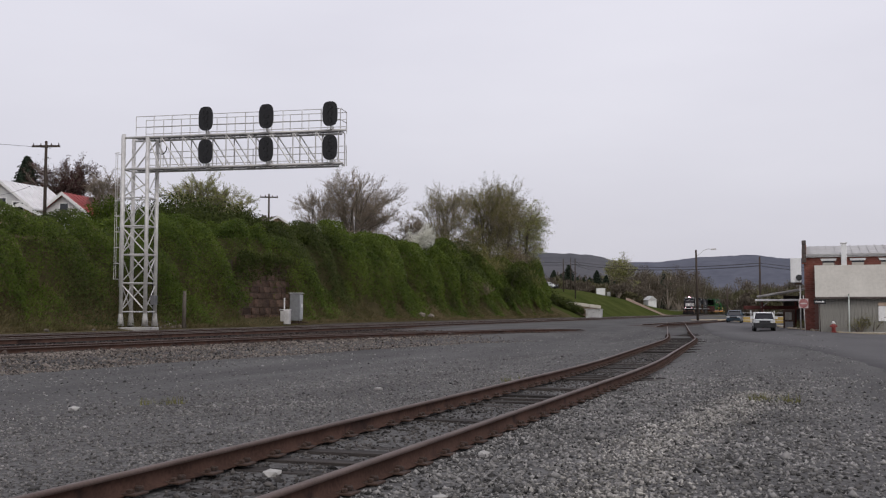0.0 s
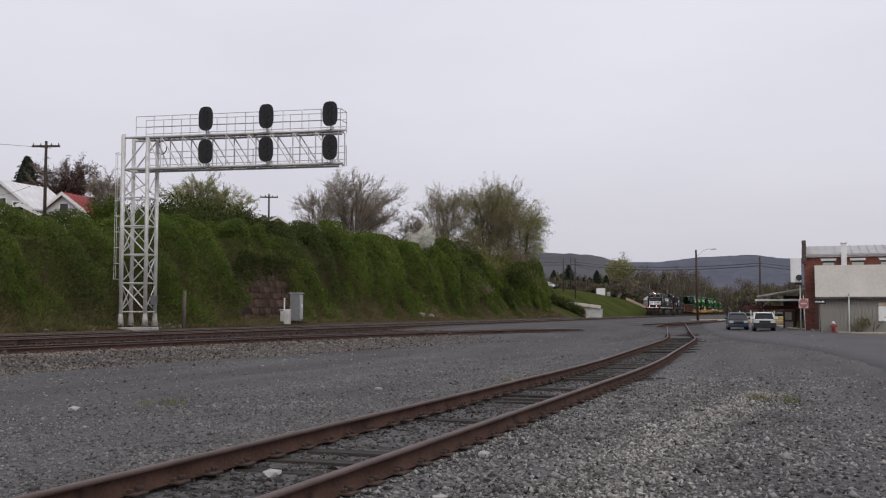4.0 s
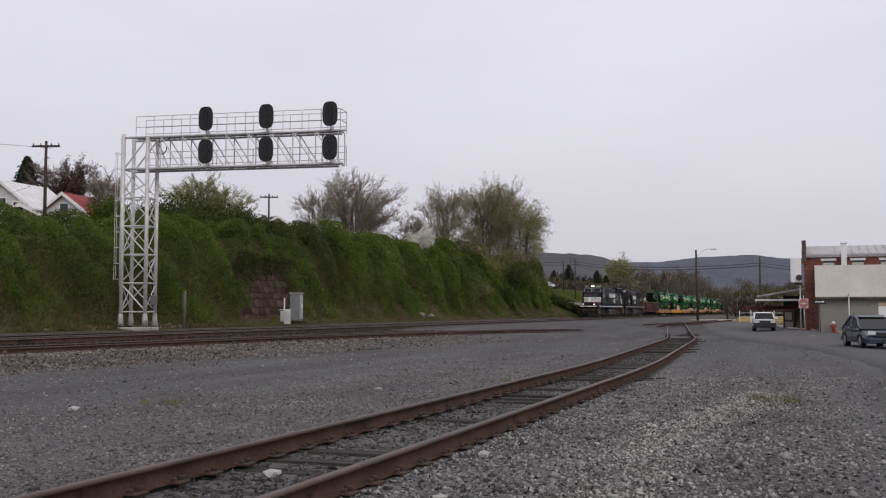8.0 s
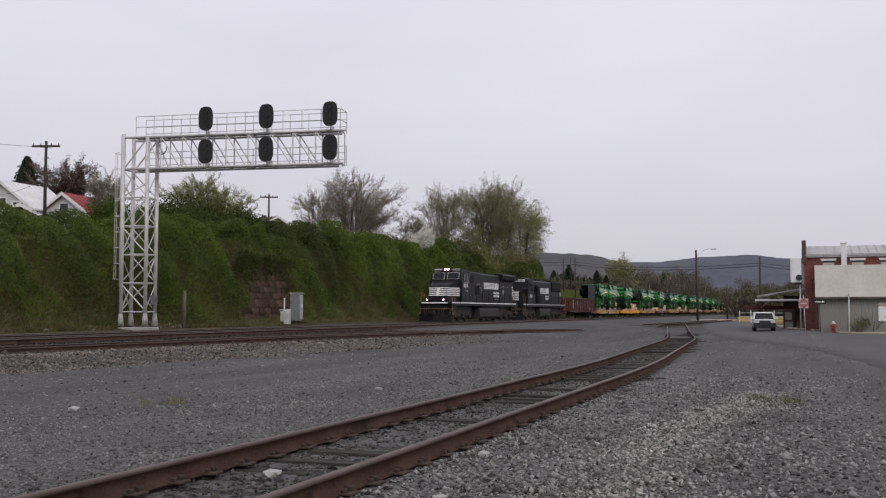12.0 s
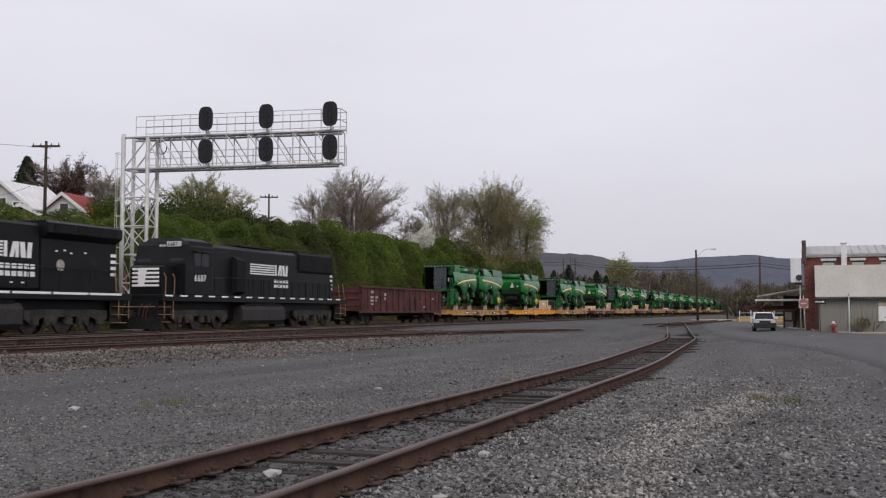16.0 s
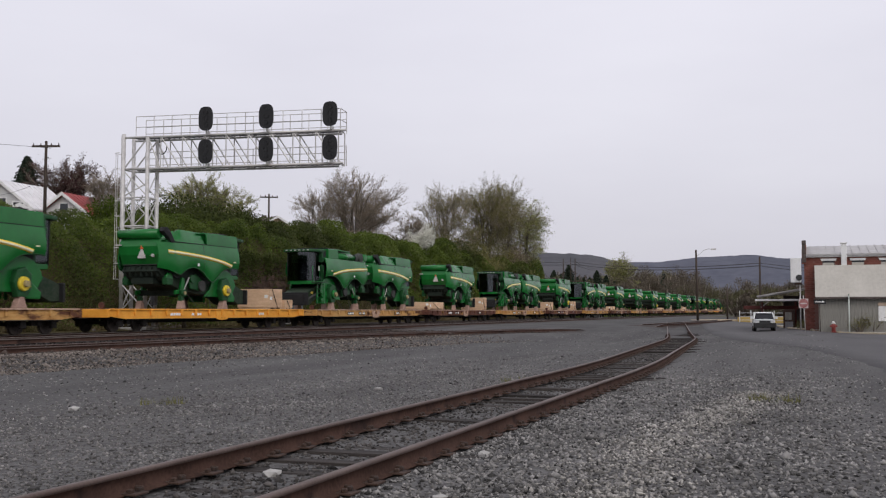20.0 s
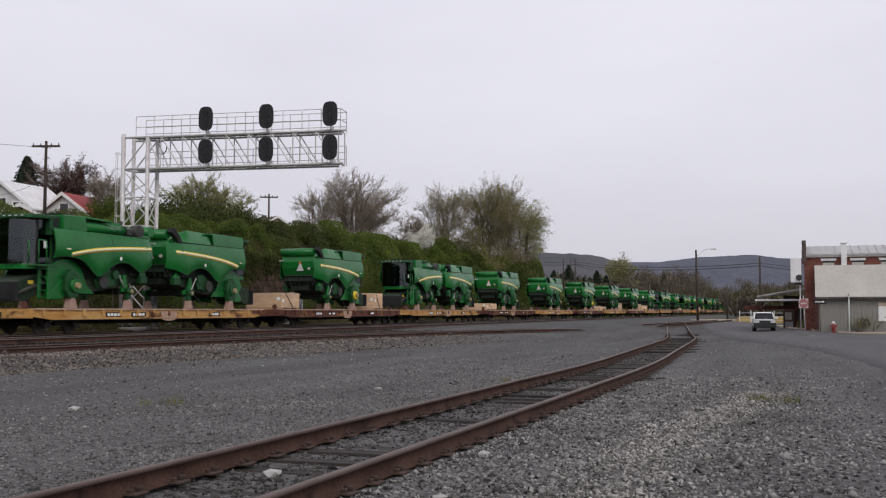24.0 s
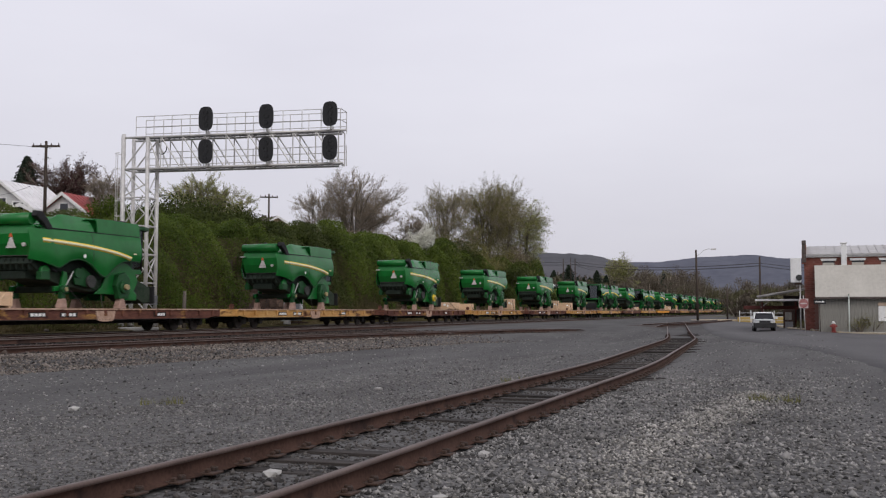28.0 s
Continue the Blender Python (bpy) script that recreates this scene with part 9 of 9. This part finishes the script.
SEDAN_WAY = [(0.0, -7.75, 116.8), (1.0, -7.75, 110.0), (2.0, -7.4, 101.7), (3.0, -6.65, 93.8), (3.5, -6.0, 89.8), (4.0, -5.5, 85.5), (4.5, -5.0, 81.0), (5.0, -3.95, 76.5), (5.5, -2.33, 72.0), (6.0, -1.31, 67.2), (6.5, -0.35, 62.3), (7.0, 0.58, 57.4), (7.5, 1.5, 52.5), (8.0, 2.45, 47.9), (8.4, 3.2, 44.0), (10.0, 5.6, 27.5), (12.0, 7.4, 5.0), (14.0, 8.0, -18.0), (18.0, 8.0, -48.0), (20.0, 8.0, -52.0), (28.0, 8.0, -52.0)]   # seconds, x, y


def motions():
    for row in movers:
        ob, behind = row[0], row[1]
        dx, dz, turn = (row[2], row[3], row[4]) if len(row) > 2 else (0.0, 0.0, 0)
        walk(ob, [(t, pose(TRAIN_X + dx, HEAD_Y + behind - SPEED * t, RAIL_Z + dz, 0, 0, turn)) for t in (0.0, 7.0, 14.0, 21.0, 28.0)])
    walk_cars()
    turn_wheels()


def share_keys(ob, lead):
    d = ob.animation_data_create()
    d.action = lead.animation_data.action
    d.action_slot = lead.animation_data.action_slot
    ob.rotation_mode = "QUATERNION"


def turn_wheels():
    size = {o.data: o["r"] for o in wheelsets}
    lead = {}
    every = [k / FPS for k in range(28 * FPS + 1)]
    for o in list(scene.objects):
        if o.data in size:
            r = size[o.data]
            if r not in lead:
                walk(o, [(t, pose(0, 0, 0, math.degrees(SPEED * t / r))) for t in every])
                lead[r] = o
            else:
                share_keys(o, lead[r])
    ts = [p[0] for p in SEDAN_WAY]
    run = np.concatenate([[0], np.cumsum([math.hypot(b[1] - a[1], b[2] - a[2]) for a, b in zip(SEDAN_WAY[:-1], SEDAN_WAY[1:])])])
    first = None
    for c, w, r in car_wheels:
        if first is None:
            walk(w, [(t, pose(0, 0, 0, math.degrees(float(np.interp(t, ts, run)) / r))) for t in every])
            first = w
        else:
            share_keys(w, first)


def walk_cars():
    way = SEDAN_WAY
    rows = []
    for k, (t, x, y) in enumerate(way):
        a, b = way[max(k - 1, 0)], way[min(k + 1, len(way) - 1)]
        dx, dy = b[1] - a[1], b[2] - a[2]
        turn = math.degrees(math.atan2(dx, -dy)) if abs(dy) > 0.1 else 0.0
        c = Matrix.Translation((x, y, float(land(x, y)) + 0.02)) @ pose(0, 0, 0, 0, 0, turn) @ pose(0, -2.25, 0)
        rows.append((t, c))
    walk(sedan, rows)


motions()
